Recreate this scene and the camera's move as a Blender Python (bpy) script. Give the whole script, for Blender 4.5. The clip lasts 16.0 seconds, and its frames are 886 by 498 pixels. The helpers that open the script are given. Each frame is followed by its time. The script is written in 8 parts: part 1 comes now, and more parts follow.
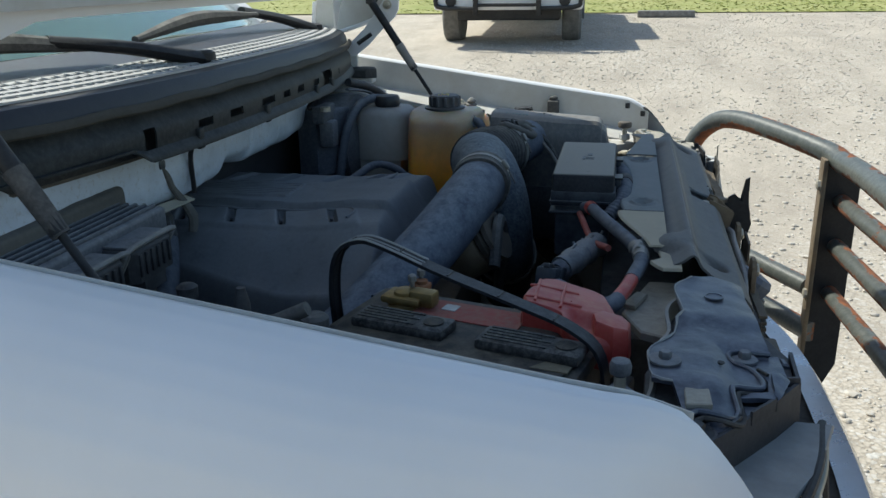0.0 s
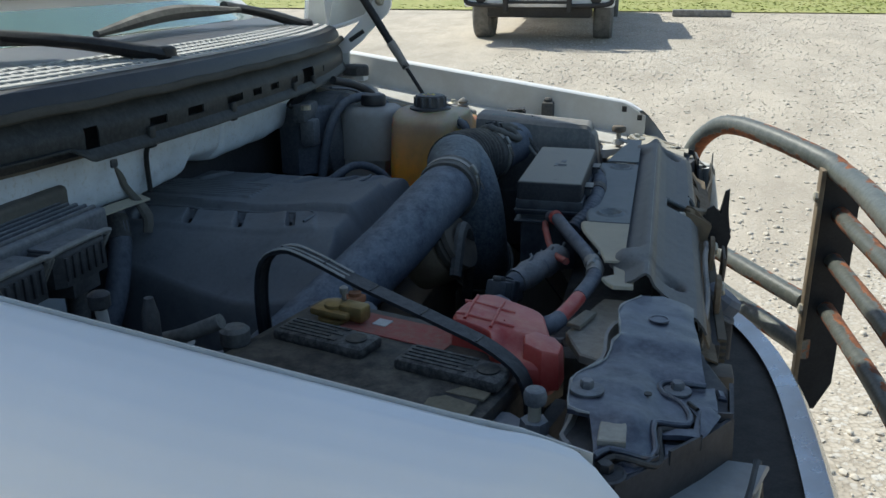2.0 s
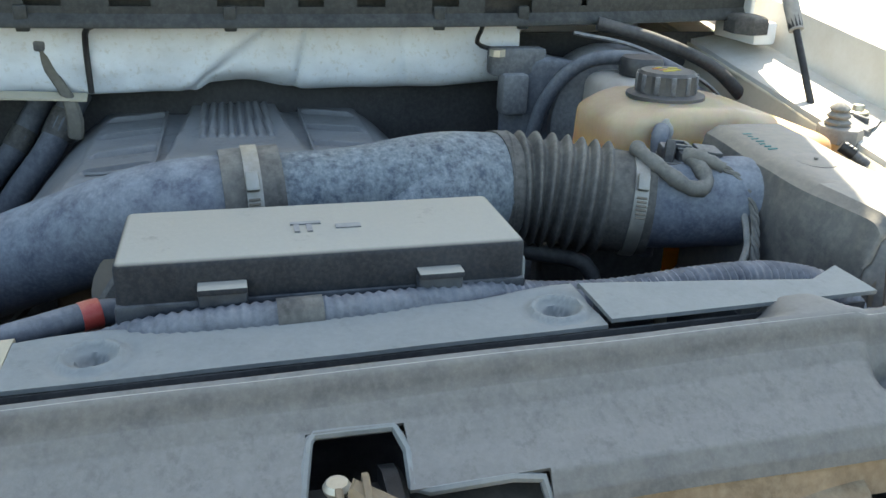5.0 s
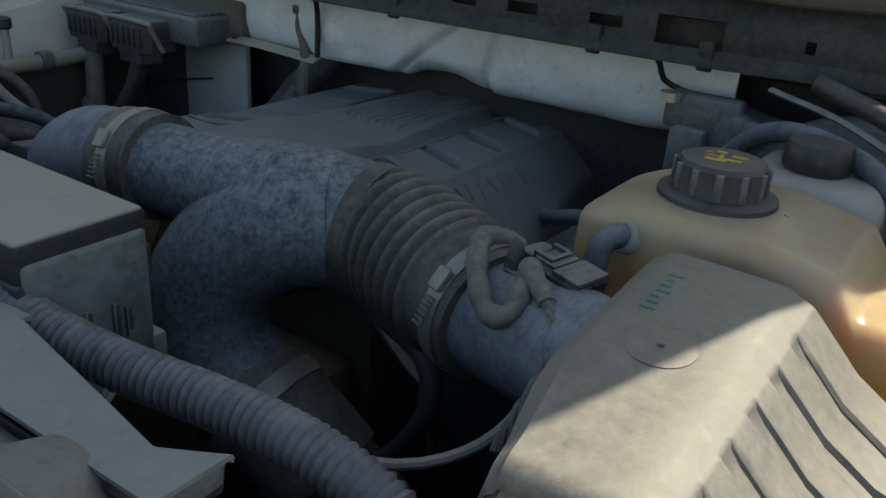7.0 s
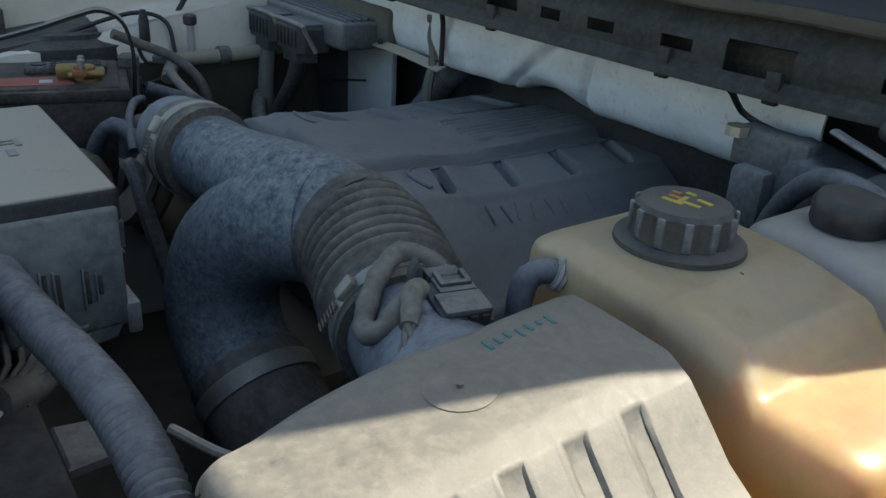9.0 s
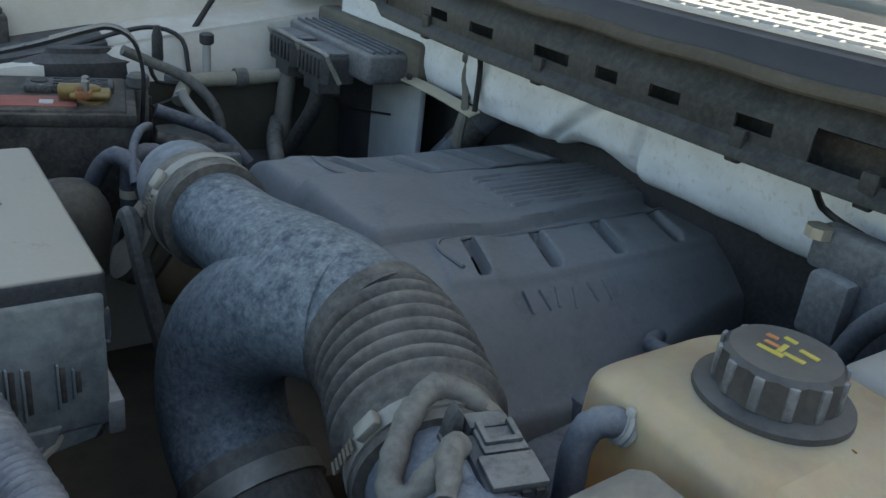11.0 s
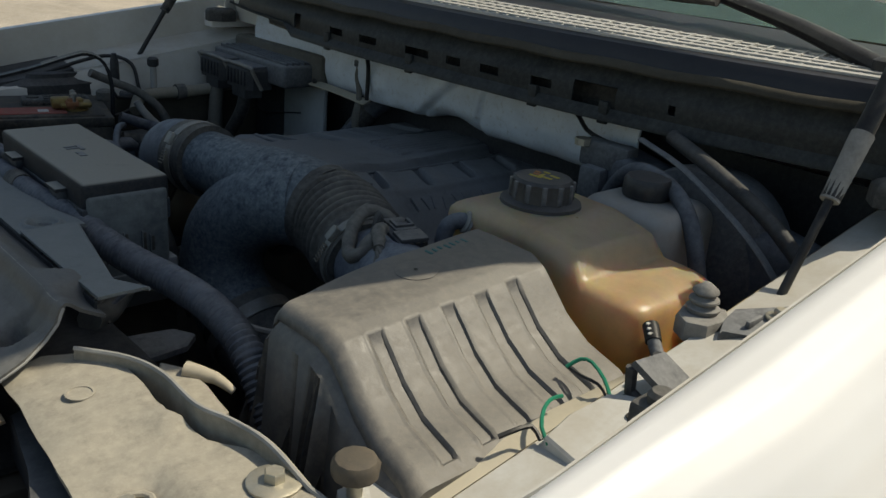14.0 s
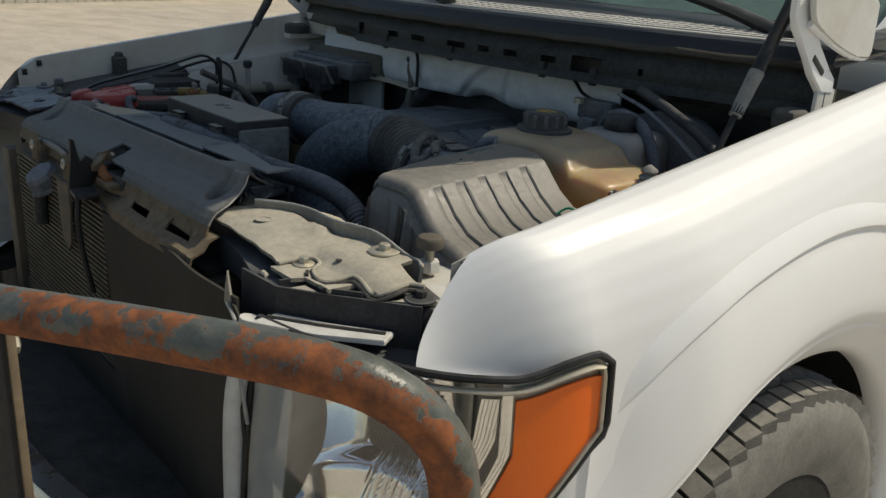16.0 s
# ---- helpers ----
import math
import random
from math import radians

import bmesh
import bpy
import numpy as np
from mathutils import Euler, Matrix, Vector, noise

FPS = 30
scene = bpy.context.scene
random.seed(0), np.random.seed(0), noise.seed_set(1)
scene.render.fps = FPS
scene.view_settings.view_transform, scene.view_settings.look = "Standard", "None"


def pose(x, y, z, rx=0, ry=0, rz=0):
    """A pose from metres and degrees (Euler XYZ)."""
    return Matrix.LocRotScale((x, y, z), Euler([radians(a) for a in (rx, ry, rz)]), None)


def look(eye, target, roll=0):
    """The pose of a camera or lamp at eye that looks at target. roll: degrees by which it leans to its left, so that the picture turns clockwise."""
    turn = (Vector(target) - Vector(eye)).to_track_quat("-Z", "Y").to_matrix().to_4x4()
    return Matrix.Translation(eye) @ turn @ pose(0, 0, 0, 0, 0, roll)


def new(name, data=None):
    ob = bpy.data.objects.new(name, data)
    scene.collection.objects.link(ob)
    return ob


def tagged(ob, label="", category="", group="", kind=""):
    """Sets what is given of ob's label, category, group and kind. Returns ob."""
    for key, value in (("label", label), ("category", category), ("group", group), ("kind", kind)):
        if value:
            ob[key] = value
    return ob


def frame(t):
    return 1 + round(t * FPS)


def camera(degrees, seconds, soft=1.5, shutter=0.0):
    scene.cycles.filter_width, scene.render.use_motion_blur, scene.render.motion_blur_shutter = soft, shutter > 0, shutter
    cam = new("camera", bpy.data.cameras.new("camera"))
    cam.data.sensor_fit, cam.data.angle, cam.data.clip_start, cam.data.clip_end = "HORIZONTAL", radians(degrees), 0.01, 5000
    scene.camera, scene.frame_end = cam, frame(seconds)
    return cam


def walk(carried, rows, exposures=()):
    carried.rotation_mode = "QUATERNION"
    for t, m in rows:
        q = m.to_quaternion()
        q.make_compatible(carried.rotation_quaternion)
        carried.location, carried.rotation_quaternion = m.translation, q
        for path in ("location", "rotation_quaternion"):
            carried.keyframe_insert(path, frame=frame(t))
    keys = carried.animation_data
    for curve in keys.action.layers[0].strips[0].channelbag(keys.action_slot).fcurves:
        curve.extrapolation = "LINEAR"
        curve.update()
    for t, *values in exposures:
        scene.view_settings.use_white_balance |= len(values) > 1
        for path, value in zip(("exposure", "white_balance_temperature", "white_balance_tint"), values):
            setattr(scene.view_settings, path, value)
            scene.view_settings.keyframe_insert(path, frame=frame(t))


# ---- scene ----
cam = camera(55.4, 16.0)
PATH = [
    (0, (-0.013, -1.47, 1.53), (-0.408, 0.39, 0.908), -0.8),
    (0.5, (0.006, -1.453, 1.528), (-0.401, 0.397, 0.886), -0.8),
    (1, (0.015, -1.446, 1.523), (-0.4, 0.399, 0.872), -0.2),
    (1.5, (0.028, -1.445, 1.523), (-0.4, 0.406, 0.898), -0.3),
    (2, (0.089, -1.389, 1.531), (-0.38, 0.45, 0.901), -0.1),
    (2.5, (0.142, -1.216, 1.489), (-0.486, 0.561, 0.819), 0.4),
    (3, (0.201, -0.947, 1.46), (-0.877, 0.546, 0.678), -0.7),
    (3.5, (0.37, -0.74, 1.43), (-1.147, 0.283, 0.621), -2.4),
    (4, (0.512, -0.546, 1.455), (-1.142, 0.198, 0.612), -2.0),
    (4.5, (0.489, -0.297, 1.451), (-1.258, 0.342, 0.716), 1.2),
    (5, (0.511, -0.026, 1.431), (-1.284, 0.44, 0.682), 1.8),
    (5.2, (0.511, 0.075, 1.441), (-1.318, 0.352, 0.68), 3.4),
    (7.3, (0.179, 0.735, 1.451), (-1.236, -0.426, 0.647), 4.3),
    (7.5, (0.146, 0.781, 1.46), (-1.186, -0.474, 0.655), 4.8),
    (8, (0.053, 0.856, 1.471), (-1.071, -0.566, 0.626), 3.6),
    (8.5, (0.037, 0.858, 1.464), (-1.058, -0.582, 0.61), 3.4),
    (9, (0.05, 0.837, 1.463), (-1.04, -0.623, 0.637), 3.3),
    (9.5, (0.017, 0.777, 1.471), (-1.068, -0.679, 0.631), 4.6),
    (9.7, (-0.011, 0.701, 1.473), (-1.099, -0.747, 0.625), 5.3),
    (11.8, (0.012, 0.768, 1.505), (-1.067, -0.709, 0.697), 7.1),
    (12, (0.014, 0.803, 1.509), (-1.06, -0.675, 0.696), 6.8),
    (12.5, (0.056, 0.905, 1.514), (-1.02, -0.58, 0.715), 5.9),
    (13, (0.177, 0.958, 1.505), (-1.029, -0.445, 0.747), 5.4),
    (13.5, (0.275, 1.008, 1.509), (-1.023, -0.326, 0.778), 5.1),
    (14, (0.31, 1.086, 1.516), (-0.992, -0.252, 0.801), 5.1),
    (14.5, (0.354, 1.183, 1.523), (-0.935, -0.17, 0.81), 5.9),
    (15, (0.395, 1.225, 1.53), (-0.874, -0.153, 0.83), 6.5),
    (15.5, (0.436, 1.311, 1.533), (-0.835, -0.094, 0.892), 5.3),
    (16, (0.639, 1.445, 1.486), (-0.617, 0.028, 0.841), 3.4),
]

EXPO = [(0, 0.06, 6380, 2), (2.0, 0.06, 6380, 2), (2.5, 0.1, 6480, 0), (3.0, 1.1, 6650, -4), (3.5, 2.1, 6950, -2), (4.5, 2.5, 7750, 3), (5.0, 2.05, 8000, 3), (7.3, 0.45, 7800, 2), (7.6, 0.52, 7800, 1), (8.0, 0.86, 7750, 2), (9.0, 0.82, 7550, 3), (9.6, 0.72, 7450, 2),
        (12.0, 1.77, 7950, 3), (12.6, 1.72, 7700, 4), (12.9, 0.9, 7750, 5), (13.2, -0.02, 7750, 4), (13.5, -0.10, 7700, 4), (14.0, -0.48, 7650, 4), (14.5, -0.74, 7450, 5), (15.0, -0.68, 7400, 5), (15.5, -0.70, 7400, 5), (16.0, -0.57, 7400, 5)]
walk(cam, [(t, look(eye, target, roll)) for t, eye, target, roll in PATH], EXPO)

# ---- daylight ----
SUN = Vector((-0.65, 0.37, 1.0)).normalized()
world = bpy.data.worlds.new("sky")
scene.world = world
world.use_nodes = True
sky = world.node_tree.nodes.new("ShaderNodeTexSky")
sky.sky_type, sky.sun_disc = "NISHITA", False
sky.sun_elevation = math.asin(SUN.z)
sky.sun_rotation = math.atan2(SUN.x, SUN.y)
sky.air_density, sky.dust_density = 1.0, 1.0
background = world.node_tree.nodes["Background"]
background.inputs["Strength"].default_value = 0.15
world.node_tree.links.new(sky.outputs[0], background.inputs["Color"])
sun_lamp = bpy.data.lights.new("sun", "SUN")
sun_lamp.energy, sun_lamp.angle, sun_lamp.color = 5.0, radians(0.53), (1.0, 0.95, 0.88)
new("sun", sun_lamp).matrix_world = look(SUN * 30, (0, 0, 0))


# ---- materials ----
def node_mat(name):
    m = bpy.data.materials.new(name)
    m.use_nodes = True
    nt = m.node_tree
    return m, nt, nt.nodes["Principled BSDF"]


def add(nt, kind, **values):
    n = nt.nodes.new(kind)
    for k, v in values.items():
        n.inputs[k.replace("_", " ")].default_value = v
    return n


def ramp(nt, source, lo, hi):
    r = nt.nodes.new("ShaderNodeMapRange")
    r.inputs["From Min"].default_value, r.inputs["From Max"].default_value = lo, hi
    nt.links.new(source, r.inputs["Value"])
    return r.outputs["Result"]


def mixed(nt, fac, a, b):
    m = nt.nodes.new("ShaderNodeMix")
    m.data_type = "RGBA"
    for socket, v in ((m.inputs["Factor"], fac), (m.inputs["A"], a), (m.inputs["B"], b)):
        if isinstance(v, bpy.types.NodeSocket):
            nt.links.new(v, socket)
        else:
            socket.default_value = (*v, 1) if isinstance(v, tuple) else v
    return m.outputs["Result"]


def math_node(nt, op, a, b):
    m = nt.nodes.new("ShaderNodeMath")
    m.operation, m.use_clamp = op, True
    for socket, v in zip(m.inputs, (a, b)):
        if isinstance(v, bpy.types.NodeSocket):
            nt.links.new(v, socket)
        else:
            socket.default_value = v
    return m.outputs[0]


def noise_at(nt, scale, detail=6.0, rough=0.6, stretch=None):
    co = nt.nodes.new("ShaderNodeTexCoord").outputs["Object"]
    if stretch:
        mp = nt.nodes.new("ShaderNodeMapping")
        mp.inputs["Scale"].default_value = stretch
        nt.links.new(co, mp.inputs["Vector"])
        co = mp.outputs["Vector"]
    n = add(nt, "ShaderNodeTexNoise", Scale=scale, Detail=detail, Roughness=rough)
    nt.links.new(co, n.inputs["Vector"])
    return n.outputs["Fac"]


def bump(nt, b, height, strength, distance):
    n = add(nt, "ShaderNodeBump", Strength=strength, Distance=distance)
    nt.links.new(height, n.inputs["Height"])
    nt.links.new(n.outputs["Normal"], b.inputs["Normal"])


def dusty(name, dark, light, rough=0.55, dust=0.6, dust_col=(0.30, 0.28, 0.24), metal=0.0, big=9.0, fine=160.0, spots=0.35, relief=0.35, coat=0.0, grain=0.0012, stretch=None, face_up=-0.25, even=0.3, spec=0.22):
    """A worn surface: two tones in large patches, fine speckle, and settled dust that lies thickest on faces that look up."""
    m, nt, b = node_mat(name)
    patches = ramp(nt, noise_at(nt, big, 7, 0.62, stretch), 0.35, 0.68)
    speck = ramp(nt, noise_at(nt, fine, 4, 0.7), 0.42, 0.7)
    base = mixed(nt, patches, dark, light)
    normal = nt.nodes.new("ShaderNodeNewGeometry").outputs["Normal"]
    xyz = nt.nodes.new("ShaderNodeSeparateXYZ")
    nt.links.new(normal, xyz.inputs[0])
    up = ramp(nt, xyz.outputs["Z"], face_up, 0.95)
    cloud = ramp(nt, noise_at(nt, big * 2.3, 8, 0.7), even, even + 0.32)
    settled = math_node(nt, "MULTIPLY", math_node(nt, "MULTIPLY", up, dust), cloud)
    settled = math_node(nt, "ADD", settled, math_node(nt, "MULTIPLY", speck, spots * min(1.0, dust + 0.1)))
    col = mixed(nt, settled, base, dust_col)
    nt.links.new(col, b.inputs["Base Color"])
    rr = nt.nodes.new("ShaderNodeMapRange")
    rr.inputs["To Min"].default_value, rr.inputs["To Max"].default_value = rough, 0.95
    nt.links.new(settled, rr.inputs["Value"])
    nt.links.new(rr.outputs["Result"], b.inputs["Roughness"])
    b.inputs["Metallic"].default_value = metal
    b.inputs["Coat Weight"].default_value = coat
    if not metal and not coat:
        b.inputs["Specular IOR Level"].default_value = spec
    b.inputs["Coat Roughness"].default_value = 0.12
    bump(nt, b, noise_at(nt, fine * 0.8, 5, 0.65), relief, grain)
    return m


white_paint = dusty("white_paint", (0.76, 0.76, 0.765), (0.80, 0.80, 0.805), rough=0.42, dust=0.14, dust_col=(0.62, 0.59, 0.53), big=3, fine=60, spots=0.06, relief=0.02, coat=0.12)
inner_white = dusty("primer_white", (0.62, 0.62, 0.60), (0.50, 0.48, 0.44), rough=0.5, dust=0.45, dust_col=(0.44, 0.40, 0.33), spots=0.25, relief=0.08)
tan_metal = dusty("dust_covered_panel", (0.50, 0.46, 0.37), (0.40, 0.36, 0.28), rough=0.7, dust=0.5, dust_col=(0.55, 0.49, 0.38), spots=0.3, relief=0.15)
plastic_dark = dusty("dark_plastic", (0.018, 0.019, 0.022), (0.035, 0.036, 0.04), rough=0.5, dust=0.45, dust_col=(0.20, 0.20, 0.20), spots=0.2)
plastic_dust = dusty("dusted_plastic", (0.045, 0.05, 0.06), (0.085, 0.09, 0.10), rough=0.6, dust=0.6, dust_col=(0.32, 0.325, 0.33), spots=0.3, big=16, even=0.18)
shield_mat = dusty("dusted_shield_plastic", (0.13, 0.125, 0.115), (0.25, 0.245, 0.235), rough=0.6, dust=0.6, dust_col=(0.36, 0.35, 0.33), spots=0.4, big=17, fine=220, relief=0.5)
rad_cover_mat = dusty("stained_radiator_cover", (0.105, 0.116, 0.12), (0.15, 0.16, 0.162), rough=0.5, dust=0.55, dust_col=(0.265, 0.285, 0.285), spots=0.2, big=30, fine=200, relief=0.25, face_up=0.35, even=0.12)
# Pale tone for worn plastic, and for edges painted as if sunlit.
worn_lit_edge = dusty("worn_and_lit_edge", (0.26, 0.265, 0.26), (0.36, 0.36, 0.35), rough=0.6, dust=0.4, spots=0.2, big=40)
rusty_strip = dusty("rust_dusted_strip", (0.17, 0.125, 0.08), (0.10, 0.075, 0.05), rough=0.85, dust=0.55, dust_col=(0.29, 0.235, 0.165), spots=0.45, big=34, fine=130, even=0.36)
shield_tan = dusty("dusted_tan_shield", (0.42, 0.38, 0.29), (0.36, 0.33, 0.26), rough=0.75, dust=0.5, dust_col=(0.46, 0.41, 0.31), spots=0.2, big=12)
pipe_mat = dusty("dusted_intake_plastic", (0.030, 0.038, 0.066), (0.052, 0.062, 0.095), rough=0.5, dust=0.62, dust_col=(0.265, 0.30, 0.335), spots=0.28, big=17, fine=240, relief=0.2, face_up=-0.8, even=0.26)
pipe_caked = dusty("speckled_intake_plastic", (0.032, 0.047, 0.070), (0.07, 0.09, 0.115), rough=0.55, dust=0.62, dust_col=(0.285, 0.325, 0.345), spots=0.45, big=44, fine=230, relief=0.3, face_up=-0.9, even=0.36)
rubber = dusty("dusty_rubber", (0.030, 0.030, 0.032), (0.06, 0.06, 0.06), rough=0.75, dust=0.6, dust_col=(0.24, 0.23, 0.21), spots=0.3)
cover_mat = dusty("engine_cover_plastic", (0.085, 0.09, 0.098), (0.13, 0.136, 0.145), rough=0.62, dust=0.6, dust_col=(0.24, 0.25, 0.26), spots=0.2, big=14, even=0.15)
lid_mat = dusty("dusted_lid", (0.009, 0.011, 0.016), (0.024, 0.028, 0.036), rough=0.6, dust=0.95, dust_col=(0.32, 0.312, 0.28), spots=0.05, big=14, fine=300, face_up=0.55, even=0.06)
fuse_end = dusty("dust_smeared_end", (0.045, 0.058, 0.068), (0.12, 0.138, 0.148), rough=0.6, dust=0.4, dust_col=(0.27, 0.285, 0.29), spots=0.3, big=30, fine=160)
fuse_side = dusty("smeared_black_box", (0.012, 0.016, 0.024), (0.05, 0.058, 0.07), rough=0.45, dust=0.3, dust_col=(0.24, 0.25, 0.26), spots=0.07, big=26, face_up=0.1)
airbox_mat = dusty("mud_stained_airbox", (0.048, 0.050, 0.054), (0.088, 0.086, 0.084), rough=0.36, dust=0.40, dust_col=(0.29, 0.265, 0.225), spots=0.50, big=30, fine=115, even=0.14, stretch=(2.5, 0.7, 1), spec=0.7, face_up=0.10)
cowl_mat = dusty("cowl_steel_dirty", (0.012, 0.0145, 0.0155), (0.026, 0.029, 0.030), rough=0.5, dust=0.16, dust_col=(0.26, 0.265, 0.25), spots=0.34, big=11, fine=130, stretch=(1, 0.4, 1))
grille_mat = dusty("sun_bleached_grille", (0.42, 0.415, 0.40), (0.52, 0.51, 0.49), rough=0.7, dust=0.4, dust_col=(0.40, 0.385, 0.35), spots=0.2)
seal_mat = dusty("weather_seal", (0.085, 0.08, 0.072), (0.15, 0.14, 0.12), rough=0.8, dust=0.45, dust_col=(0.28, 0.265, 0.23), spots=0.2, stretch=(1, 0.15, 1))
battery_mat = dusty("dirty_battery_case", (0.012, 0.014, 0.018), (0.045, 0.043, 0.040), rough=0.5, dust=0.7, dust_col=(0.225, 0.20, 0.155), spots=0.2, big=14, fine=150, even=0.40)
cap_grime = dusty("grimy_vent_cap", (0.014, 0.015, 0.018), (0.05, 0.05, 0.05), rough=0.4, dust=0.5, dust_col=(0.30, 0.29, 0.26), spots=0.5, big=60, fine=130, even=0.42)
# Faded red; the paler up-facing tone puts the top's highlights into colour.
red_plastic = dusty("faded_red_highlit_top", (0.33, 0.026, 0.024), (0.46, 0.075, 0.058), rough=0.34, dust=0.52, dust_col=(0.56, 0.34, 0.25), spots=0.10, big=17, fine=220, even=0.36, face_up=0.55, spec=0.5, relief=0.15)
red_label = dusty("red_sticker", (0.36, 0.05, 0.045), (0.28, 0.07, 0.06), rough=0.6, dust=0.45, dust_col=(0.30, 0.22, 0.17), spots=0.4, big=40)
white_label = dusty("white_sticker", (0.62, 0.62, 0.60), (0.5, 0.5, 0.48), rough=0.6, dust=0.3, spots=0.2, big=30)
brass = dusty("corroded_brass", (0.34, 0.24, 0.09), (0.22, 0.15, 0.06), rough=0.45, dust=0.3, dust_col=(0.36, 0.30, 0.18), metal=0.8, big=60)
rust = dusty("rusted_copper", (0.28, 0.11, 0.05), (0.18, 0.08, 0.04), rough=0.8, dust=0.2, dust_col=(0.35, 0.25, 0.17), big=60)
zinc = dusty("zinc_hardware", (0.55, 0.52, 0.44), (0.42, 0.39, 0.31), rough=0.4, dust=0.35, dust_col=(0.45, 0.40, 0.31), metal=0.7, big=50)
steel = dusty("clamp_steel", (0.34, 0.34, 0.33), (0.24, 0.24, 0.23), rough=0.5, dust=0.55, dust_col=(0.36, 0.34, 0.30), metal=0.85, big=50)
dark_metal = dusty("greasy_engine_metal", (0.07, 0.066, 0.06), (0.15, 0.12, 0.09), rough=0.6, dust=0.4, dust_col=(0.18, 0.15, 0.11), metal=0.3, big=18)
brown_metal = dusty("brown_cast_metal", (0.14, 0.10, 0.065), (0.22, 0.17, 0.11), rough=0.6, dust=0.4, dust_col=(0.28, 0.23, 0.16), metal=0.3, big=24)
cap_mat = dusty("black_cap", (0.016, 0.017, 0.02), (0.035, 0.035, 0.038), rough=0.42, dust=0.4, dust_col=(0.18, 0.18, 0.18), spots=0.2, even=0.25, face_up=0.3, spec=0.5)
tyre_mat = dusty("tyre_rubber", (0.11, 0.106, 0.098), (0.19, 0.182, 0.166), rough=0.9, dust=0.5, dust_col=(0.34, 0.325, 0.295), spots=0.35, big=14)
groove_mat = dusty("tyre_groove_rubber", (0.012, 0.012, 0.012), (0.02, 0.02, 0.02), rough=0.9, dust=0.1)
fin_mat = dusty("radiator_fins", (0.09, 0.076, 0.055), (0.15, 0.125, 0.09), rough=0.7, dust=0.35, dust_col=(0.24, 0.20, 0.145), spots=0.2)
hose_blue = dusty("dusted_hose", (0.035, 0.042, 0.058), (0.06, 0.068, 0.085), rough=0.65, dust=0.6, dust_col=(0.24, 0.255, 0.28), spots=0.25, big=18, even=0.22)
yellow_mark = dusty("yellow_print", (0.55, 0.45, 0.06), (0.45, 0.36, 0.06), rough=0.6, dust=0.3, spots=0.3)
green_wire = dusty("green_insulation", (0.01, 0.20, 0.12), (0.01, 0.26, 0.15), rough=0.4, dust=0.1, spots=0.05)
teal_ink = dusty("teal_marker", (0.04, 0.19, 0.20), (0.035, 0.14, 0.15), rough=0.6, dust=0.2, spots=0.2)
black_gloss = dusty("black_trim", (0.012, 0.012, 0.014), (0.02, 0.02, 0.022), rough=0.35, dust=0.25, dust_col=(0.2, 0.2, 0.19), spots=0.12)
orange_lens = dusty("amber_reflector", (0.86, 0.135, 0.004), (0.90, 0.16, 0.006), rough=0.3, dust=0.05, dust_col=(0.8, 0.4, 0.15), spots=0.03, coat=0.25, relief=0.25, fine=300)
# Near-black for trim; also fills slots and gaps as their shade.
far_dark = dusty("black_trim_and_slot_shade", (0.02, 0.02, 0.022), (0.03, 0.03, 0.03), rough=0.5, dust=0.2)


def foil_material():
    m, nt, b = node_mat("foil_insulation")
    n1 = noise_at(nt, 16, 6, 0.65)
    col = mixed(nt, ramp(nt, n1, 0.3, 0.7), (0.68, 0.73, 0.79), (0.57, 0.61, 0.66))
    speck = ramp(nt, noise_at(nt, 120, 4, 0.7), 0.55, 0.8)
    smear = ramp(nt, noise_at(nt, 7, 6, 0.7, (1, 0.5, 1)), 0.52, 0.72)
    col = mixed(nt, math_node(nt, "MULTIPLY", smear, 0.45), col, (0.40, 0.40, 0.39))
    nt.links.new(mixed(nt, speck, col, (0.42, 0.40, 0.36)), b.inputs["Base Color"])
    b.inputs["Roughness"].default_value = 0.55
    b.inputs["Metallic"].default_value = 0.08
    bump(nt, b, noise_at(nt, 20, 4, 0.45, (1, 0.6, 1.3)), 0.25, 0.006)
    return m


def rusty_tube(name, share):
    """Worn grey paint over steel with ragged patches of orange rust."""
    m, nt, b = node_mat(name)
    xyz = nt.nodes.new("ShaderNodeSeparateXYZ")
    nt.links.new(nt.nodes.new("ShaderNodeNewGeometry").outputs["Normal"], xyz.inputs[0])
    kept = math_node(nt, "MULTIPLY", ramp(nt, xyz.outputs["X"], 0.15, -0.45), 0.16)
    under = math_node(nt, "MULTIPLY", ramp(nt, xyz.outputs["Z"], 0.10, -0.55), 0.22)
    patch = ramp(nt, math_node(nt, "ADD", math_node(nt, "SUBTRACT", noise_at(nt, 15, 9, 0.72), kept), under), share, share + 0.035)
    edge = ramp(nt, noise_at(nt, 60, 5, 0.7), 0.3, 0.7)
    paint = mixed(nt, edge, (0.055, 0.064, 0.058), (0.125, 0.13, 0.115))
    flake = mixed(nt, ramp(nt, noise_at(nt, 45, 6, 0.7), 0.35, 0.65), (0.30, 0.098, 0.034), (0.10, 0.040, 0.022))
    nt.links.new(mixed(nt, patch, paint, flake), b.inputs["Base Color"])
    rr = nt.nodes.new("ShaderNodeMapRange")
    rr.inputs["To Min"].default_value, rr.inputs["To Max"].default_value = 0.38, 0.9
    nt.links.new(patch, rr.inputs["Value"])
    nt.links.new(rr.outputs["Result"], b.inputs["Roughness"])
    bump(nt, b, math_node(nt, "ADD", patch, noise_at(nt, 90, 5, 0.6)), 0.5, 0.002)
    return m


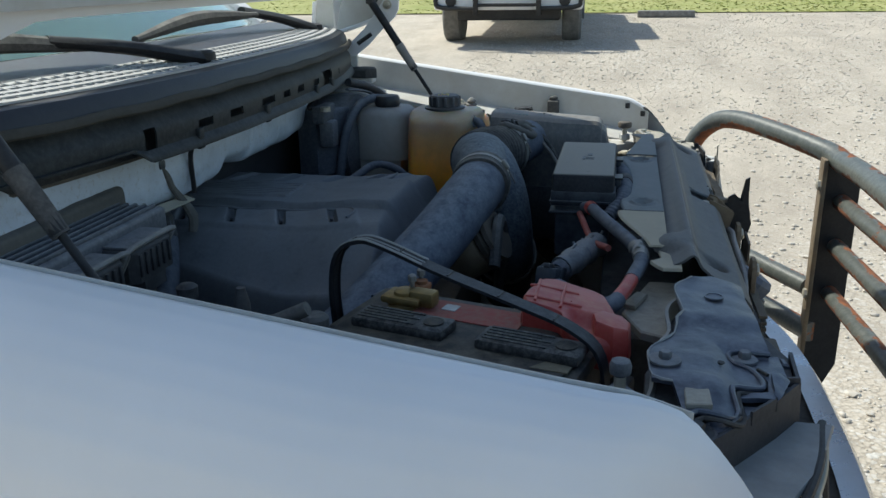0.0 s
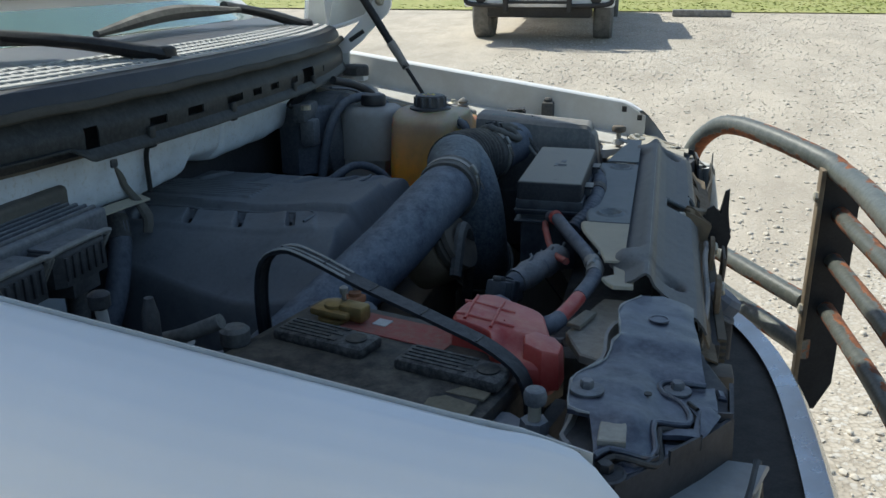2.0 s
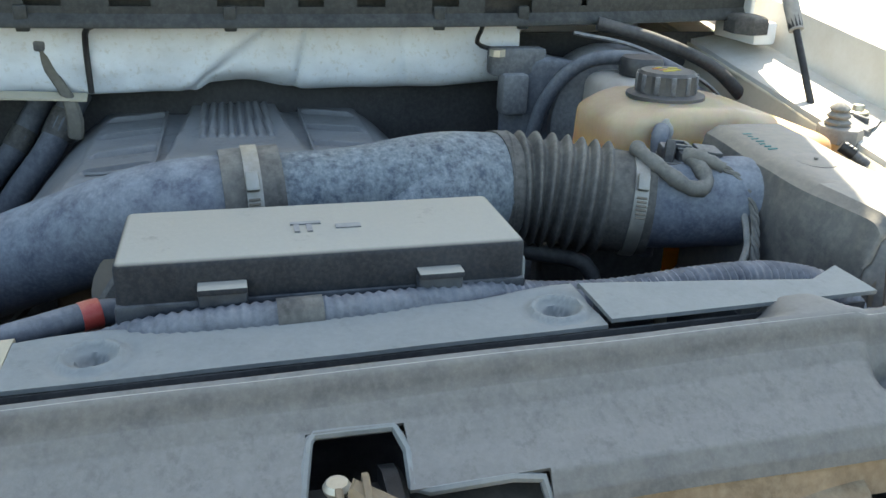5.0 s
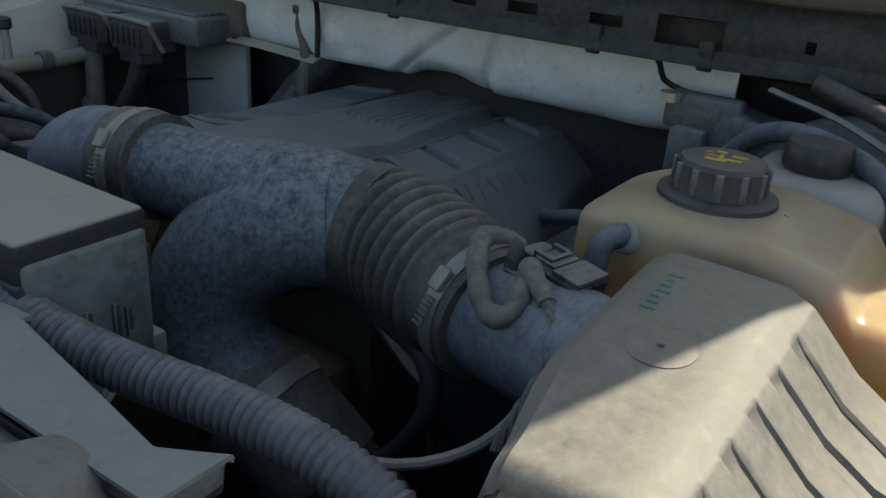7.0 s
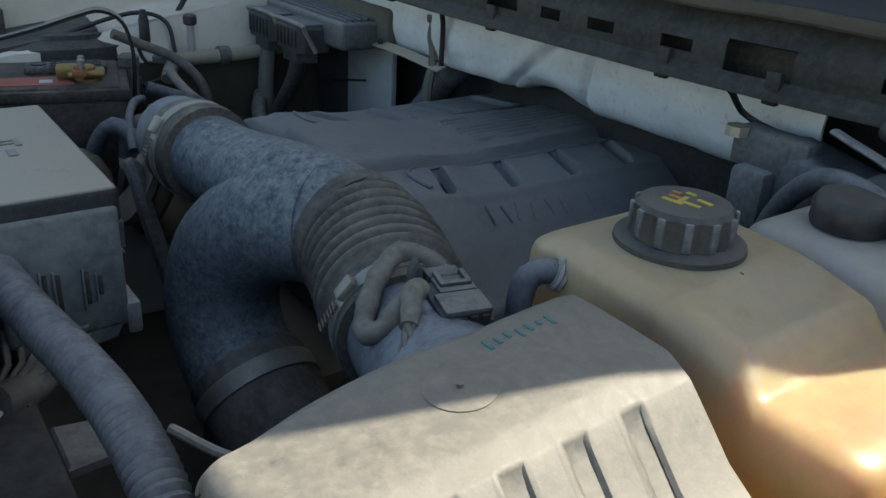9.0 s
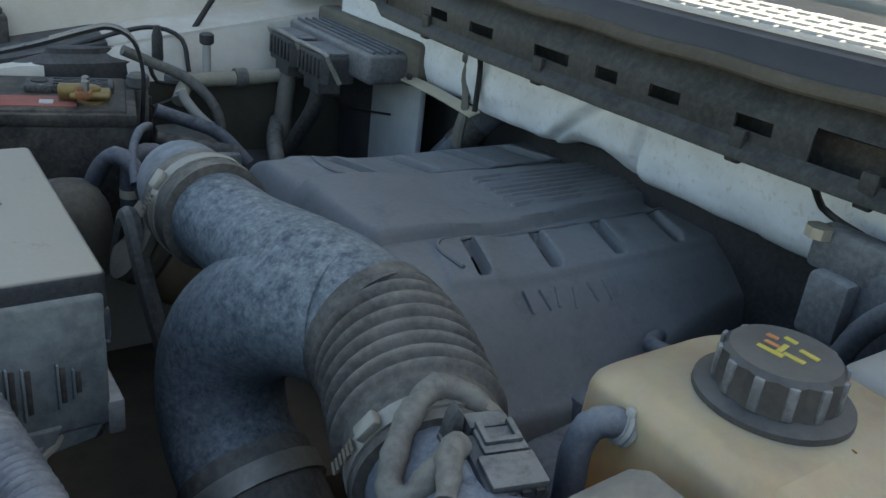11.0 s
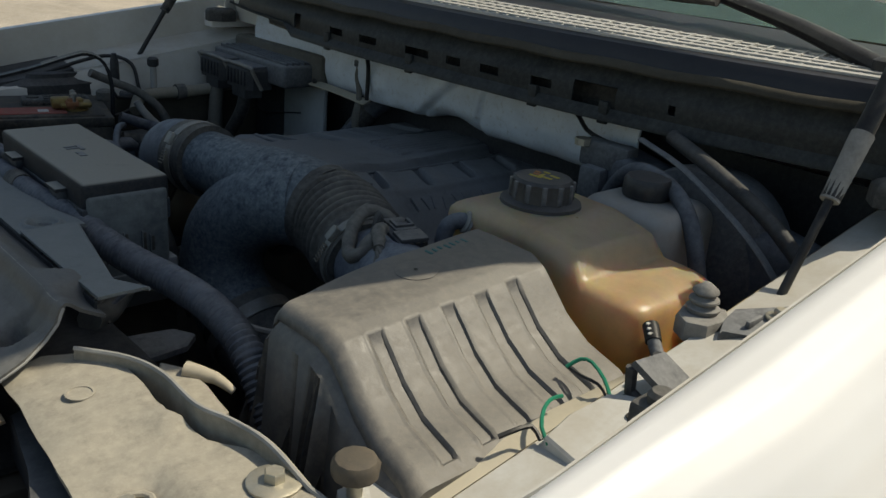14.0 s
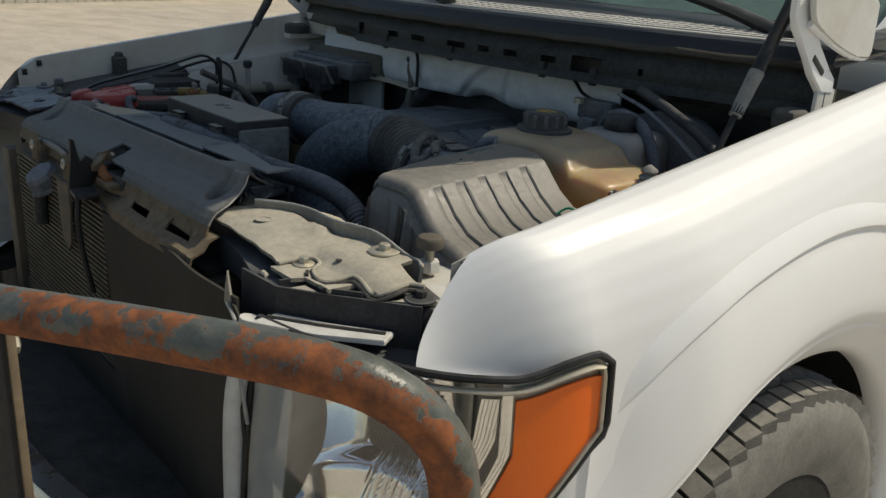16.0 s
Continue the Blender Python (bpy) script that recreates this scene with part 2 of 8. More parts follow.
def reservoir_material(name, low, high, z0, z1, through_light, stain, glow):
    """Cloudy polyethylene whose contents show through it up to the fill level, with brown stains."""
    m, nt, b = node_mat(name)
    pos = nt.nodes.new("ShaderNodeNewGeometry").outputs["Position"]
    xyz = nt.nodes.new("ShaderNodeSeparateXYZ")
    nt.links.new(pos, xyz.inputs[0])
    wav = math_node(nt, "ADD", ramp(nt, xyz.outputs["Z"], z0, z1), math_node(nt, "MULTIPLY", math_node(nt, "SUBTRACT", noise_at(nt, 14, 4, 0.5), 0.45), 0.6))
    grime = ramp(nt, noise_at(nt, 60, 7, 0.7), 0.42, 0.75)
    smear = ramp(nt, noise_at(nt, 13, 5, 0.6, (1, 0.8, 0.5)), 0.45, 0.68)
    col = mixed(nt, wav, low, high)
    col = mixed(nt, math_node(nt, "MULTIPLY", smear, stain), col, (0.24, 0.125, 0.06))
    col = mixed(nt, math_node(nt, "MULTIPLY", grime, 0.22), col, (0.24, 0.17, 0.11))
    nt.links.new(col, b.inputs["Base Color"])
    b.inputs["Roughness"].default_value = 0.38
    b.inputs["Subsurface Weight"].default_value = glow
    b.inputs["Subsurface Radius"].default_value = (1.0, 0.42, 0.12)
    b.inputs["Subsurface Scale"].default_value = 0.035
    tr = nt.nodes.new("ShaderNodeBsdfTranslucent")
    nt.links.new(col, tr.inputs["Color"])
    mx = nt.nodes.new("ShaderNodeMixShader")
    mx.inputs[0].default_value = through_light
    nt.links.new(b.outputs[0], mx.inputs[1])
    nt.links.new(tr.outputs[0], mx.inputs[2])
    nt.links.new(mx.outputs[0], nt.nodes["Material Output"].inputs["Surface"])
    bump(nt, b, noise_at(nt, 60, 4, 0.5), 0.12, 0.002)
    return m


def glass_material(name, tint, rough=0.02, clear=1.0):
    m, nt, b = node_mat(name)
    b.inputs["Base Color"].default_value = (*tint, 1)
    b.inputs["Transmission Weight"].default_value = clear
    b.inputs["Roughness"].default_value = rough
    b.inputs["IOR"].default_value = 1.45 if clear < 1 else 1.62
    return m


def gravel_material():
    m, nt, b = node_mat("gravel_lot")
    co = nt.nodes.new("ShaderNodeTexCoord").outputs["Object"]
    vor = add(nt, "ShaderNodeTexVoronoi", Scale=58.0)
    nt.links.new(co, vor.inputs["Vector"])
    stone = mixed(nt, ramp(nt, vor.outputs["Distance"], 0.1, 0.75), (0.58, 0.515, 0.425), (0.36, 0.31, 0.245))
    grey = nt.nodes.new("ShaderNodeSeparateColor")
    nt.links.new(vor.outputs["Color"], grey.inputs[0])
    stone = mixed(nt, ramp(nt, grey.outputs[0], 0.72, 1.0), stone, (0.62, 0.60, 0.56))
    packed = ramp(nt, noise_at(nt, 0.55, 8, 0.65, (1, 0.4, 1)), 0.38, 0.62)
    fine = mixed(nt, ramp(nt, noise_at(nt, 70, 5, 0.7), 0.3, 0.7), (0.60, 0.53, 0.435), (0.40, 0.345, 0.275))
    tone = mixed(nt, packed, stone, fine)
    ruts = ramp(nt, noise_at(nt, 1.6, 9, 0.72, (1, 0.5, 1)), 0.42, 0.66)
    tone = mixed(nt, math_node(nt, "MULTIPLY", ruts, 0.8), tone, (0.33, 0.285, 0.23))
    nt.links.new(tone, b.inputs["Base Color"])
    b.inputs["Roughness"].default_value = 0.95
    height = math_node(nt, "MULTIPLY", ramp(nt, vor.outputs["Distance"], 0.75, 0.25), math_node(nt, "SUBTRACT", 1.2, packed))
    bump(nt, b, math_node(nt, "ADD", height, noise_at(nt, 120, 6, 0.75)), 0.5, 0.010)
    return m


foil = foil_material()
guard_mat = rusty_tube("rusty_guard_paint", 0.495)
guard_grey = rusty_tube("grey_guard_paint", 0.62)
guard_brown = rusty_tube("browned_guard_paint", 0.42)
coolant_mat = reservoir_material("coolant_reservoir_plastic", (1.0, 0.47, 0.065), (0.49, 0.41, 0.29), 1.105, 1.210, 0.20, 0.34, 0.8)
brake_mat = reservoir_material("brake_reservoir_plastic", (0.42, 0.40, 0.36), (0.50, 0.49, 0.47), 1.05, 1.2, 0.3, 0.1, 0.0)
glass = glass_material("windshield_glass", (0.52, 0.78, 0.68), 0.05)
lamp_glass = glass_material("headlight_lens", (0.96, 0.96, 0.96), 0.015, 1.0)
gravel = gravel_material()
chrome, _nt, _b = node_mat("reflector_chrome")
_b.inputs["Base Color"].default_value, _b.inputs["Metallic"].default_value, _b.inputs["Roughness"].default_value = (0.86, 0.86, 0.85, 1), 1.0, 0.07
bumper_chrome = dusty("dull_chrome", (0.55, 0.56, 0.58), (0.45, 0.46, 0.47), rough=0.18, dust=0.25, dust_col=(0.4, 0.38, 0.34), metal=1.0, big=6, spots=0.1, relief=0.05)
asphalt = dusty("far_road", (0.42, 0.36, 0.33), (0.48, 0.42, 0.38), rough=0.9, dust=0.3, dust_col=(0.5, 0.44, 0.38), big=0.8, fine=8)
grass_mat = dusty("mown_grass", (0.22, 0.26, 0.06), (0.36, 0.36, 0.13), rough=0.9, dust=0.35, dust_col=(0.42, 0.38, 0.20), big=0.9, fine=20)
wall_mat = dusty("weathered_sheet_fence", (0.34, 0.32, 0.28), (0.42, 0.40, 0.36), rough=0.85, dust=0.2, big=1.5, fine=30)


# ---- mesh helpers ----
def thing(name, at, label, category, group="", kind=""):
    ob = new(name)
    ob.location = at
    ob.empty_display_size = 0.05
    return tagged(ob, label, category, group, kind)


def base_of(parent):
    p = Vector((0, 0, 0))
    while parent:
        p += parent.location
        parent = parent.parent
    return p


def finish(bm, name, material, sharp=38):
    me = bpy.data.meshes.new(name)
    bmesh.ops.recalc_face_normals(bm, faces=bm.faces)
    bm.to_mesh(me)
    bm.free()
    me.materials.append(material)
    me.shade_smooth()
    me.set_sharp_from_angle(angle=radians(sharp))
    return me


def part(name, bm, material, parent=None, label="", sharp=38):
    """One mesh object; its bmesh is in world metres and is moved into its parent's frame."""
    bm.transform(Matrix.Translation(-base_of(parent)))
    ob = new(name, finish(bm, name, material, sharp))
    ob.parent = parent
    return tagged(ob, label)


def single(name, bm, material, label, category, group="", kind="", sharp=38):
    """A thing that is one mesh, with its origin at its base."""
    lo = [min(v.co[i] for v in bm.verts) for i in range(3)]
    hi = [max(v.co[i] for v in bm.verts) for i in range(3)]
    at = Vector(((lo[0] + hi[0]) / 2, (lo[1] + hi[1]) / 2, lo[2]))
    bm.transform(Matrix.Translation(-at))
    ob = new(name, finish(bm, name, material, sharp))
    ob.location = at
    return tagged(ob, label, category, group, kind)


def rbox(x0, x1, y0, y1, z0, z1, r=0.006, seg=2, m=None):
    bm = bmesh.new()
    bmesh.ops.create_cube(bm, size=1)
    bm.transform(Matrix.Translation(((x0 + x1) / 2, (y0 + y1) / 2, (z0 + z1) / 2)) @ Matrix.Diagonal((x1 - x0, y1 - y0, z1 - z0, 1)))
    if r > 0:
        bmesh.ops.bevel(bm, geom=list(bm.edges), offset=r, segments=seg, profile=0.5, affect="EDGES")
    if m:
        bm.transform(m)
    return bm


def prism(outline, z0, z1, r=0.005, seg=2, taper=0.0, m=None):
    """An outline in x, y raised from z0 to z1, its upper edges rounded; taper draws the top in."""
    bm = bmesh.new()
    n = len(outline)
    c = Vector((sum(p[0] for p in outline) / n, sum(p[1] for p in outline) / n))
    zt = (lambda p: z1(p)) if callable(z1) else (lambda p: z1)
    low = [bm.verts.new((p[0], p[1], z0)) for p in outline]
    top = []
    for p in outline:
        q = Vector(p[:2])
        q = q + (c - q) * taper
        top.append(bm.verts.new((q.x, q.y, zt(q))))
    up = bm.faces.new(top)
    bm.faces.new(low[::-1])
    for i in range(n):
        bm.faces.new((low[i], low[(i + 1) % n], top[(i + 1) % n], top[i]))
    if r > 0:
        bmesh.ops.bevel(bm, geom=list(up.edges), offset=r, segments=seg, profile=0.5, affect="EDGES")
    if m:
        bm.transform(m)
    return bm


def spline(points, step=0.012):
    """Catmull-Rom through the points, sampled evenly enough for a tube."""
    P = [Vector(p) for p in points]
    P = [2 * P[0] - P[1]] + P + [2 * P[-1] - P[-2]]
    out = []
    for i in range(1, len(P) - 2):
        a, b, c, d = P[i - 1:i + 3]
        k = max(2, int((c - b).length / step))
        for j in range(k):
            t = j / k
            out.append(0.5 * ((2 * b) + (c - a) * t + (2 * a - 5 * b + 4 * c - d) * t * t + (3 * b - a - 3 * c + d) * t ** 3))
    out.append(P[-2].copy())
    return out


def sweep(bm, path, radius, n=14, flat=1.0, cap=True, up=None):
    """A tube along the path; radius is a number or a function of the share of the way and the length so far."""
    P = [Vector(p) for p in path]
    total = sum((P[i + 1] - P[i]).length for i in range(len(P) - 1))
    t0 = (P[1] - P[0]).normalized()
    ref = Vector(up) if up else (Vector((0, 0, 1)) if abs(t0.z) < 0.9 else Vector((1, 0, 0)))
    side = t0.cross(ref).normalized()
    rings, run = [], 0.0
    for i, p in enumerate(P):
        t = (P[min(i + 1, len(P) - 1)] - P[max(i - 1, 0)]).normalized()
        side = (side - t * side.dot(t)).normalized()
        over = side.cross(t)
        if i:
            run += (p - P[i - 1]).length
        r = radius(run / total, run) if callable(radius) else radius
        rings.append([bm.verts.new(p + side * (r * math.cos(a)) + over * (r * flat * math.sin(a))) for a in (2 * math.pi * k / n for k in range(n))])
    for A, B in zip(rings, rings[1:]):
        for k in range(n):
            bm.faces.new((A[k], A[(k + 1) % n], B[(k + 1) % n], B[k]))
    if cap:
        bm.faces.new(rings[0][::-1])
        bm.faces.new(rings[-1])
    return bm


def tube(points, radius, n=14, step=0.012, flat=1.0, straight=False, up=None):
    return sweep(bmesh.new(), points if straight else spline(points, step), radius, n, flat, True, up)


def corrugated(points, radius, pitch=0.009, depth=0.0022, n=16):
    return sweep(bmesh.new(), spline(points, pitch / 4), lambda s, d: radius + depth * math.sin(2 * math.pi * d / pitch), n)


def lathe(profile, at, n=28, m=None):
    bm = bmesh.new()
    rings = []
    for r, z in profile:
        rings.append([bm.verts.new((r * math.cos(a), r * math.sin(a), z)) for a in (2 * math.pi * k / n for k in range(n))])
    for A, B in zip(rings, rings[1:]):
        for k in range(n):
            bm.faces.new((A[k], A[(k + 1) % n], B[(k + 1) % n], B[k]))
    bm.faces.new(rings[0][::-1])
    bm.faces.new(rings[-1])
    if m:
        bm.transform(m)
    bm.transform(Matrix.Translation(at))
    return bm


def thicken(bm, t):
    """A second skin t below the first along the vertex normals, joined along the open edges."""
    bm.normal_update()
    verts, faces = list(bm.verts), list(bm.faces)
    rim = [(e.verts[0], e.verts[1]) for e in bm.edges if len(e.link_faces) == 1]
    low = {v: bm.verts.new(v.co - v.normal * t) for v in verts}
    for f in faces:
        bm.faces.new([low[v] for v in reversed(f.verts)])
    for a, b in rim:
        bm.faces.new((a, b, low[b], low[a]))


def sheet(f, us, vs, thick=0.002, skip=None):
    """A surface f(u, v) given thickness along its own normals; skip(u, v) leaves cells open."""
    bm = bmesh.new()
    g = [[bm.verts.new(f(u, v)) for v in vs] for u in us]
    for i in range(len(us) - 1):
        for j in range(len(vs) - 1):
            if skip and skip((us[i] + us[i + 1]) / 2, (vs[j] + vs[j + 1]) / 2):
                continue
            bm.faces.new((g[i][j], g[i + 1][j], g[i + 1][j + 1], g[i][j + 1]))
    for v in [v for v in bm.verts if not v.link_faces]:
        bm.verts.remove(v)
    if thick:
        thicken(bm, thick)
    return bm


def span(a, b, n):
    return [a + (b - a) * i / n for i in range(n + 1)]


def join(*bms):
    out = bmesh.new()
    for b in bms:
        me = bpy.data.meshes.new("join")
        b.to_mesh(me)
        out.from_mesh(me)
        bpy.data.meshes.remove(me)
        b.free()
    return out


def aim(p, d):
    """The pose that turns z to the direction d at p."""
    return Matrix.Translation(p) @ Vector(d).to_track_quat("Z", "Y").to_matrix().to_4x4()


def smooth(a, b, x):
    t = min(1.0, max(0.0, (x - a) / (b - a)))
    return t * t * (3 - 2 * t)


def bolt(parent, p, r=0.009, material=zinc, washer=1.9, label=""):
    b = part("bolt", join(lathe([(r * washer, 0), (r * washer, 0.002), (r * washer * 0.9, 0.003)], p, 20),
                          lathe([(r * 0.98, 0.002), (r, 0.003), (r, 0.009), (r * 0.85, 0.0105)], p, 6)), material, parent, label)
    return b

# ---- ground and distance ----
GZ = 0.07


def ground_z(x, y):
    z = GZ + 0.0 * x
    if y > 2:
        z += 0.060 * (min(y, 11) - 2)
    if y > 11:
        z += 0.030 * (min(y, 40) - 11)
    return z


xs = [-900, -300, -100, -40, -20] + span(-12, 12, 24) + [20, 40, 100, 300, 900]
ys = [-900, -300, -100, -40] + span(-26, 26, 52) + [32, 40, 100, 300, 900]
tagged(part("ground", sheet(lambda u, v: (u, v, ground_z(u, v)), xs, ys, 0), gravel), "pale crushed-stone gravel lot, packed and dusty", "ground", kind="structure")
tagged(part("grass_verge", sheet(lambda u, v: (u, v + 0.015 * u, ground_z(u, v) + 0.02), span(-60, 60, 60), span(15.6, 20.6, 5), 0), grass_mat),
       "strip of short sunlit grass along the lot", "grass", kind="structure")
tagged(part("road", sheet(lambda u, v: (u, v, ground_z(u, v) + 0.015), span(-120, 120, 24), span(20.8, 60, 8), 0), asphalt), "pale dusty road beyond the verge", "road", kind="structure")

# stones that lie loose near the far side of the truck
random.seed(4)
pebble = bmesh.new()
bmesh.ops.create_icosphere(pebble, subdivisions=1, radius=1)
pebble.verts.index_update()
shape, tris = [v.co.copy() for v in pebble.verts], [[v.index for v in f.verts] for f in pebble.faces]
bm = bmesh.new()
for i in range(64000):
    x, y = random.uniform(-2.0, 4.6), -1.6 + 17.0 * random.random() ** 1.35
    if x < 0.6 and y < 1.2:
        continue
    if noise.noise((x * 1.3, y * 0.8, 2.0)) + random.uniform(-0.5, 0.5) < -0.3:
        continue
    r = random.uniform(0.003, 0.011) * random.choice((0.4, 0.5, 0.6, 0.7, 0.8, 1, 1.7))
    sx, sy, sz = random.uniform(0.7, 1.4) * r, random.uniform(0.7, 1.4) * r, random.uniform(0.4, 0.8) * r
    vs = []
    for c in shape:
        k = 1 + random.uniform(-0.15, 0.15)
        vs.append(bm.verts.new((c.x * sx * k + x, c.y * sy * k + y, c.z * sz * k + ground_z(x, y) + r * 0.2)))
    for t in tris:
        bm.faces.new([vs[q] for q in t])
stone_mat = dusty("loose_stone", (0.44, 0.39, 0.32), (0.70, 0.65, 0.57), rough=0.9, dust=0.3, dust_col=(0.5, 0.46, 0.4), big=12, fine=80)
tagged(part("gravel_stones", bm, stone_mat, sharp=60), "loose pale limestone chips on the lot", "gravel", kind="stuff")

# tufts of grass on the verge
bm = bmesh.new()
for i in range(9000):
    x, y = random.uniform(-14, 16), random.uniform(15.6, 20.4)
    if noise.noise((x * 0.35, y * 0.6, 0)) < -0.25:
        continue
    h, a = random.uniform(0.008, 0.025), random.uniform(0, math.pi)
    d = Vector((math.cos(a), math.sin(a), 0)) * random.uniform(0.03, 0.07)
    p = Vector((x, y, ground_z(x, y) + 0.015))
    bm.faces.new([bm.verts.new(q) for q in (p - d, p + d, p + d * 0.2 + Vector((random.uniform(-.03, .03), random.uniform(-.03, .03), h)))])
tagged(part("grass_tufts", bm, grass_mat), "short green and straw-coloured grass blades", "grass", kind="stuff")

# sheet fence on the other side of the lot
fence = thing("sheet_fence", (-8, -20.8, GZ), "weathered pale ribbed metal sheet fence beyond the gravel", "fence")
fd = Vector((-8.5, -3.6, 0)).normalized()
for i in range(-9, 20):
    p = Vector((-4.5, -19.3, GZ)) + fd * (i * 1.1)
    yaw = math.atan2(fd.y, fd.x)
    pts = []
    for k in range(45):
        s = k / 44 * 1.09
        pts.append((s, 0.025 * (1 if (k // 3) % 4 == 0 else 0)))
    bm = sheet(lambda u, v: (pts[int(u)][0], pts[int(u)][1], v), list(range(45)), [0.0, 2.2], 0.004)
    bm.transform(Matrix.Translation(p) @ Matrix.Rotation(yaw, 4, "Z"))
    part("panel", bm, wall_mat, fence)
tagged(part("verge_strip", sheet(lambda u, v: tuple(Vector((-4.5, -19.3, GZ + 0.012)) + fd * u + Vector((fd.y, -fd.x, 0)) * -v), span(-12, 22, 34), [0.0, 0.5, 1.0], 0), grass_mat),
       "thin dry grass at the foot of the fence", "grass", kind="structure")

# ---- the truck whose engine bay is open ----
truck = thing("pickup_truck", (-1.6, 0, GZ), "white pickup truck with raised hood and no grille, on gravel", "truck")


def z_top(x):
    return 1.161 - 0.153 * x - 0.02 * smooth(0.02, 0.14, x)


AX, AZ = -0.54, 0.47


def crown(x):
    """Height of the fender along its inner edge."""
    return 1.207 - 0.145 * x - 0.05 * smooth(0.0, 0.14, x)


def fender_in(x):
    return 0.835 - 0.047 * smooth(-0.02, 0.13, x)



def z_low(x):
    if x > -0.045:
        return 1.060 + (x + 0.045) * 0.1
    if abs(x - AX) < 0.53:
        return max(0.55, AZ + math.sqrt(0.53 ** 2 - (x - AX) ** 2))
    return 0.55


SECTION = [(0, -0.06), (0, -0.004), (0.02, 0.0), (0.10, 0.003), (0.22, 0.002), (0.36, -0.006), (0.5, -0.018), (0.62, -0.034), (0.73, -0.055), (0.83, -0.082), (0.91, -0.115), (0.965, -0.155), (0.995, -0.205), (1.0, -0.24)]


def section(v):
    i = min(12, int(v))
    t = v - i
    return SECTION[i][0] * (1 - t) + SECTION[i + 1][0] * t, SECTION[i][1] * (1 - t) + SECTION[i + 1][1] * t


def fender_point(x, v):
    y_in = fender_in(x)
    y_out = 0.975 - 0.035 * smooth(-0.25, -0.03, x) - 0.085 * smooth(-0.05, 0.13, x)
    top, low = crown(x), z_low(x)
    f, dz = section(min(v, 13))
    z = top + dz
    if v > 13:
        z += (low - z) * (v - 13) / 11
    if z < low and v > 2:
        a, b = 2.0, min(v, 13.0)
        for _ in range(24):
            m = (a + b) / 2
            a, b = (m, b) if top + section(m)[1] > low else (a, m)
        f, z = section(a)[0], low
    y = y_in + (y_out - y_in) * f
    return y, z


def flare_base(x, z):
    """The fender's outer skin at x, z, before the arch is pressed out."""
    a, b = 2.0, 13.0
    for _ in range(24):
        m = (a + b) / 2
        a, b = (m, b) if crown(x) + section(m)[1] > z else (a, m)
    f = section(a)[0]
    y_in = fender_in(x)
    return y_in + (0.975 - 0.035 * smooth(-0.25, -0.03, x) - 0.085 * smooth(-0.05, 0.13, x) - y_in) * f


def flare_pt(a, k):
    """Polar skin of the arch: k runs from the crease in to the turned lip."""
    rc = 0.692 + 0.020 * math.exp(-((math.degrees(a) - 59) / 13) ** 2)
    R_ = [rc + 0.036, rc + 0.026, rc + 0.014, rc + 0.004, rc + 0.0005, rc - 0.003, rc - 0.008, rc - 0.02, 0.655, 0.62, 0.585, 0.562, 0.552, 0.54, 0.515, 0.49, 0.476, 0.474]
    D_ = [-0.002, 0.0022, 0.0052, 0.0070, 0.0070, 0.0015, 0.0005, 0.0025, 0.0055, 0.0088, 0.011, 0.011, 0.0085, 0.002, -0.012, -0.026, -0.036, -0.07]
    r, d = R_[k], D_[k]
    x, z = AX + r * math.cos(a), AZ + r * math.sin(a)
    fade = smooth(-0.055, -0.14, x) * smooth(-1.35, -1.2, x)
    if k < 9:
        d = d * fade - 0.003 * (1 - fade)
    else:
        d = d - 0.008 * (1 - fade) * smooth(0.56, 0.66, r)
    return x, flare_base(x, z) + d, z


fx = span(-1.7, -1.05, 6)[:-1] + span(-1.05, -0.0451, 60) + [-0.0449] + span(-0.03, 0.13, 16)
fv = [0, 1, 2, 3] + [3 + i * 0.2 for i in range(1, 51)] + [13 + i * 0.5 for i in range(1, 23)]


def fender_x(u, v):
    """The front end leans: its upper inner corner lies further back than the corner over the lamp."""
    if u < -0.0449:
        return u
    end = 0.045 + 0.085 * smooth(2, 8.6, v)
    return -0.0449 + (u + 0.0449) * (end + 0.0449) / 0.1749


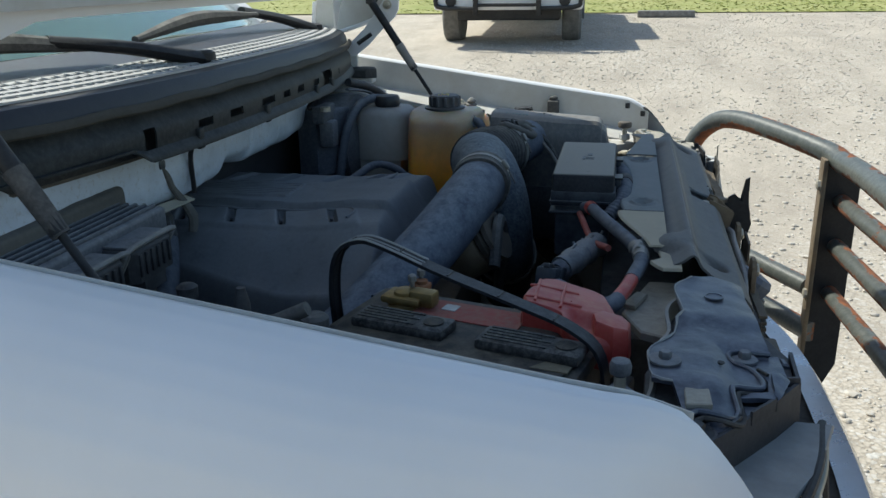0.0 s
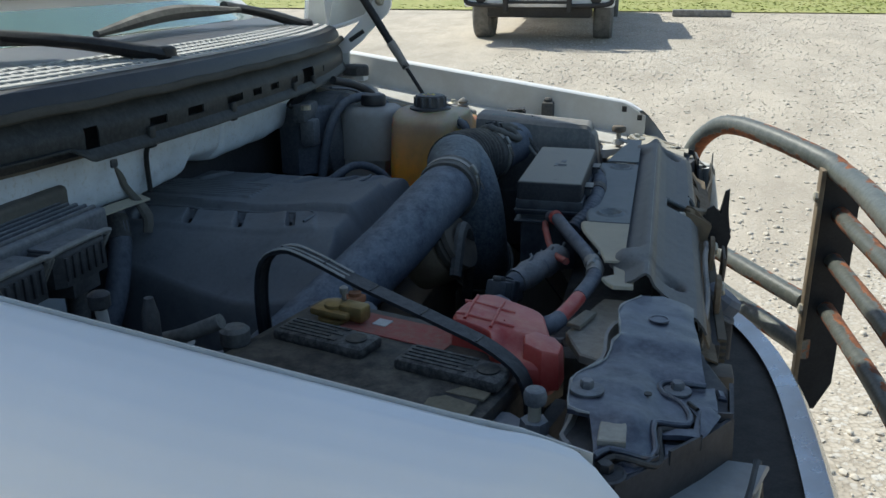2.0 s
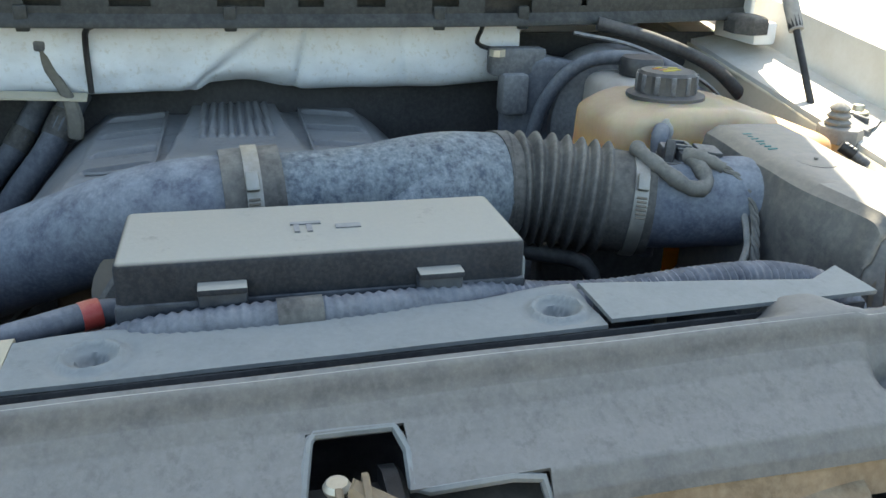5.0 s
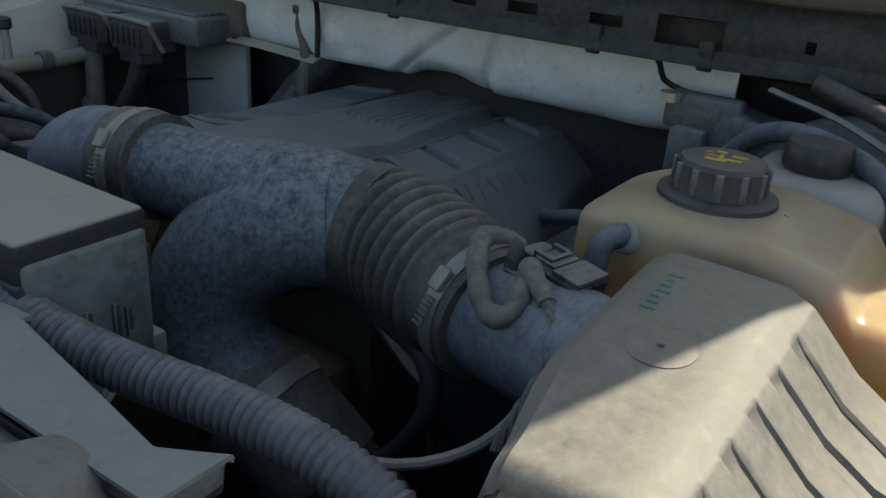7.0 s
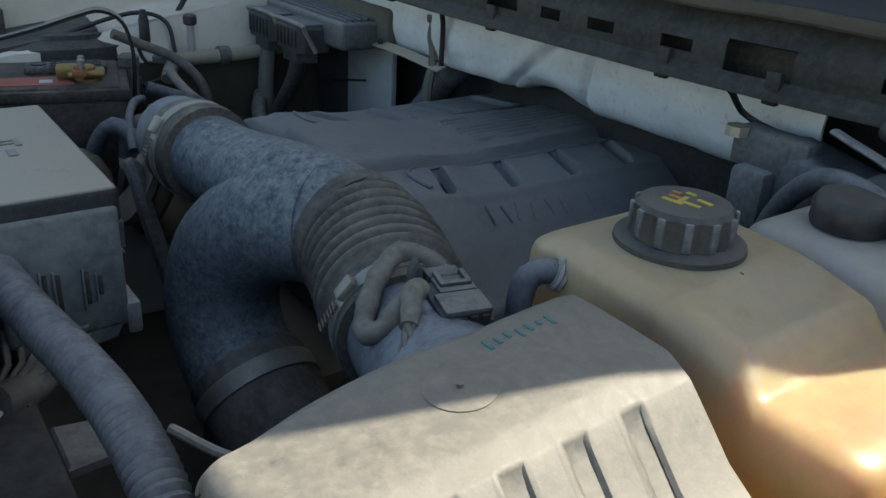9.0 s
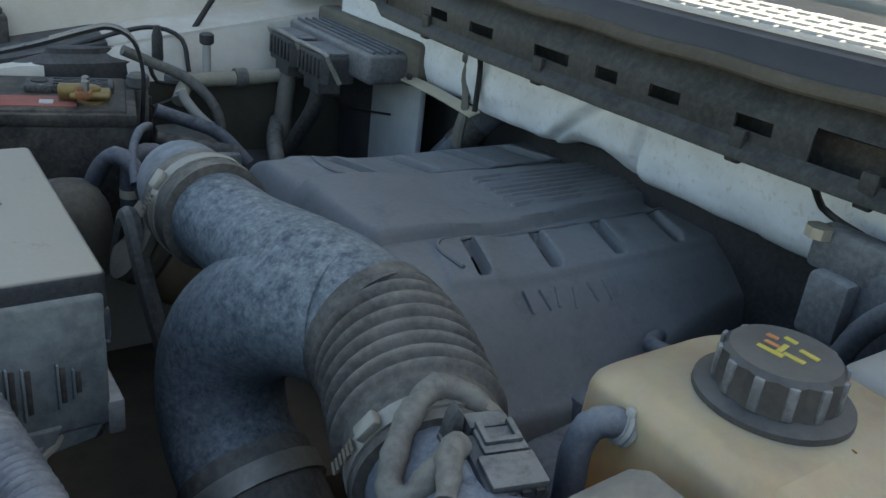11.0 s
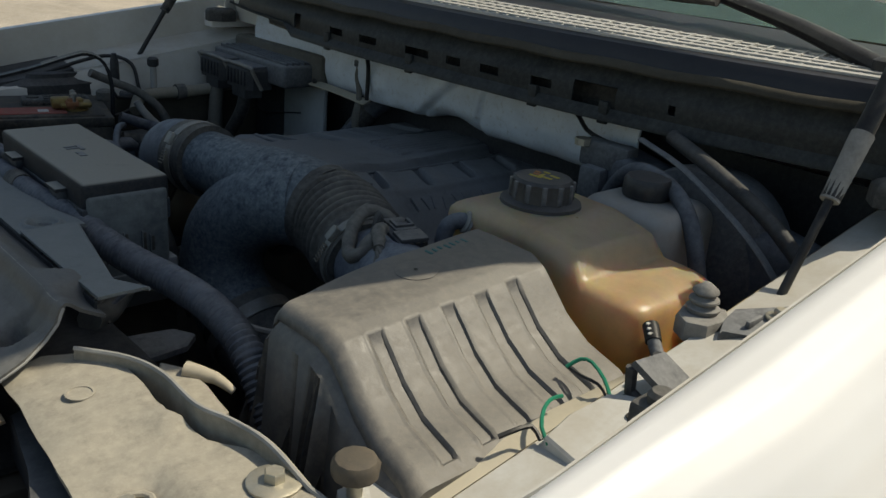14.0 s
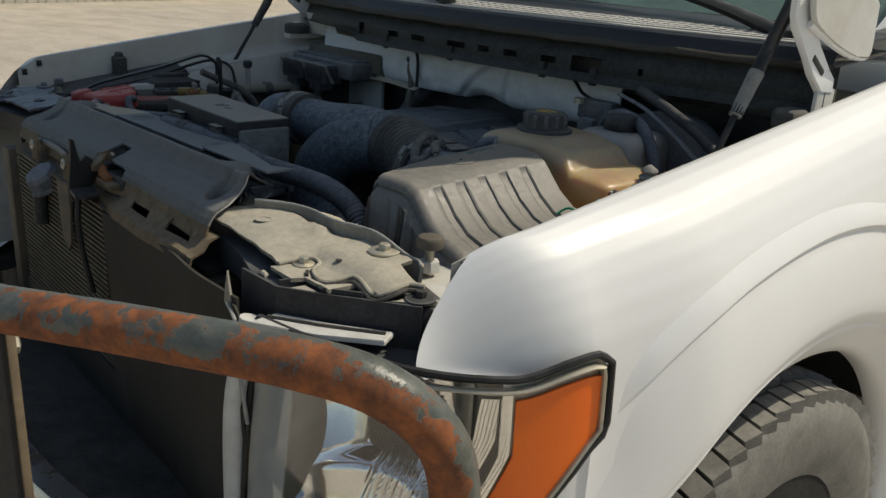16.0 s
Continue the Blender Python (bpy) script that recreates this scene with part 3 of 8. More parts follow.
for side in (1, -1):
    bm = sheet(lambda u, v: (fender_x(u, v), side * fender_point(fender_x(u, v), v)[0], fender_point(fender_x(u, v), v)[1] - (0.006 if side < 0 and v < 13 else 0.0)), fx, fv, 0.0)
    bmesh.ops.remove_doubles(bm, verts=bm.verts, dist=0.0001)
    fender = part("fender", bm, white_paint, truck, "glossy white painted steel fender", 50)
    bm = sheet(lambda a, k: (flare_pt(a, k)[0], side * (flare_pt(a, k)[1] - (0.005 if side < 0 and k < 9 else 0)), flare_pt(a, k)[2]), span(0.0, math.pi, 150), list(range(0 if side > 0 else 5, 18)), 0.0)
    part("arch_flare", bm, white_paint, fender, "pressed white wheel-arch flare with a crisp crease", 55)
    # folded inner flange with the gap rail
    bm = sheet(lambda u, v: (u, side * [fender_in(u) - 0.001, fender_in(u) - 0.004, 0.792, 0.737, 0.732][int(v)], [crown(u) - 0.003, z_top(u) - 0.034, z_top(u) - 0.038, z_top(u) - 0.046, z_top(u) - 0.3][int(v)]), span(-1.0, 0.06, 20), [0, 1, 2, 3, 4], 0.002)
    part("inner_flange", bm, inner_white, truck, "dusty white folded inner fender flange", 25)
    for x in (0.005, 0.045):
        part("flange_slot", rbox(x - 0.006, x + 0.006, side * (fender_in(x) - 0.004) - 0.004, side * (fender_in(x) - 0.004) + 0.004, crown(x) - 0.024, crown(x) - 0.010, 0.001), far_dark, truck, "small dark slot in the flange")
    # bump stop on the flange
    part("bump_stop", join(rbox(-0.205, -0.175, side * 0.815 - 0.018, side * 0.815 + 0.018, z_top(-0.19) - 0.037, z_top(-0.19) + 0.012, 0.004), lathe([(0.010, 0), (0.011, 0.008), (0.008, 0.012)], (-0.19, side * 0.815, z_top(-0.19) + 0.011))), rubber, truck, "grey rubber hood bump stop")
    # wheel-well liner and apron
    bm = sheet(lambda a, v: (AX + 0.52 * math.cos(a), side * v, AZ + 0.52 * math.sin(a)), span(-0.1, math.pi + 0.1, 28), [0.55, 0.75, 0.93], 0.004)
    part("wheel_well", bm, plastic_dark, truck, "black wheel-well liner")
    part("apron", sheet(lambda u, v: (u, side * (0.70 - 0.05 * smooth(0.9, 0.6, v) + 0.03 * smooth(1.1, 1.2, v)), min(v, z_top(u) - 0.05)), span(-0.98, -0.02, 16), span(0.6, 1.32, 12), 0.003), inner_white if side < 0 else tan_metal, truck, "dusty inner fender apron")

# front wheels
for side in (1, -1):
    wheel = tagged(new("wheel", finish(lathe([(0.13, -0.10), (0.22, -0.11), (0.235, -0.10), (0.21, -0.03), (0.19, 0.05), (0.05, 0.06), (0.03, 0.07)], (0, 0, 0), 36, Matrix.Rotation(radians(90 * -side), 4, "X")), "wheel", zinc)), "dusty steel wheel")
    wheel.parent = truck
    wheel.location = Vector((AX, side * 0.83, AZ)) - truck.location
    prof = [(0.235, -0.11), (0.30, -0.135), (0.36, -0.135), (0.39, -0.128), (0.399, -0.118), (0.39, -0.09), (0.40, -0.05), (0.402, 0), (0.40, 0.05), (0.39, 0.09), (0.399, 0.118), (0.39, 0.128), (0.36, 0.135), (0.30, 0.135), (0.235, 0.11)]
    belt = lathe([(0.392, -0.121), (0.405, -0.09), (0.4085, 0), (0.405, 0.09), (0.392, 0.121)], (0, 0, 0), 72, Matrix.Rotation(radians(90), 4, "X"))
    grooves = new("tread_base", finish(belt, "tread_base", groove_mat, 50))
    grooves.parent = wheel
    tagged(grooves, "dark rubber at the bottom of the tread grooves")
    bm = lathe(prof, (0, 0, 0), 72, Matrix.Rotation(radians(90), 4, "X"))
    tyre = new("tyre", finish(bm, "tyre", tyre_mat, 50))
    tyre.parent = wheel
    tagged(tyre, "dusty all-terrain tyre with blocky tread")
    lug = bmesh.new()
    for k in range(64):
        a = 2 * math.pi * k / 64
        for row in range(5):
            w = -0.100 + row * 0.050
            b = bmesh.ops.create_cube(lug, size=1)["verts"]
            twist = (0.55 if row % 2 else -0.55) if row in (1, 2, 3) else (0.25 if row == 0 else -0.25)
            m = Matrix.Rotation(-a, 4, "Y") @ Matrix.Translation((0, w, 0.414 if 0 < row < 4 else 0.404)) @ Matrix.Rotation(twist, 4, "Z") @ Matrix.Diagonal((0.033, 0.046, 0.022, 1))
            if row % 2:
                m = Matrix.Rotation(-math.pi / 64, 4, "Y") @ m
            for v in b:
                v.co = m @ v.co
    tr = new("tread", finish(lug, "tread", tyre_mat, 30))
    tr.parent = wheel
    tagged(tr, "tread blocks worn and caked with pale dust")

# raised hood on its hinges
HP, HA = Vector((-0.74, 0, 1.475)), radians(78)


def hood_point(s, y, lift):
    """s metres from the hinge line along the raised panel."""
    crown = 0.035 * (1 - (y / 0.8) ** 2) * smooth(0, 0.3, s)
    d = lift + crown
    return (HP.x + s * math.cos(HA) - d * math.sin(HA), y, HP.z + s * math.sin(HA) + d * math.cos(HA))


def rear_skirt(s, y):
    """The rear edge bends down at its corners to follow the cowl."""
    return s - 0.10 * max(smooth(0.55, 0.95, -y), smooth(0.90, 1.0, y)) * smooth(0.2, 0.0, s)


# Halves made uneven to steer the shadow: driver ledge sunlit, passenger fender shaded.
def hood_half(s, y=1):
    return (0.82 if y < 0 else min(0.816, 0.772 + 0.08 * s)) - 0.05 * smooth(0.9, 1.13, s)


bm = sheet(lambda s, y: hood_point(rear_skirt(s, y), y * hood_half(s, y), 0.02), span(0.0, 1.13, 22), span(-1, 1, 24), 0.004)
hood = part("hood", bm, white_paint, truck, "white hood panel standing open", 50)
bm = sheet(lambda s, y: hood_point(s, y * (hood_half(s, y) - 0.012), -0.004 - 0.02 * max(0, math.cos(y * 9)) * smooth(0.05, 0.1, s)), span(0.02, 1.11, 22), span(-1, 1, 40), 0.003)
part("inner_panel", bm, inner_white, hood, "white pressed inner hood panel", 60)
bm = sweep(bmesh.new(), [hood_point(s, hood_half(s) - 0.006, 0.004) for s in span(0.0, 1.08, 12)], 0.012, 8)
part("hem", bm, white_paint, hood, "rolled white hood edge")
part("hem", sweep(bmesh.new(), [hood_point(s, 0.006 - hood_half(s, -1), 0.004) for s in span(0.0, 1.08, 12)], 0.012, 8), white_paint, hood, "rolled white hood edge")
for side in (1, -1):
    y = side * 0.795
    arm = [(-0.772, 1.314), (-0.731, 1.317), (-0.691, 1.347), (-0.667, 1.373), (-0.616, 1.420), (-0.606, 1.440), (-0.604, 1.468), (-0.64, 1.474), (-0.662, 1.441), (-0.700, 1.392), (-0.742, 1.353), (-0.770, 1.340)]
    m = Matrix(((1, 0, 0, 0), (0, 0, 1, 0), (0, 1, 0, 0), (0, 0, 0, 1)))
    bm = prism(arm, y - 0.006, y + 0.006, 0.003, 1)
    bm.transform(m)
    h = part("hood_hinge", bm, white_paint, truck, "white painted steel hood hinge arm")
    part("hinge_slot", tube([(-0.722, y, 1.350), (-0.682, y, 1.376)], 0.0085, 10, straight=True), far_dark, h, "dark slot in the hinge arm")
    part("hinge_bracket", rbox(-0.80, -0.68, y - 0.02, y + 0.02, 1.245, 1.28, 0.005), white_paint, truck, "hinge bracket on the fender")
    part("hinge_foot", rbox(-0.79, -0.725, y - 0.004, y + 0.004, 1.26, 1.322, 0.003), inner_white, truck, "grey steel foot of the hood hinge")
    # pressed rear corner of the hood, to which the arm is bolted
    corner = [(-0.630, 1.441), (-0.640, 1.428), (-0.678, 1.413), (-0.74, 1.391), (-0.80, 1.376), (-0.845, 1.372), (-0.852, 1.385), (-0.845, 1.46), (-0.80, 1.495), (-0.66, 1.50), (-0.618, 1.47)]
    bm = prism(corner, side * 0.813 - 0.004, side * 0.813 + 0.004, 0.003, 1)
    bm.transform(m)
    part("rear_corner", bm, inner_white, hood, "white pressed hood corner at the hinge")
    part("corner_lip", sweep(bmesh.new(), spline([(x, side * 0.806, z) for x, z in corner[1:8]], 0.01), 0.006, 8), white_paint, hood, "rolled edge of the hood corner")
    part("hinge_bolt", lathe([(0.012, 0), (0.012, 0.004), (0.008, 0.005), (0.008, 0.011), (0.006, 0.012)], (0, 0, 0), 12, Matrix.Translation((-0.635, y - side * 0.006, 1.452)) @ Matrix.Rotation(radians(90 * side), 4, "X")), zinc, h)
    # rubber flap beside the cowl
    bm = prism([(-0.690, side * 0.745), (-0.665, side * 0.762), (-0.672, side * 0.792), (-0.71, side * 0.800), (-0.74, side * 0.78), (-0.73, side * 0.75)], 1.262, 1.290, 0.010, 3)
    part("rubber_flap", bm, rubber, truck, "black rubber splash flap at the cowl corner")
    # gas strut
    a, b = Vector((-0.487, side * 0.757, 1.182)), Vector((-0.672, side * 0.757, 1.463))
    mid = a.lerp(b, 0.375)
    st = part("gas_strut", tube([mid, b], 0.0105, 12, straight=True), black_gloss, truck, "black gas strut holding up the hood")
    part("rod", tube([a, mid], 0.005, 10, straight=True), black_gloss, st, "thin strut rod")
    part("collar", tube([mid.lerp(a, 0.02), mid.lerp(b, 0.36)], lambda s_, d_: 0.0122 - 0.002 * smooth(0.12, 0, s_), 14, straight=True), shield_mat if side > 0 else rubber, st, "worn grey sleeve on the strut")
    part("ball_joint", lathe([(0.009, -0.02), (0.009, -0.008), (0.014, 0.0), (0.011, 0.008)], a, 12), rubber, st)
    part("end_socket", join(rbox(b.x - 0.011, b.x + 0.011, b.y - 0.011, b.y + 0.011, b.z - 0.008, b.z + 0.018, 0.004), tube([b, b + Vector((0, side * 0.05, 0))], 0.006, 8, straight=True)), rubber, st, "black ball socket on the hood hinge")

# cowl: face plate with openings, seal, lip, grille
CX = -0.648


def cowl_x(y):
    return CX - 0.10 * max(0, abs(y) / 0.8) ** 2.6


holes = [(-0.405, -0.378), (-0.266, -0.222), (-0.166, -0.116), (-0.035, 0.025), (0.068, 0.102), (0.146, 0.185), (0.25, 0.289), (0.327, 0.399), (0.478, 0.488)]
yy = sorted(set([round(v, 3) for v in span(-0.80, 0.80, 40)] + [v for h in holes for v in h]))


def cowl_open(y, z):
    return any(a < y < b for a, b in holes) and (1.305 < z < 1.318 or ((0.32 < y < 0.41 or -0.41 < y < -0.375) and 1.296 < z < 1.326))


def cowl_pt(y, z):
    """The lower edge turns forward and rises towards the passenger corner."""
    lift = 0.022 * smooth(-0.40, -0.43, y) * smooth(1.305, 1.28, z)
    return (cowl_x(y) + 0.010 * smooth(1.295, 1.284, z) - 0.02 * smooth(1.318, 1.355, z) + 0.0016 * noise.noise((y * 14, z * 40, 2.0)) + 0.0025 * noise.noise((y * 5, z * 9, 7.0)), y, z + lift)


bm = sheet(cowl_pt, yy, [1.279, 1.283, 1.288, 1.296, 1.305, 1.318, 1.326, 1.337, 1.353], 0.003, cowl_open)
cowl = part("cowl_face", bm, cowl_mat, truck, "dirty dark steel cowl panel with slots")
# Near-black sheet added so the cowl slots look into shade.
part("cowl_backing", sheet(lambda y, z: (cowl_x(y) - 0.035, y, z), span(-0.80, 0.80, 24), [1.28, 1.358], 0.003), far_dark, truck, "near-black sheet standing for the shade behind the cowl slots")
for y in (-0.27, -0.02, 0.26, 0.385):
    part("clip_tab", rbox(cowl_x(y) - 0.002, cowl_x(y) + 0.006, y - 0.008, y + 0.008, 1.274, 1.306, 0.002), cowl_mat, cowl)
part("plenum_floor", sheet(lambda y, v: (cowl_x(y) - 0.034 - 0.30 * v, y, 1.281 + 0.02 * v), span(-0.80, 0.80, 24), [0, 1], 0.004), dark_metal, truck, "dark floor of the cowl plenum")
cowl_top_mat = dusty("weathered_cowl_top", (0.010, 0.010, 0.014), (0.018, 0.018, 0.022), rough=0.42, dust=0.08, dust_col=(0.16, 0.16, 0.16), spots=0.1, big=9, coat=0.04)
cowl_seal_mat = dusty("cowl_rubber_seal", (0.035, 0.032, 0.026), (0.065, 0.06, 0.048), rough=0.7, dust=0.25, dust_col=(0.20, 0.185, 0.15), spots=0.2, stretch=(1, 0.15, 1))
part("cowl_seal", sweep(bmesh.new(), [(cowl_x(y) + 0.000, y, 1.357 + 0.0012 * math.sin(y * 37)) for y in span(-0.80, 0.80, 48)], 0.0075, 10, 0.62, True, (1, 0, 0.6)), cowl_seal_mat, truck, "brown rubber weather seal along the cowl")
part("cowl_lip", sheet(lambda y, v: (cowl_x(y) - 0.006 - [0, 0.004, 0.014, 0.036][int(v)], y, 1.350 + [0, 0.020, 0.034, 0.040][int(v)]), span(-0.80, 0.80, 48), [0, 1, 2, 3], 0.003), cowl_top_mat, truck, "black plastic cowl lip")


def grille_point(y, s):
    return (cowl_x(y) - 0.034 - s, y, 1.391 + 0.085 * s + 0.016 * (1 - (y / 0.8) ** 2) * smooth(0, 0.3, s))


dash_mat = dusty("sun_bleached_dashboard", (0.055, 0.052, 0.062), (0.085, 0.08, 0.09), rough=0.7, dust=0.4, dust_col=(0.17, 0.16, 0.17), big=5, spots=0.15)
grille = part("cowl_grille", sheet(lambda y, s: grille_point(y, s), span(-0.80, 0.80, 32), [0, 0.012], 0.004), grille_mat, truck, "sun-bleached grey plastic cowl grille")
for k in range(4):
    s0 = 0.026 + k * 0.019
    part("slat", sheet(lambda y, s: grille_point(y, s), span(-0.78, 0.78, 32), [s0, s0 + 0.0095], 0.004), grille_mat, grille)
bars = bmesh.new()
for i in range(70):
    y = -0.77 + i * 0.0222
    b = bmesh.ops.create_cube(bars, size=1)["verts"]
    p = Vector(grille_point(y, 0.048))
    for v in b:
        v.co = p + Vector((v.co.x * 0.080, v.co.y * 0.0035, v.co.z * 0.004 - 0.0022 - v.co.x * 0.0135))
tagged(part("cross_grid", bars, grille_mat, grille), "fine cross bars between the grille slats", kind="stuff")
# Another near-black sheet, for the shade under the grille bars.
part("grille_shade", sheet(lambda y, s: tuple(Vector(grille_point(y, s)) - Vector((0, 0, 0.03))), span(-0.80, 0.80, 16), [-0.02, 0.20], 0.003), far_dark, truck, "near-black sheet standing for the shade below the grille")
part("cowl_top", sheet(lambda y, s: grille_point(y, s), span(-0.80, 0.80, 32), [0.090, 0.105, 0.135, 0.165, 0.195], 0.004), cowl_top_mat, truck, "black plastic cowl top below the windshield")


def shield_glass(y, s):
    x, _, z = grille_point(y, 0.185)
    return (x - s * 0.80 - 0.06 * (abs(y) / 0.8) ** 2, y, z + 0.002 + s * 0.58)


ws = part("windshield", sheet(shield_glass, span(-0.80, 0.80, 24), span(0, 1.0, 8), 0.005), glass, truck, "tinted greenish windshield", 60)
ws.visible_shadow = False
part("dashboard", sheet(lambda y, s: (-0.96 - s * 0.60 - 0.06 * (abs(y) / 0.8) ** 2, y, 1.385 + 0.09 * smooth(0, 0.5, s) - 0.25 * smooth(0.75, 1, s)), span(-0.78, 0.78, 16), span(0, 1, 8), 0.02), dash_mat, truck, "dusty grey dashboard behind the glass")
part("cab", join(rbox(-3.3, -1.0, -0.93, 0.93, 0.55, 1.36, 0.03), rbox(-3.0, -1.78, -0.76, 0.76, 1.9, 1.99, 0.03)), white_paint, truck, "white cab body")
for y in (-0.78, 0.78):
    part("pillar", tube([(-1.0, y, 1.39), (-1.35, y, 1.64), (-1.80, y * 0.93, 1.95)], 0.035, 8), white_paint, truck, "white windshield pillar")


def wiper(pivot, mid, tip, blade):
    w = part("wiper_arm", tube([pivot, mid, tip], lambda s, d: 0.017 - 0.005 * s, 10, flat=0.8), black_gloss, truck, "black wiper arm resting on the glass")
    part("blade", tube(blade, lambda s, d: 0.015 * (0.4 + math.sin(math.pi * min(0.97, max(0.03, s))) * 0.7), 8, flat=0.9), rubber, w, "black wiper blade")
    part("pivot_cap", lathe([(0.020, 0), (0.019, 0.012), (0.012, 0.016)], pivot, 16), black_gloss, w)


wiper((-0.805, 0.690, 1.394), (-0.838, 0.55, 1.428), (-0.875, 0.40, 1.454), [(-0.848, 0.42, 1.444), (-0.862, 0.15, 1.448), (-0.835, -0.12, 1.428)])
wiper((-0.712, -0.115, 1.395), (-0.765, -0.25, 1.425), (-0.83, -0.36, 1.443), [(-0.80, -0.27, 1.428), (-0.86, -0.46, 1.448), (-0.90, -0.70, 1.448)])

# firewall below the cowl, with the foil-wrapped cross duct
part("firewall", sheet(lambda y, z: (-0.80, y, z), span(-0.78, 0.78, 12), [0.5, 0.9, 1.25], 0.004), plastic_dark, truck, "dark firewall")
part("bay_floor", rbox(-0.80, 0.14, -0.72, 0.72, 0.60, 0.64, 0.0), dark_metal, truck, "greasy underside of the engine bay")


def duct(y, a):
    """A wrapped tube whose flat passenger half ends in a pinched diagonal fold; past it the wrap is drawn tight and round."""
    c, q = math.cos(a), math.sin(a)
    flat = smooth(0.02, -0.06, y)
    w = 0.046 + 0.002 * math.sin(y * 17)
    low = 0.054 + 0.004 * flat + 0.004 * math.sin(y * 9)
    sx = math.copysign(abs(c) ** (0.75 - 0.40 * flat), c)
    sz = math.copysign(abs(q) ** 0.75, q)
    x, z = -0.775 + w * sx, 1.232 + (0.070 if q > 0 else low) * sz
    fold = (y + 0.035) - (z - 1.215) * 1.3
    x += 0.012 * smooth(0.012, -0.02, fold) * smooth(-0.30, -0.22, y) * smooth(1.30, 1.26, z)
    x -= 0.007 * math.exp(-(fold / 0.007) ** 2) * smooth(-0.22, -0.10, y)
    # the flap under the fold lifts away between two pinches
    under = smooth(-0.075, -0.05, y) * smooth(0.085, 0.06, y) * smooth(1.215, 1.180, z)
    z += 0.010 * under * smooth(0.085, -0.02, y)
    x -= 0.010 * under
    x -= 0.009 * math.exp(-((y - 0.072 - 0.25 * (z - 1.2)) / 0.0055) ** 2) + 0.003 * math.exp(-((y - 0.235 + 0.2 * (z - 1.2)) / 0.006) ** 2)
    x += 0.0045 * noise.noise((y * 9, z * 16, 1.0)) + 0.0030 * noise.noise((y * 24, z * 38, 4.0)) + 0.0012 * abs(noise.noise((y * 70, z * 90, 9.0)))
    z += 0.004 * noise.noise((y * 12, a, 7.0))
    return (x, y, z)


d = part("heat_shield_duct", sheet(duct, span(-0.66, 0.405, 260), span(-math.pi * 0.62, math.pi * 0.62, 56), 0.003), foil, truck, "crinkled silver-white foil heat shield along the firewall", 60)
part("edge_strip", sheet(lambda u, v: (-0.722 + 0.018 * v, u, 1.181 - 0.006 * v + 0.004 * math.sin(u * 13)), span(-0.66, -0.215, 24), [0, 0.5, 1], 0.003), tan_metal, d, "dusty metal edge below the foil")
part("upper_sheet", sheet(lambda y, v: (-0.745 + 0.02 * v, y, 1.262 + 0.06 * v), span(-0.76, -0.30, 20), span(0, 1, 4), 0.003), inner_white, truck, "white painted firewall top beside the cowl")

# ---- front structure ----
# Mirrored panels share one dusty plastic: tan tone for sun, blue-grey for shade.
tan_panel = dusty("mud_panel_sunlit_tone", (0.20, 0.185, 0.155), (0.30, 0.28, 0.235), rough=0.65, dust=0.6, dust_col=(0.46, 0.42, 0.345), spots=0.4, big=28, fine=120, even=0.2)
grey_panel = dusty("dusted_panel_shade_tone", (0.014, 0.018, 0.032), (0.050, 0.060, 0.085), rough=0.30, dust=0.48, dust_col=(0.29, 0.31, 0.345), spots=0.14, big=15, fine=140, even=0.40, stretch=(0.35, 1.6, 1), face_up=0.2, spec=0.8)
# bumper and grille opening
bm = sheet(lambda y, v: (0.41 - 0.45 * abs(y) ** 3 - [0.05, 0.012, 0.0, 0.0, 0.02][int(v)], y, [0.745, 0.752, 0.735, 0.62, 0.52][int(v)]), span(-0.95, 0.95, 40), [0, 1, 2, 3, 4], 0.004)
part("bumper", bm, bumper_chrome, truck, "dull chrome front bumper", 50)
part("bumper_shelf", sheet(lambda y, v: (0.20 + (0.392 - 0.45 * abs(y) ** 3 - 0.20) * v if abs(y) < 0.70 else (0.02 + (0.392 - 0.45 * abs(y) ** 3 - 0.02) * v), y, 0.715 + 0.02 * v), span(-0.93, 0.93, 60), [0, 0.5, 1], 0.004), far_dark, truck, "black shelf inside the bumper")
part("valance", sheet(lambda y, z: (0.20 - 0.05 * (abs(y) / 0.64) ** 3, y, z), span(-0.64, 0.64, 16), [0.20, 0.5, 0.80], 0.004), far_dark, truck, "black lower valance behind the bumper")
part("radiator_frame", join(rbox(0.165, 0.185, -0.42, 0.44, 1.040, 1.062, 0.004), rbox(0.16, 0.20, -0.44, -0.40, 0.62, 1.075, 0.004), rbox(0.13, 0.17, 0.42, 0.46, 0.62, 1.062, 0.004)), dark_metal, truck, "dark radiator frame")

radiator = thing("radiator", (0.15, 0.01, 0.62), "dust-clogged radiator core with fine horizontal fins", "radiator")
part("core", rbox(0.172, 0.188, -0.36, 0.125, 0.62, 1.080, 0.003), far_dark, radiator)
for k in range(47):
    z = 0.656 + k * 0.0092
    part("fin", rbox(0.185, 0.196, -0.35, 0.12, z, z + 0.0042, 0.0), fin_mat, radiator)

TILT = 0.020
# upper tie bar: rusty strip with slots under the front of the cover
grey_plug = dusty("dusted_grey_plug", (0.10, 0.115, 0.14), (0.16, 0.175, 0.20), rough=0.55, dust=0.5, dust_col=(0.30, 0.31, 0.33), spots=0.2, big=30)
tie = thing("radiator_tie_bar", (0.14, 0.02, 1.05), "rust-brown dusty metal tie bar with long slots under the cover", "bracket")
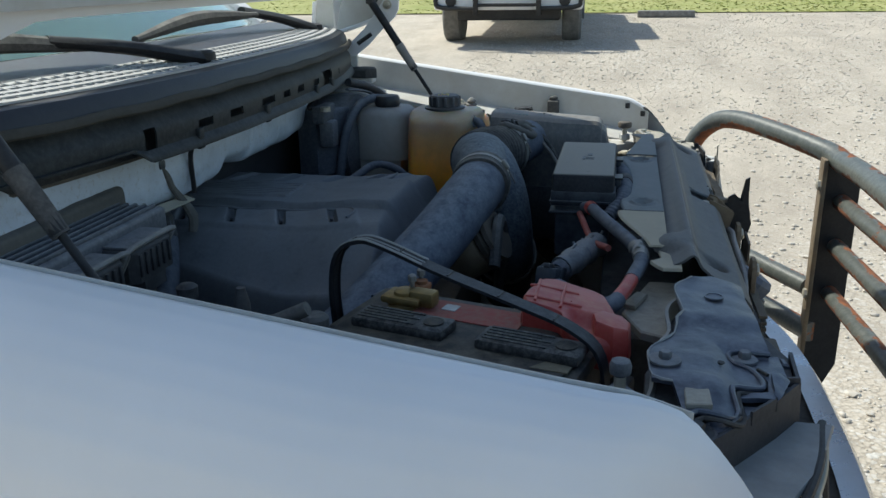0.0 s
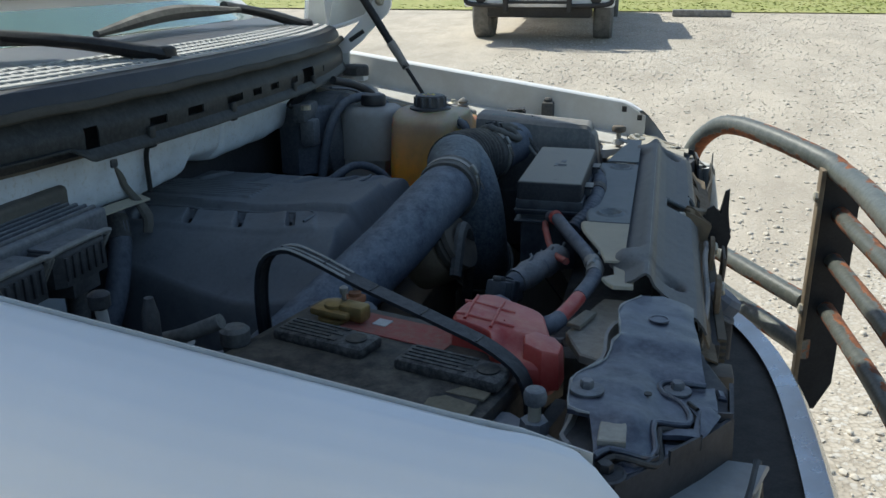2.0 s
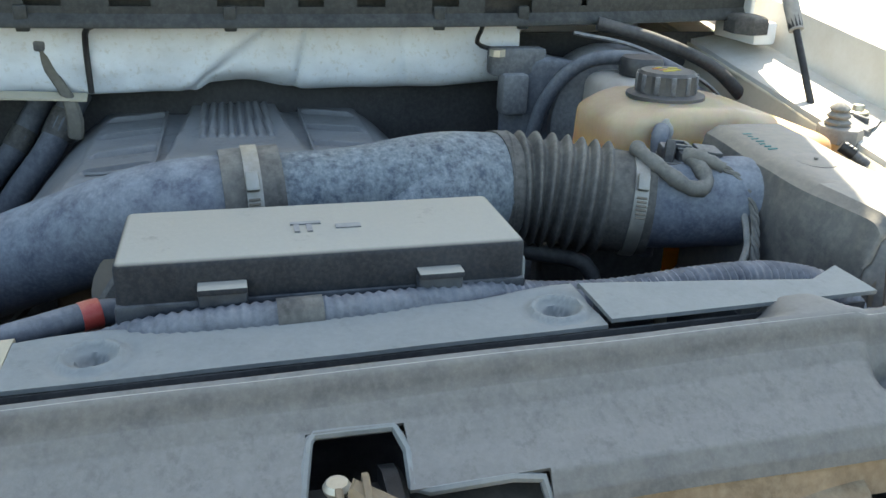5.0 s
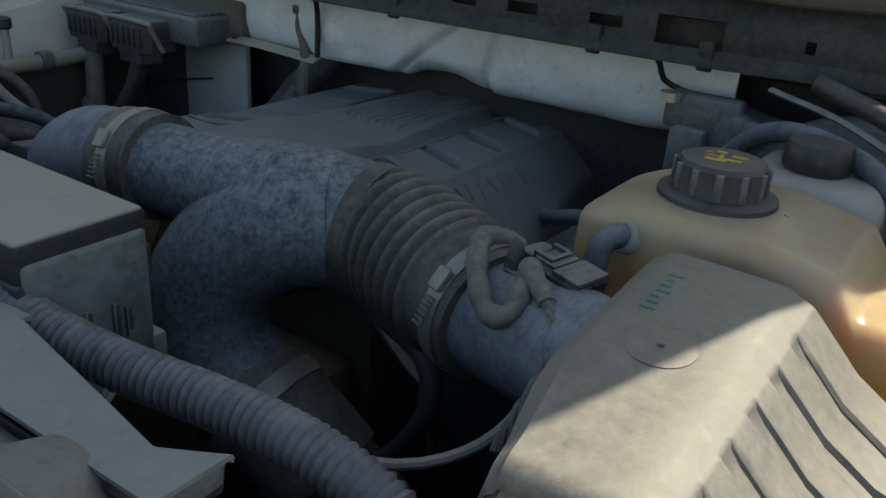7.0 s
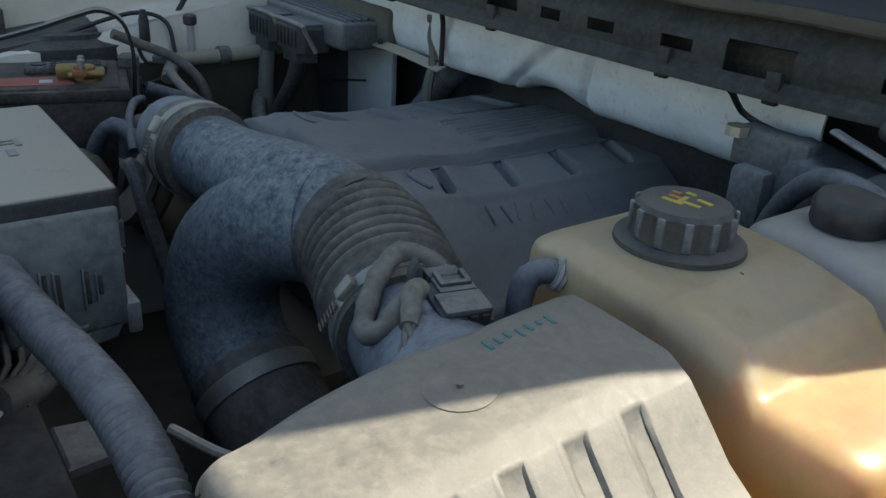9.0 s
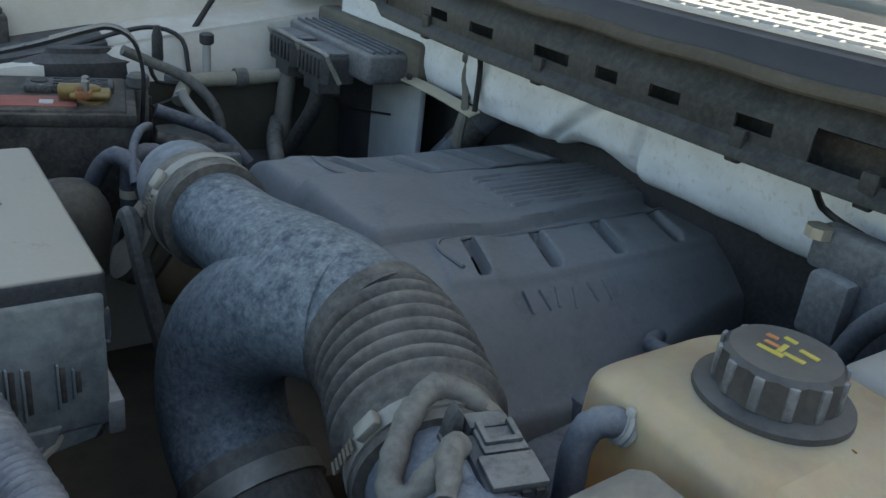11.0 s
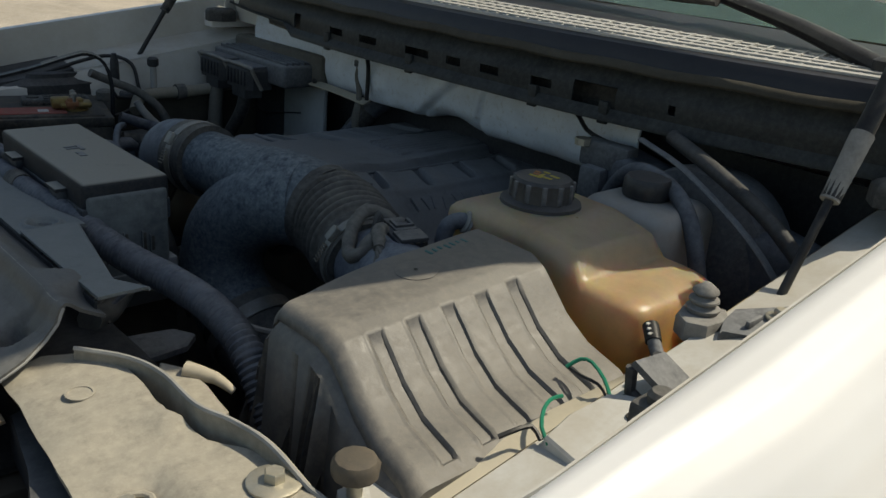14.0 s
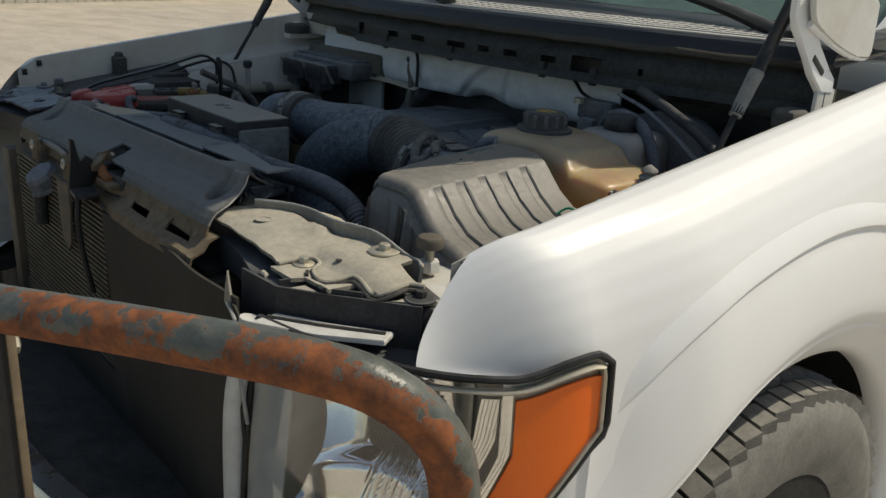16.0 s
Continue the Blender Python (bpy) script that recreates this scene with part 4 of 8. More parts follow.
bm = sheet(lambda y, v: (0.1605 + 0.0035 * v + 0.002 * math.sin(y * 31), y, 1.1245 - 0.0095 * v * (1 + 0.15 * math.sin(y * 19)) + TILT * y + 0.0015 * noise.noise((y * 30, v, 1.0))), span(-0.415, 0.435, 140), [0, 0.7, 1.4, 2.0, 2.4], 0.003)
part("front_lip", bm, rusty_strip, tie, "mud-caked tan lip along the front of the cover")
bm = sheet(lambda y, v: ([0.138, 0.146, 0.153, 0.161, 0.178, 0.181][int(v)] + 0.018 * smooth(0.08, 0.18, y) + 0.002 * math.sin(y * 27), y, [1.099, 1.098, 1.094, 1.090, 1.084, 1.072][int(v)] + (0.012 - 0.008 * (v > 2)) * smooth(0.08, 0.18, y) + TILT * y + 0.0015 * noise.noise((y * 24, v * 2, 5.0))), span(-0.41, 0.45, 172), [0, 1, 2, 3, 4, 5], 0.003,
           lambda y, v: 1 < v < 3 and any(a < y < b for a, b in ((-0.346, -0.288), (-0.184, -0.118), (-0.086, -0.060), (0.195, 0.265), (0.330, 0.400))))
part("bar", bm, rusty_strip, tie, "tan dusty bar with long dark slots")
# Near-black block and strip put the shade inside the slots into colour.
part("backing", rbox(0.10, 0.134, -0.41, 0.45, 1.00, 1.105, 0.003), far_dark, tie, "near-black block standing for the shade behind the slots")
part("slot_shade_floor", rbox(0.134, 0.172, -0.40, 0.44, 1.066, 1.072, 0.0), far_dark, tie, "near-black strip standing for the shade below the slots")
part("cable_rod", tube([(0.160, -0.40, 1.090), (0.168, -0.33, 1.104), (0.172, -0.27, 1.116), (0.172, -0.20, 1.120), (0.174, -0.13, 1.120), (0.180, -0.06, 1.112), (0.182, 0.0, 1.10)], 0.0042, 10, flat=1.4), shield_mat, tie, "thin grey rod along the bar")
for y, w in ((-0.248, 0.017), (-0.068, 0.017)):
    lobe = [(y - w, 1.122), (y - w * 0.5, 1.131), (y + w * 0.5, 1.132), (y + w, 1.121), (y + w * 1.1, 1.095), (y + w * 0.7, 1.060), (y - w * 0.7, 1.058), (y - w * 1.1, 1.092)]
    lug_ = part("lug", prism(lobe, 0.184, 0.191, 0.003, 2, m=Matrix(((0, 0, 1, 0), (1, 0, 0, 0), (0, 1, 0, 0), (0, 0, 0, 1)))), rusty_strip, tie, "tan lug with a bolt on the bar")
    part("nut", lathe([(0.0095, 0), (0.010, 0.004), (0.008, 0.006), (0.005, 0.006), (0.005, 0.002)], (0, 0, 0), 6, aim((0.190, y + 0.001, 1.114), (1, 0, 0.15))), zinc, lug_, "hollow zinc nut")
for y in (-0.33, -0.06, 0.12):
    part("stay", tube([(0.15, y, 1.06), (0.18, y + 0.02, 1.03), (0.19, y + 0.05, 0.95)], 0.006, 8, flat=0.5), far_dark, tie, "bent dark stay")
horn = thing("sensor_plug_housing", (0.215, -0.165, 1.06), "grey angular plastic plug in front of the radiator", "plug")
HM = aim((0.192, -0.172, 1.056), (0.55, 0.10, 0.8)) @ Matrix.Scale(1.15, 4)
part("cap", lathe([(0.022, 0), (0.026, 0.004), (0.027, 0.018), (0.023, 0.025), (0.010, 0.027)], (0, 0, 0), 8, HM), grey_plug, horn, "dusty grey angular cap", 25)
part("collar", lathe([(0.029, -0.004), (0.031, -0.001), (0.029, 0.003)], (0, 0, 0), 18, HM), plastic_dust, horn)
part("stem", tube([(0.204, -0.172, 1.060), (0.208, -0.174, 1.03), (0.208, -0.178, 0.98)], 0.012, 10), plastic_dark, horn)
deflector_mat = dusty("dusty_black_deflector", (0.030, 0.028, 0.025), (0.045, 0.042, 0.037), rough=0.7, dust=0.3, dust_col=(0.12, 0.11, 0.09), spots=0.2, big=9)
part("air_deflector", sheet(lambda y, z: (0.198 + 0.022 * smooth(0.3, 0.62, y) + 0.004 * noise.noise((y * 9, z * 7, 0)), y, z + 0.05 * (y - 0.13)), span(0.13, 0.615, 24), span(0.60, 1.080, 14), 0.004), deflector_mat, truck, "flat black air deflector beside the radiator")
part("deflector_edge", sheet(lambda u, v: (0.222 + 0.010 * math.sin(u * 3.0) * v, 0.610 + 0.030 * v + 0.012 * u, 1.098 - 0.17 * u - 0.035 * v * v), span(0, 1, 10), span(0, 1, 4), 0.003), deflector_mat, truck, "curled outer edge of the deflector")
part("deflector_rim", tube([(0.222, 0.600, 1.094), (0.226, 0.626, 1.084), (0.229, 0.643, 1.060), (0.232, 0.650, 1.02), (0.226, 0.652, 0.96)], 0.0024, 8), worn_lit_edge, truck, "pale worn rim of the deflector")
part("deflector_tip", prism([(0.585, 1.090), (0.606, 1.088), (0.600, 1.110), (0.594, 1.132), (0.590, 1.112)], 0.216, 0.219, 0.001, 1, m=Matrix(((0, 0, 1, 0), (1, 0, 0, 0), (0, 1, 0, 0), (0, 0, 0, 1)))), tan_panel, truck, "pale pointed tip of the deflector")

# radiator cover: stained plastic shield with a long ridge
cover = thing("radiator_cover", (0.05, 0.03, 1.10), "stained grey moulded plastic radiator cover with ridge and recesses", "cover")


def cover_pt(u, v):
    """u along y, v from the rear edge over the ridge to the front edge."""
    X_ = [0.058, 0.063, 0.079, 0.0865, 0.090, 0.0935, 0.099, 0.111, 0.130, 0.142, 0.152, 0.160, 0.1635]
    Z_ = [1.1640, 1.1665, 1.1750, 1.1815, 1.1832, 1.1805, 1.1690, 1.1590, 1.1490, 1.1450, 1.1410, 1.1320, 1.1250]
    i = min(11, int(v))
    t = v - i
    x, z = X_[i] + (X_[i + 1] - X_[i]) * t, Z_[i] + (Z_[i + 1] - Z_[i]) * t
    y0, y1 = -0.389 - 0.030 * smooth(0.10, 0.165, x), 0.412 + 0.022 * smooth(0.08, 0.15, x)
    y = y0 + (y1 - y0) * u
    z += TILT * (y - 0.02)
    for by in (-0.309, 0.345):
        hump = math.exp(-((y - by) / 0.026) ** 4) * smooth(0.091, 0.074, x)
        z += 0.010 * hump * smooth(0.054, 0.069, x)
        x -= 0.014 * hump
    for ax_, ay, bx, b_y in ((0.102, -0.328, 0.124, -0.336), (0.100, 0.385, 0.121, 0.380)):
        h = max(0.0, min(1.0, ((x - ax_) * (bx - ax_) + (y - ay) * (b_y - ay)) / ((bx - ax_) ** 2 + (b_y - ay) ** 2)))
        q = math.hypot(x - ax_ - h * (bx - ax_), y - ay - h * (b_y - ay))
        z -= (0.003 + 0.009 * h) * smooth(0.021, 0.012, q)
        z -= 0.007 * smooth(0.0125, 0.0095, math.hypot(x - bx, y - b_y))
    z += 0.0012 * noise.noise((x * 26, y * 9, 0)) + 0.0030 * noise.noise((x * 8, y * 5, 3.0)) * smooth(0.10, 0.135, x)
    return (x, y, z)


def latch_notch(u, v):
    return (0.484 < u < 0.552 and v > 7.1) or (0.552 < u < 0.645 and v > 9.9)


us_c = sorted(set(span(0, 1, 200) + [0.484, 0.552, 0.645]))
front_mat = dusty("grime_stained_cover", (0.07, 0.07, 0.07), (0.11, 0.108, 0.102), rough=0.42, dust=0.5, dust_col=(0.25, 0.25, 0.24), spots=0.25, big=40, fine=260, relief=0.2, face_up=0.5, even=0.18)
front = part("front_panel", sheet(cover_pt, us_c, [0, 0.5, 1, 1.5, 2, 2.5, 3, 3.5, 4, 4.5, 5, 5.5] + [6 + i * 0.1 for i in range(1, 60)] + [12], 0.003, latch_notch), front_mat, cover, "", 50)
# Pale tube paints the sun on the cover's thin end edge.
part("end_rim", sweep(bmesh.new(), [cover_pt(0.998, v) for v in span(4.6, 11.9, 40)], 0.0022, 6), worn_lit_edge, front, "pale end of the cover, coloured as a sunlit edge")
# Lighter strip paints the ridge's highlight together with its wear.
part("ridge_highlight", sweep(bmesh.new(), [cover_pt(u, 4.25) for u in span(0.02, 0.985, 140)], 0.0030, 6), worn_lit_edge, front, "pale line along the ridge, wear and painted highlight")
part("notch_rim", sweep(bmesh.new(), [cover_pt(u, v) for u, v in [(0.484, 11.9), (0.484, 9.5), (0.485, 7.3), (0.490, 7.05), (0.51, 7.05), (0.545, 7.1), (0.552, 7.8), (0.554, 9.6), (0.565, 9.9), (0.62, 9.9), (0.640, 10.2), (0.645, 11.9)]], 0.0032, 8), rad_cover_mat, front, "rounded pale rim of the latch notch")
# Dark plastic here puts the ridge's shadow line into the colour.
part("rear_step", sheet(lambda y, v: (0.0615, y, 1.160 + 0.0145 * v + TILT * (y - 0.02)), span(-0.300, 0.40, 40), [0, 1], 0.002), plastic_dark, cover, "dark step that paints the shadow line behind the ridge")


def rear_plate(y0, y1, edge, z, material, label, dishes=()):
    """A flat panel whose back edge follows edge(y), with moulded dimples."""
    def pt(y, s):
        x = 0.061 + (edge(y) - 0.061) * s
        zz = z + TILT * (y - 0.02) - 0.003 * smooth(0.96, 1.0, s)
        for cx, cy in dishes:
            r = math.hypot(x - cx, y - cy)
            zz += 0.0022 * math.exp(-((r - 0.0175) / 0.0025) ** 2) - 0.0015 * math.exp(-((r - 0.023) / 0.003) ** 2) - 0.0030 * smooth(0.016, 0.012, r) - 0.0075 * smooth(0.0105, 0.0065, r)
        return (x, y, zz + 0.0008 * noise.noise((x * 20, y * 12, 5.0)))
    return part("rear_panel", sheet(pt, span(y0, y1, max(8, int((y1 - y0) / 0.0026))), span(0, 1, 34), 0.003), material, cover, label, 50)


rear_plate(-0.166, 0.204, lambda y: 0.004 - 0.010 * math.exp(-((y + 0.12) / 0.05) ** 2) - 0.012 * smooth(0.12, 0.19, y), 1.1785, rad_cover_mat, "stained grey flat rear panel", ((0.030, -0.117), (0.031, 0.180)))
rear_plate(-0.330, -0.167, lambda y: 0.036 - 0.045 * smooth(-0.34, -0.17, y), 1.1775, shield_tan, "tan mud-caked rear panel")
rear_plate(0.206, 0.408, lambda y: (0.001 + 0.19 * (y - 0.206)) if y < 0.375 else (0.033 - 0.60 * (y - 0.375)), 1.1825, rad_cover_mat, "smooth grey plastic corner panel")
part("torn_tip", prism([(0.076, -0.400), (0.076, -0.300), (0.046, -0.310), (0.052, -0.362), (0.036, -0.375), (0.044, -0.392), (0.052, -0.402)], 1.1580, 1.1630, 0.001, 1), shield_tan, cover, "torn tan tip of the panel")

# hood latch in the notch of the cover
latch = thing("hood_latch", (0.13, 0.07, 1.09), "rusty tan hood latch in a black pocket of the cover", "latch")
part("pocket", rbox(0.098, 0.150, 0.0, 0.146, 1.080, 1.118, 0.004), far_dark, latch, "black pocket below the notch")
cpl = Matrix(((1, 0, 0, 0), (0, 0, 1, 0), (0, 1, 0, 0), (0, 0, 0, 1)))
for y, top in ((0.022, 1.140), (0.036, 1.148)):
    part("catch_plate", prism([(0.118, 1.095), (0.165, 1.092), (0.172, 1.118), (0.158, 1.128), (0.142, top - 0.004), (0.130, top), (0.124, top - 0.014)], y - 0.002, y + 0.002, 0.001, 1, m=cpl), brown_metal, latch, "rusty brown catch plate")
part("striker", prism([(0.128, 0.030), (0.136, 0.026), (0.168, 0.058), (0.170, 0.074), (0.150, 0.062)], 1.122, lambda p: 1.146 - 0.35 * (p.x - 0.128), 0.002, 1), brown_metal, latch, "bent brown catch hook")
part("pivot", lathe([(0.007, 0), (0.008, 0.003), (0.006, 0.006)], (0.122, 0.022, 1.132), 14), zinc, latch)
part("cross_plate", prism([(0.132, 0.075), (0.165, 0.072), (0.168, 0.138), (0.140, 0.134)], 1.106, 1.112, 0.001, 1), rusty_strip, latch)
part("spring", corrugated([(0.150, 0.060, 1.122), (0.156, 0.080, 1.118), (0.158, 0.110, 1.116)], 0.0055, 0.004, 0.002, 10), rust, latch)
CPX = Matrix(((1, 0, 0, 0), (0, 0, 1, 0), (0, 1, 0, 0), (0, 0, 0, 1)))
part("lever", join(prism([(0.160, 1.118), (0.164, 1.140), (0.174, 1.146), (0.186, 1.132), (0.190, 1.172), (0.197, 1.176), (0.198, 1.128), (0.206, 1.092), (0.200, 1.070), (0.180, 1.074), (0.168, 1.090)], 0.050, 0.057, 0.002, 1, m=CPX), prism([(0.096, 1.117), (0.160, 1.115), (0.162, 1.130), (0.112, 1.133), (0.098, 1.128)], 0.048, 0.060, 0.003, 1, m=CPX)), black_gloss, latch, "black bent release lever with an upright tongue")
part("lever_plate", prism([(0.164, 0.058), (0.204, 0.058), (0.210, 0.100), (0.198, 0.116), (0.176, 0.110)], 1.088, 1.094, 0.001, 1), black_gloss, latch, "black plate below the lever")
part("lever_cable", tube([(0.196, 0.075, 1.086), (0.202, 0.080, 1.05), (0.200, 0.085, 0.99), (0.190, 0.09, 0.92)], 0.005, 8), black_gloss, latch, "thin release cable hanging down")
part("hanging_strap", prism([(-0.045, 1.085), (0.010, 1.090), (0.016, 1.050), (0.006, 0.985), (-0.014, 0.965), (-0.034, 0.985), (-0.042, 1.03)], 0.190, 0.194, 0.001, 1, m=Matrix(((0, 0, 1, 0), (1, 0, 0, 0), (0, 1, 0, 0), (0, 0, 0, 1)))), dark_metal, latch, "grimy hanging latch plate")
latch.location += Vector((0.018, -0.006, 0.008))


def lamp_support(side):
    """The moulded panel over a headlight, with bolts, a lip and stepped channels."""
    P = lambda pts: [(x, side * y) for x, y in pts]
    sup = thing("headlight_support_panel", (0.08, side * 0.6, 1.06), "mud-dusted plastic panel over the headlight with bolts" if side > 0 else "dusted plastic panel over the headlight beside the battery, tinted blue-grey for shade", "panel", "headlight support panels")
    # Driver side takes the sunlit tone, passenger side the shaded one.
    mat_ = tan_panel if side > 0 else grey_panel
    part("body", prism(P([(0.10, 0.415), (0.150, 0.435), (0.158, 0.52), (0.180, 0.575), (0.176, 0.642), (0.148, 0.690), (0.119, 0.726), (0.076, 0.781), (0.042, 0.792), (0.024, 0.72), (0.026, 0.64), (0.052, 0.57), (0.058, 0.47)]), 1.080, 1.117, 0.003), plastic_dark, sup, "black lower moulding")

    def top(x, y):
        z = 1.150 - 0.11 * max(0.0, x - 0.075) - 0.006 * smooth(0.540, 0.572, y + 0.10 * (x - 0.06))
        z -= 0.004 * smooth(0.135, 0.152, x) * smooth(0.56, 0.50, y)
        z -= 0.009 * smooth(0.090, 0.115, x) * smooth(0.585, 0.62, y) + 0.010 * smooth(0.690, 0.745, y)
        return z + 0.004 * smooth(0.020, 0.006, math.hypot(x - 0.066, y - 0.553))

    def plate(name, out, f, mat, label=""):
        """A thin moulded plate over an outline, its height given by f."""
        bm = bmesh.new()
        face_ = bm.faces.new([bm.verts.new((x, side * y, 0)) for x, y in out])
        bmesh.ops.triangulate(bm, faces=[face_])
        for _ in range(4):
            bmesh.ops.subdivide_edges(bm, edges=[e for e in bm.edges if e.calc_length() > 0.012], cuts=1, use_grid_fill=True)
            bmesh.ops.triangulate(bm, faces=bm.faces)
        for v in bm.verts:
            x, y = v.co.x, abs(v.co.y)
            v.co.z = f(x, y) + 0.0016 * noise.noise((x * 35, y * 35, side)) + 0.0007 * noise.noise((x * 110, y * 110, side))
        bm.normal_update()
        if sum(q.normal.z for q in bm.faces) < 0:
            bmesh.ops.reverse_faces(bm, faces=bm.faces)
        thicken(bm, 0.005)
        return part(name, bm, mat, sup, label, 55)

    step = [(0.155, 0.603), (0.122, 0.607), (0.111, 0.616), (0.115, 0.631), (0.130, 0.640), (0.139, 0.662), (0.137, 0.680), (0.119, 0.686), (0.107, 0.693), (0.107, 0.712), (0.109, 0.728), (0.104, 0.741), (0.090, 0.749), (0.070, 0.748), (0.059, 0.763)]
    plate("top_panel", [(0.112, 0.405), (0.148, 0.418), (0.147, 0.462), (0.151, 0.51), (0.153, 0.576)] + step + [(0.056, 0.738), (0.050, 0.706), (0.030, 0.704), (0.027, 0.66), (0.030, 0.634), (0.056, 0.592), (0.060, 0.560), (0.068, 0.550), (0.064, 0.501), (0.063, 0.46), (0.085, 0.42)], top, mat_)
    if side < 0:
        part("worn_rim", tube([(x, side * y, top(x, y) + 0.001) for x, y in ((0.050, 0.706), (0.031, 0.700), (0.028, 0.66), (0.031, 0.634), (0.057, 0.592), (0.061, 0.560), (0.068, 0.548), (0.065, 0.501), (0.064, 0.46), (0.086, 0.421))], lambda s_, d_: 0.0012 + 0.0006 * math.sin(d_ * 120), 6), worn_lit_edge, sup, "pale worn rear rim")
    part("channel_edge", tube([(x, side * y, top(x, y) + 0.0006) for x, y in step], 0.0030, 8), mat_, sup, "raised moulded edge")
    part("channel", tube([(x + 0.005, side * (y + 0.004), top(x, y) - 0.0040) for x, y in step[1:]], 0.0030, 8), far_dark, sup, "dark groove below the moulded edge")
    plate("bolt_plate", [(0.164, 0.600), (0.140, 0.606), (0.117, 0.612), (0.119, 0.628), (0.134, 0.637), (0.145, 0.661), (0.142, 0.686), (0.114, 0.694), (0.112, 0.702), (0.146, 0.699), (0.149, 0.653), (0.165, 0.648)], lambda x, y: 1.1285, mat_, "lower step that carries a bolt")
    plate("corner_plate", [(0.108, 0.744), (0.092, 0.756), (0.072, 0.755), (0.062, 0.768), (0.046, 0.788), (0.074, 0.780), (0.100, 0.752)], lambda x, y: 1.1235, mat_, "outer step that carries the black bolt")
    lip = spline([(0.096, side * 0.430, 0), (0.067, side * 0.468, 0), (0.055, side * 0.508, 0), (0.055, side * 0.566, 0), (0.044, side * 0.600, 0), (0.036, side * 0.642, 0), (0.033, side * 0.687, 0), (0.028, side * 0.708, 0), (0.036, side * 0.722, 0)], 0.008)
    lip_mat = mat_ if side > 0 else worn_lit_edge
    part("rear_lip", sheet(lambda u, v: (lip[int(u)].x - 0.004 * v, lip[int(u)].y, 1.112 + ((0.047 if side > 0 else 0.024) - 0.018 * smooth(0.62, 0.72, abs(lip[int(u)].y))) * v), list(range(len(lip))), [0, 0.4, 0.8, 1.0], 0.004), lip_mat, sup, "upstanding rear lip" if side > 0 else "low worn rear lip")
    if side > 0:
        # Sunlit top edge of the lip, put into a pale tube's colour.
        part("lip_rim", tube([(p.x - 0.004, p.y, 1.1595 - 0.018 * smooth(0.62, 0.72, abs(p.y))) for p in lip], 0.0022, 6, straight=True), worn_lit_edge, sup, "pale rim of the rear lip, coloured as a sunlit edge")
        part("rear_tab", prism(P([(0.022, 0.440), (0.008, 0.462), (0.008, 0.500), (0.012, 0.545), (0.026, 0.552), (0.045, 0.540), (0.048, 0.480)]), 1.122, 1.130, 0.002, 1), tan_panel, sup, "pale dusty tab behind the lip")
        part("tab_spout", tube([(0.012, 0.470, 1.132), (-0.004, 0.494, 1.130), (-0.012, 0.510, 1.122)], lambda s_, d_: 0.0085 - 0.005 * s_, 12), tan_metal, sup, "tan spout behind the lip")
    for a, b in (((0.150, 0.690), (0.120, 0.727)), ((0.148, 0.648), (0.146, 0.697)), ((0.112, 0.702), (0.108, 0.738)), ((0.178, 0.645), (0.149, 0.650)), ((0.110, 0.735), (0.100, 0.750))):
        part("rib", sheet(lambda u, v: (a[0] + (b[0] - a[0]) * u, side * (a[1] + (b[1] - a[1]) * u), 1.114 + 0.014 * v), [0, 0.5, 1], [0, 1], 0.003), plastic_dark, sup)
    part("step_plate", prism(P([(0.173, 0.654), (0.151, 0.657), (0.150, 0.684)]), 1.116, 1.121, 0.001, 1), mat_, sup)
    part("step_plate", prism(P([(0.140, 0.703), (0.116, 0.705), (0.117, 0.726)]), 1.116, 1.121, 0.001, 1), mat_, sup)
    part("step_plate", prism(P([(0.174, 0.590), (0.166, 0.588), (0.168, 0.604), (0.176, 0.606)]), 1.116, 1.122, 0.002, 1), mat_, sup)
    part("mark", tube([(0.138, side * 0.640, 1.130), (0.146, side * 0.652, 1.130)], 0.0022, 6), far_dark, sup, "short dark slit")
    bolt(sup, (0.128, side * 0.616, 1.1285), 0.0065, zinc if side > 0 else plastic_dust, 2.1, "dusty bolt and washer")
    bolt(sup, (0.044, side * 0.666, top(0.044, 0.666) + 0.001), 0.0080 if side > 0 else 0.0065, zinc if side > 0 else plastic_dust, 2.5, "dusty bolt and wide washer")
    bolt(sup, (0.069, side * 0.769, 1.1235), 0.0070, black_gloss, 2.2, "black bolt")
    part("boss_ring", lathe([(0.018, 0), (0.018, 0.0022), (0.0155, 0.003), (0.015, 0.0008)], (0.069, side * 0.769, 1.1225), 28), plastic_dark, sup)
    part("hole", lathe([(0.004, 0), (0.004, 0.001)], (0.100, side * 0.650, top(0.100, 0.650) + 0.0012), 12), far_dark, sup)
    skirt = [(0.184, 0.572), (0.180, 0.645), (0.150, 0.690), (0.121, 0.728), (0.078, 0.784)]
    part("front_skirt", sheet(lambda u, v: (skirt[int(u)][0] + 0.004 * v, side * (skirt[int(u)][1] + 0.003 * v), 1.122 - 0.075 * v), list(range(5)), [0, 0.5, 1], 0.004), plastic_dark, sup, "black vertical skirt", 25)
    part("plug", lathe([(0.0115, 0), (0.0115, 0.0012), (0.0095, 0.0014), (0.009, 0.0004)], (0.108, side * 0.483, top(0.108, 0.483) + 0.0008), 24), mat_, sup)
    # hood stop: stud with a big head
    stop = thing("hood_stop_bolt", (0.0, side * 0.70, 1.125), "weathered adjustable hood stop bolt with rubber head", "bolt", "hood stop bolts")
    part("stud", lathe([(0.006, 0), (0.006, 0.045)], (0, side * 0.70, 1.118), 12), zinc, stop)
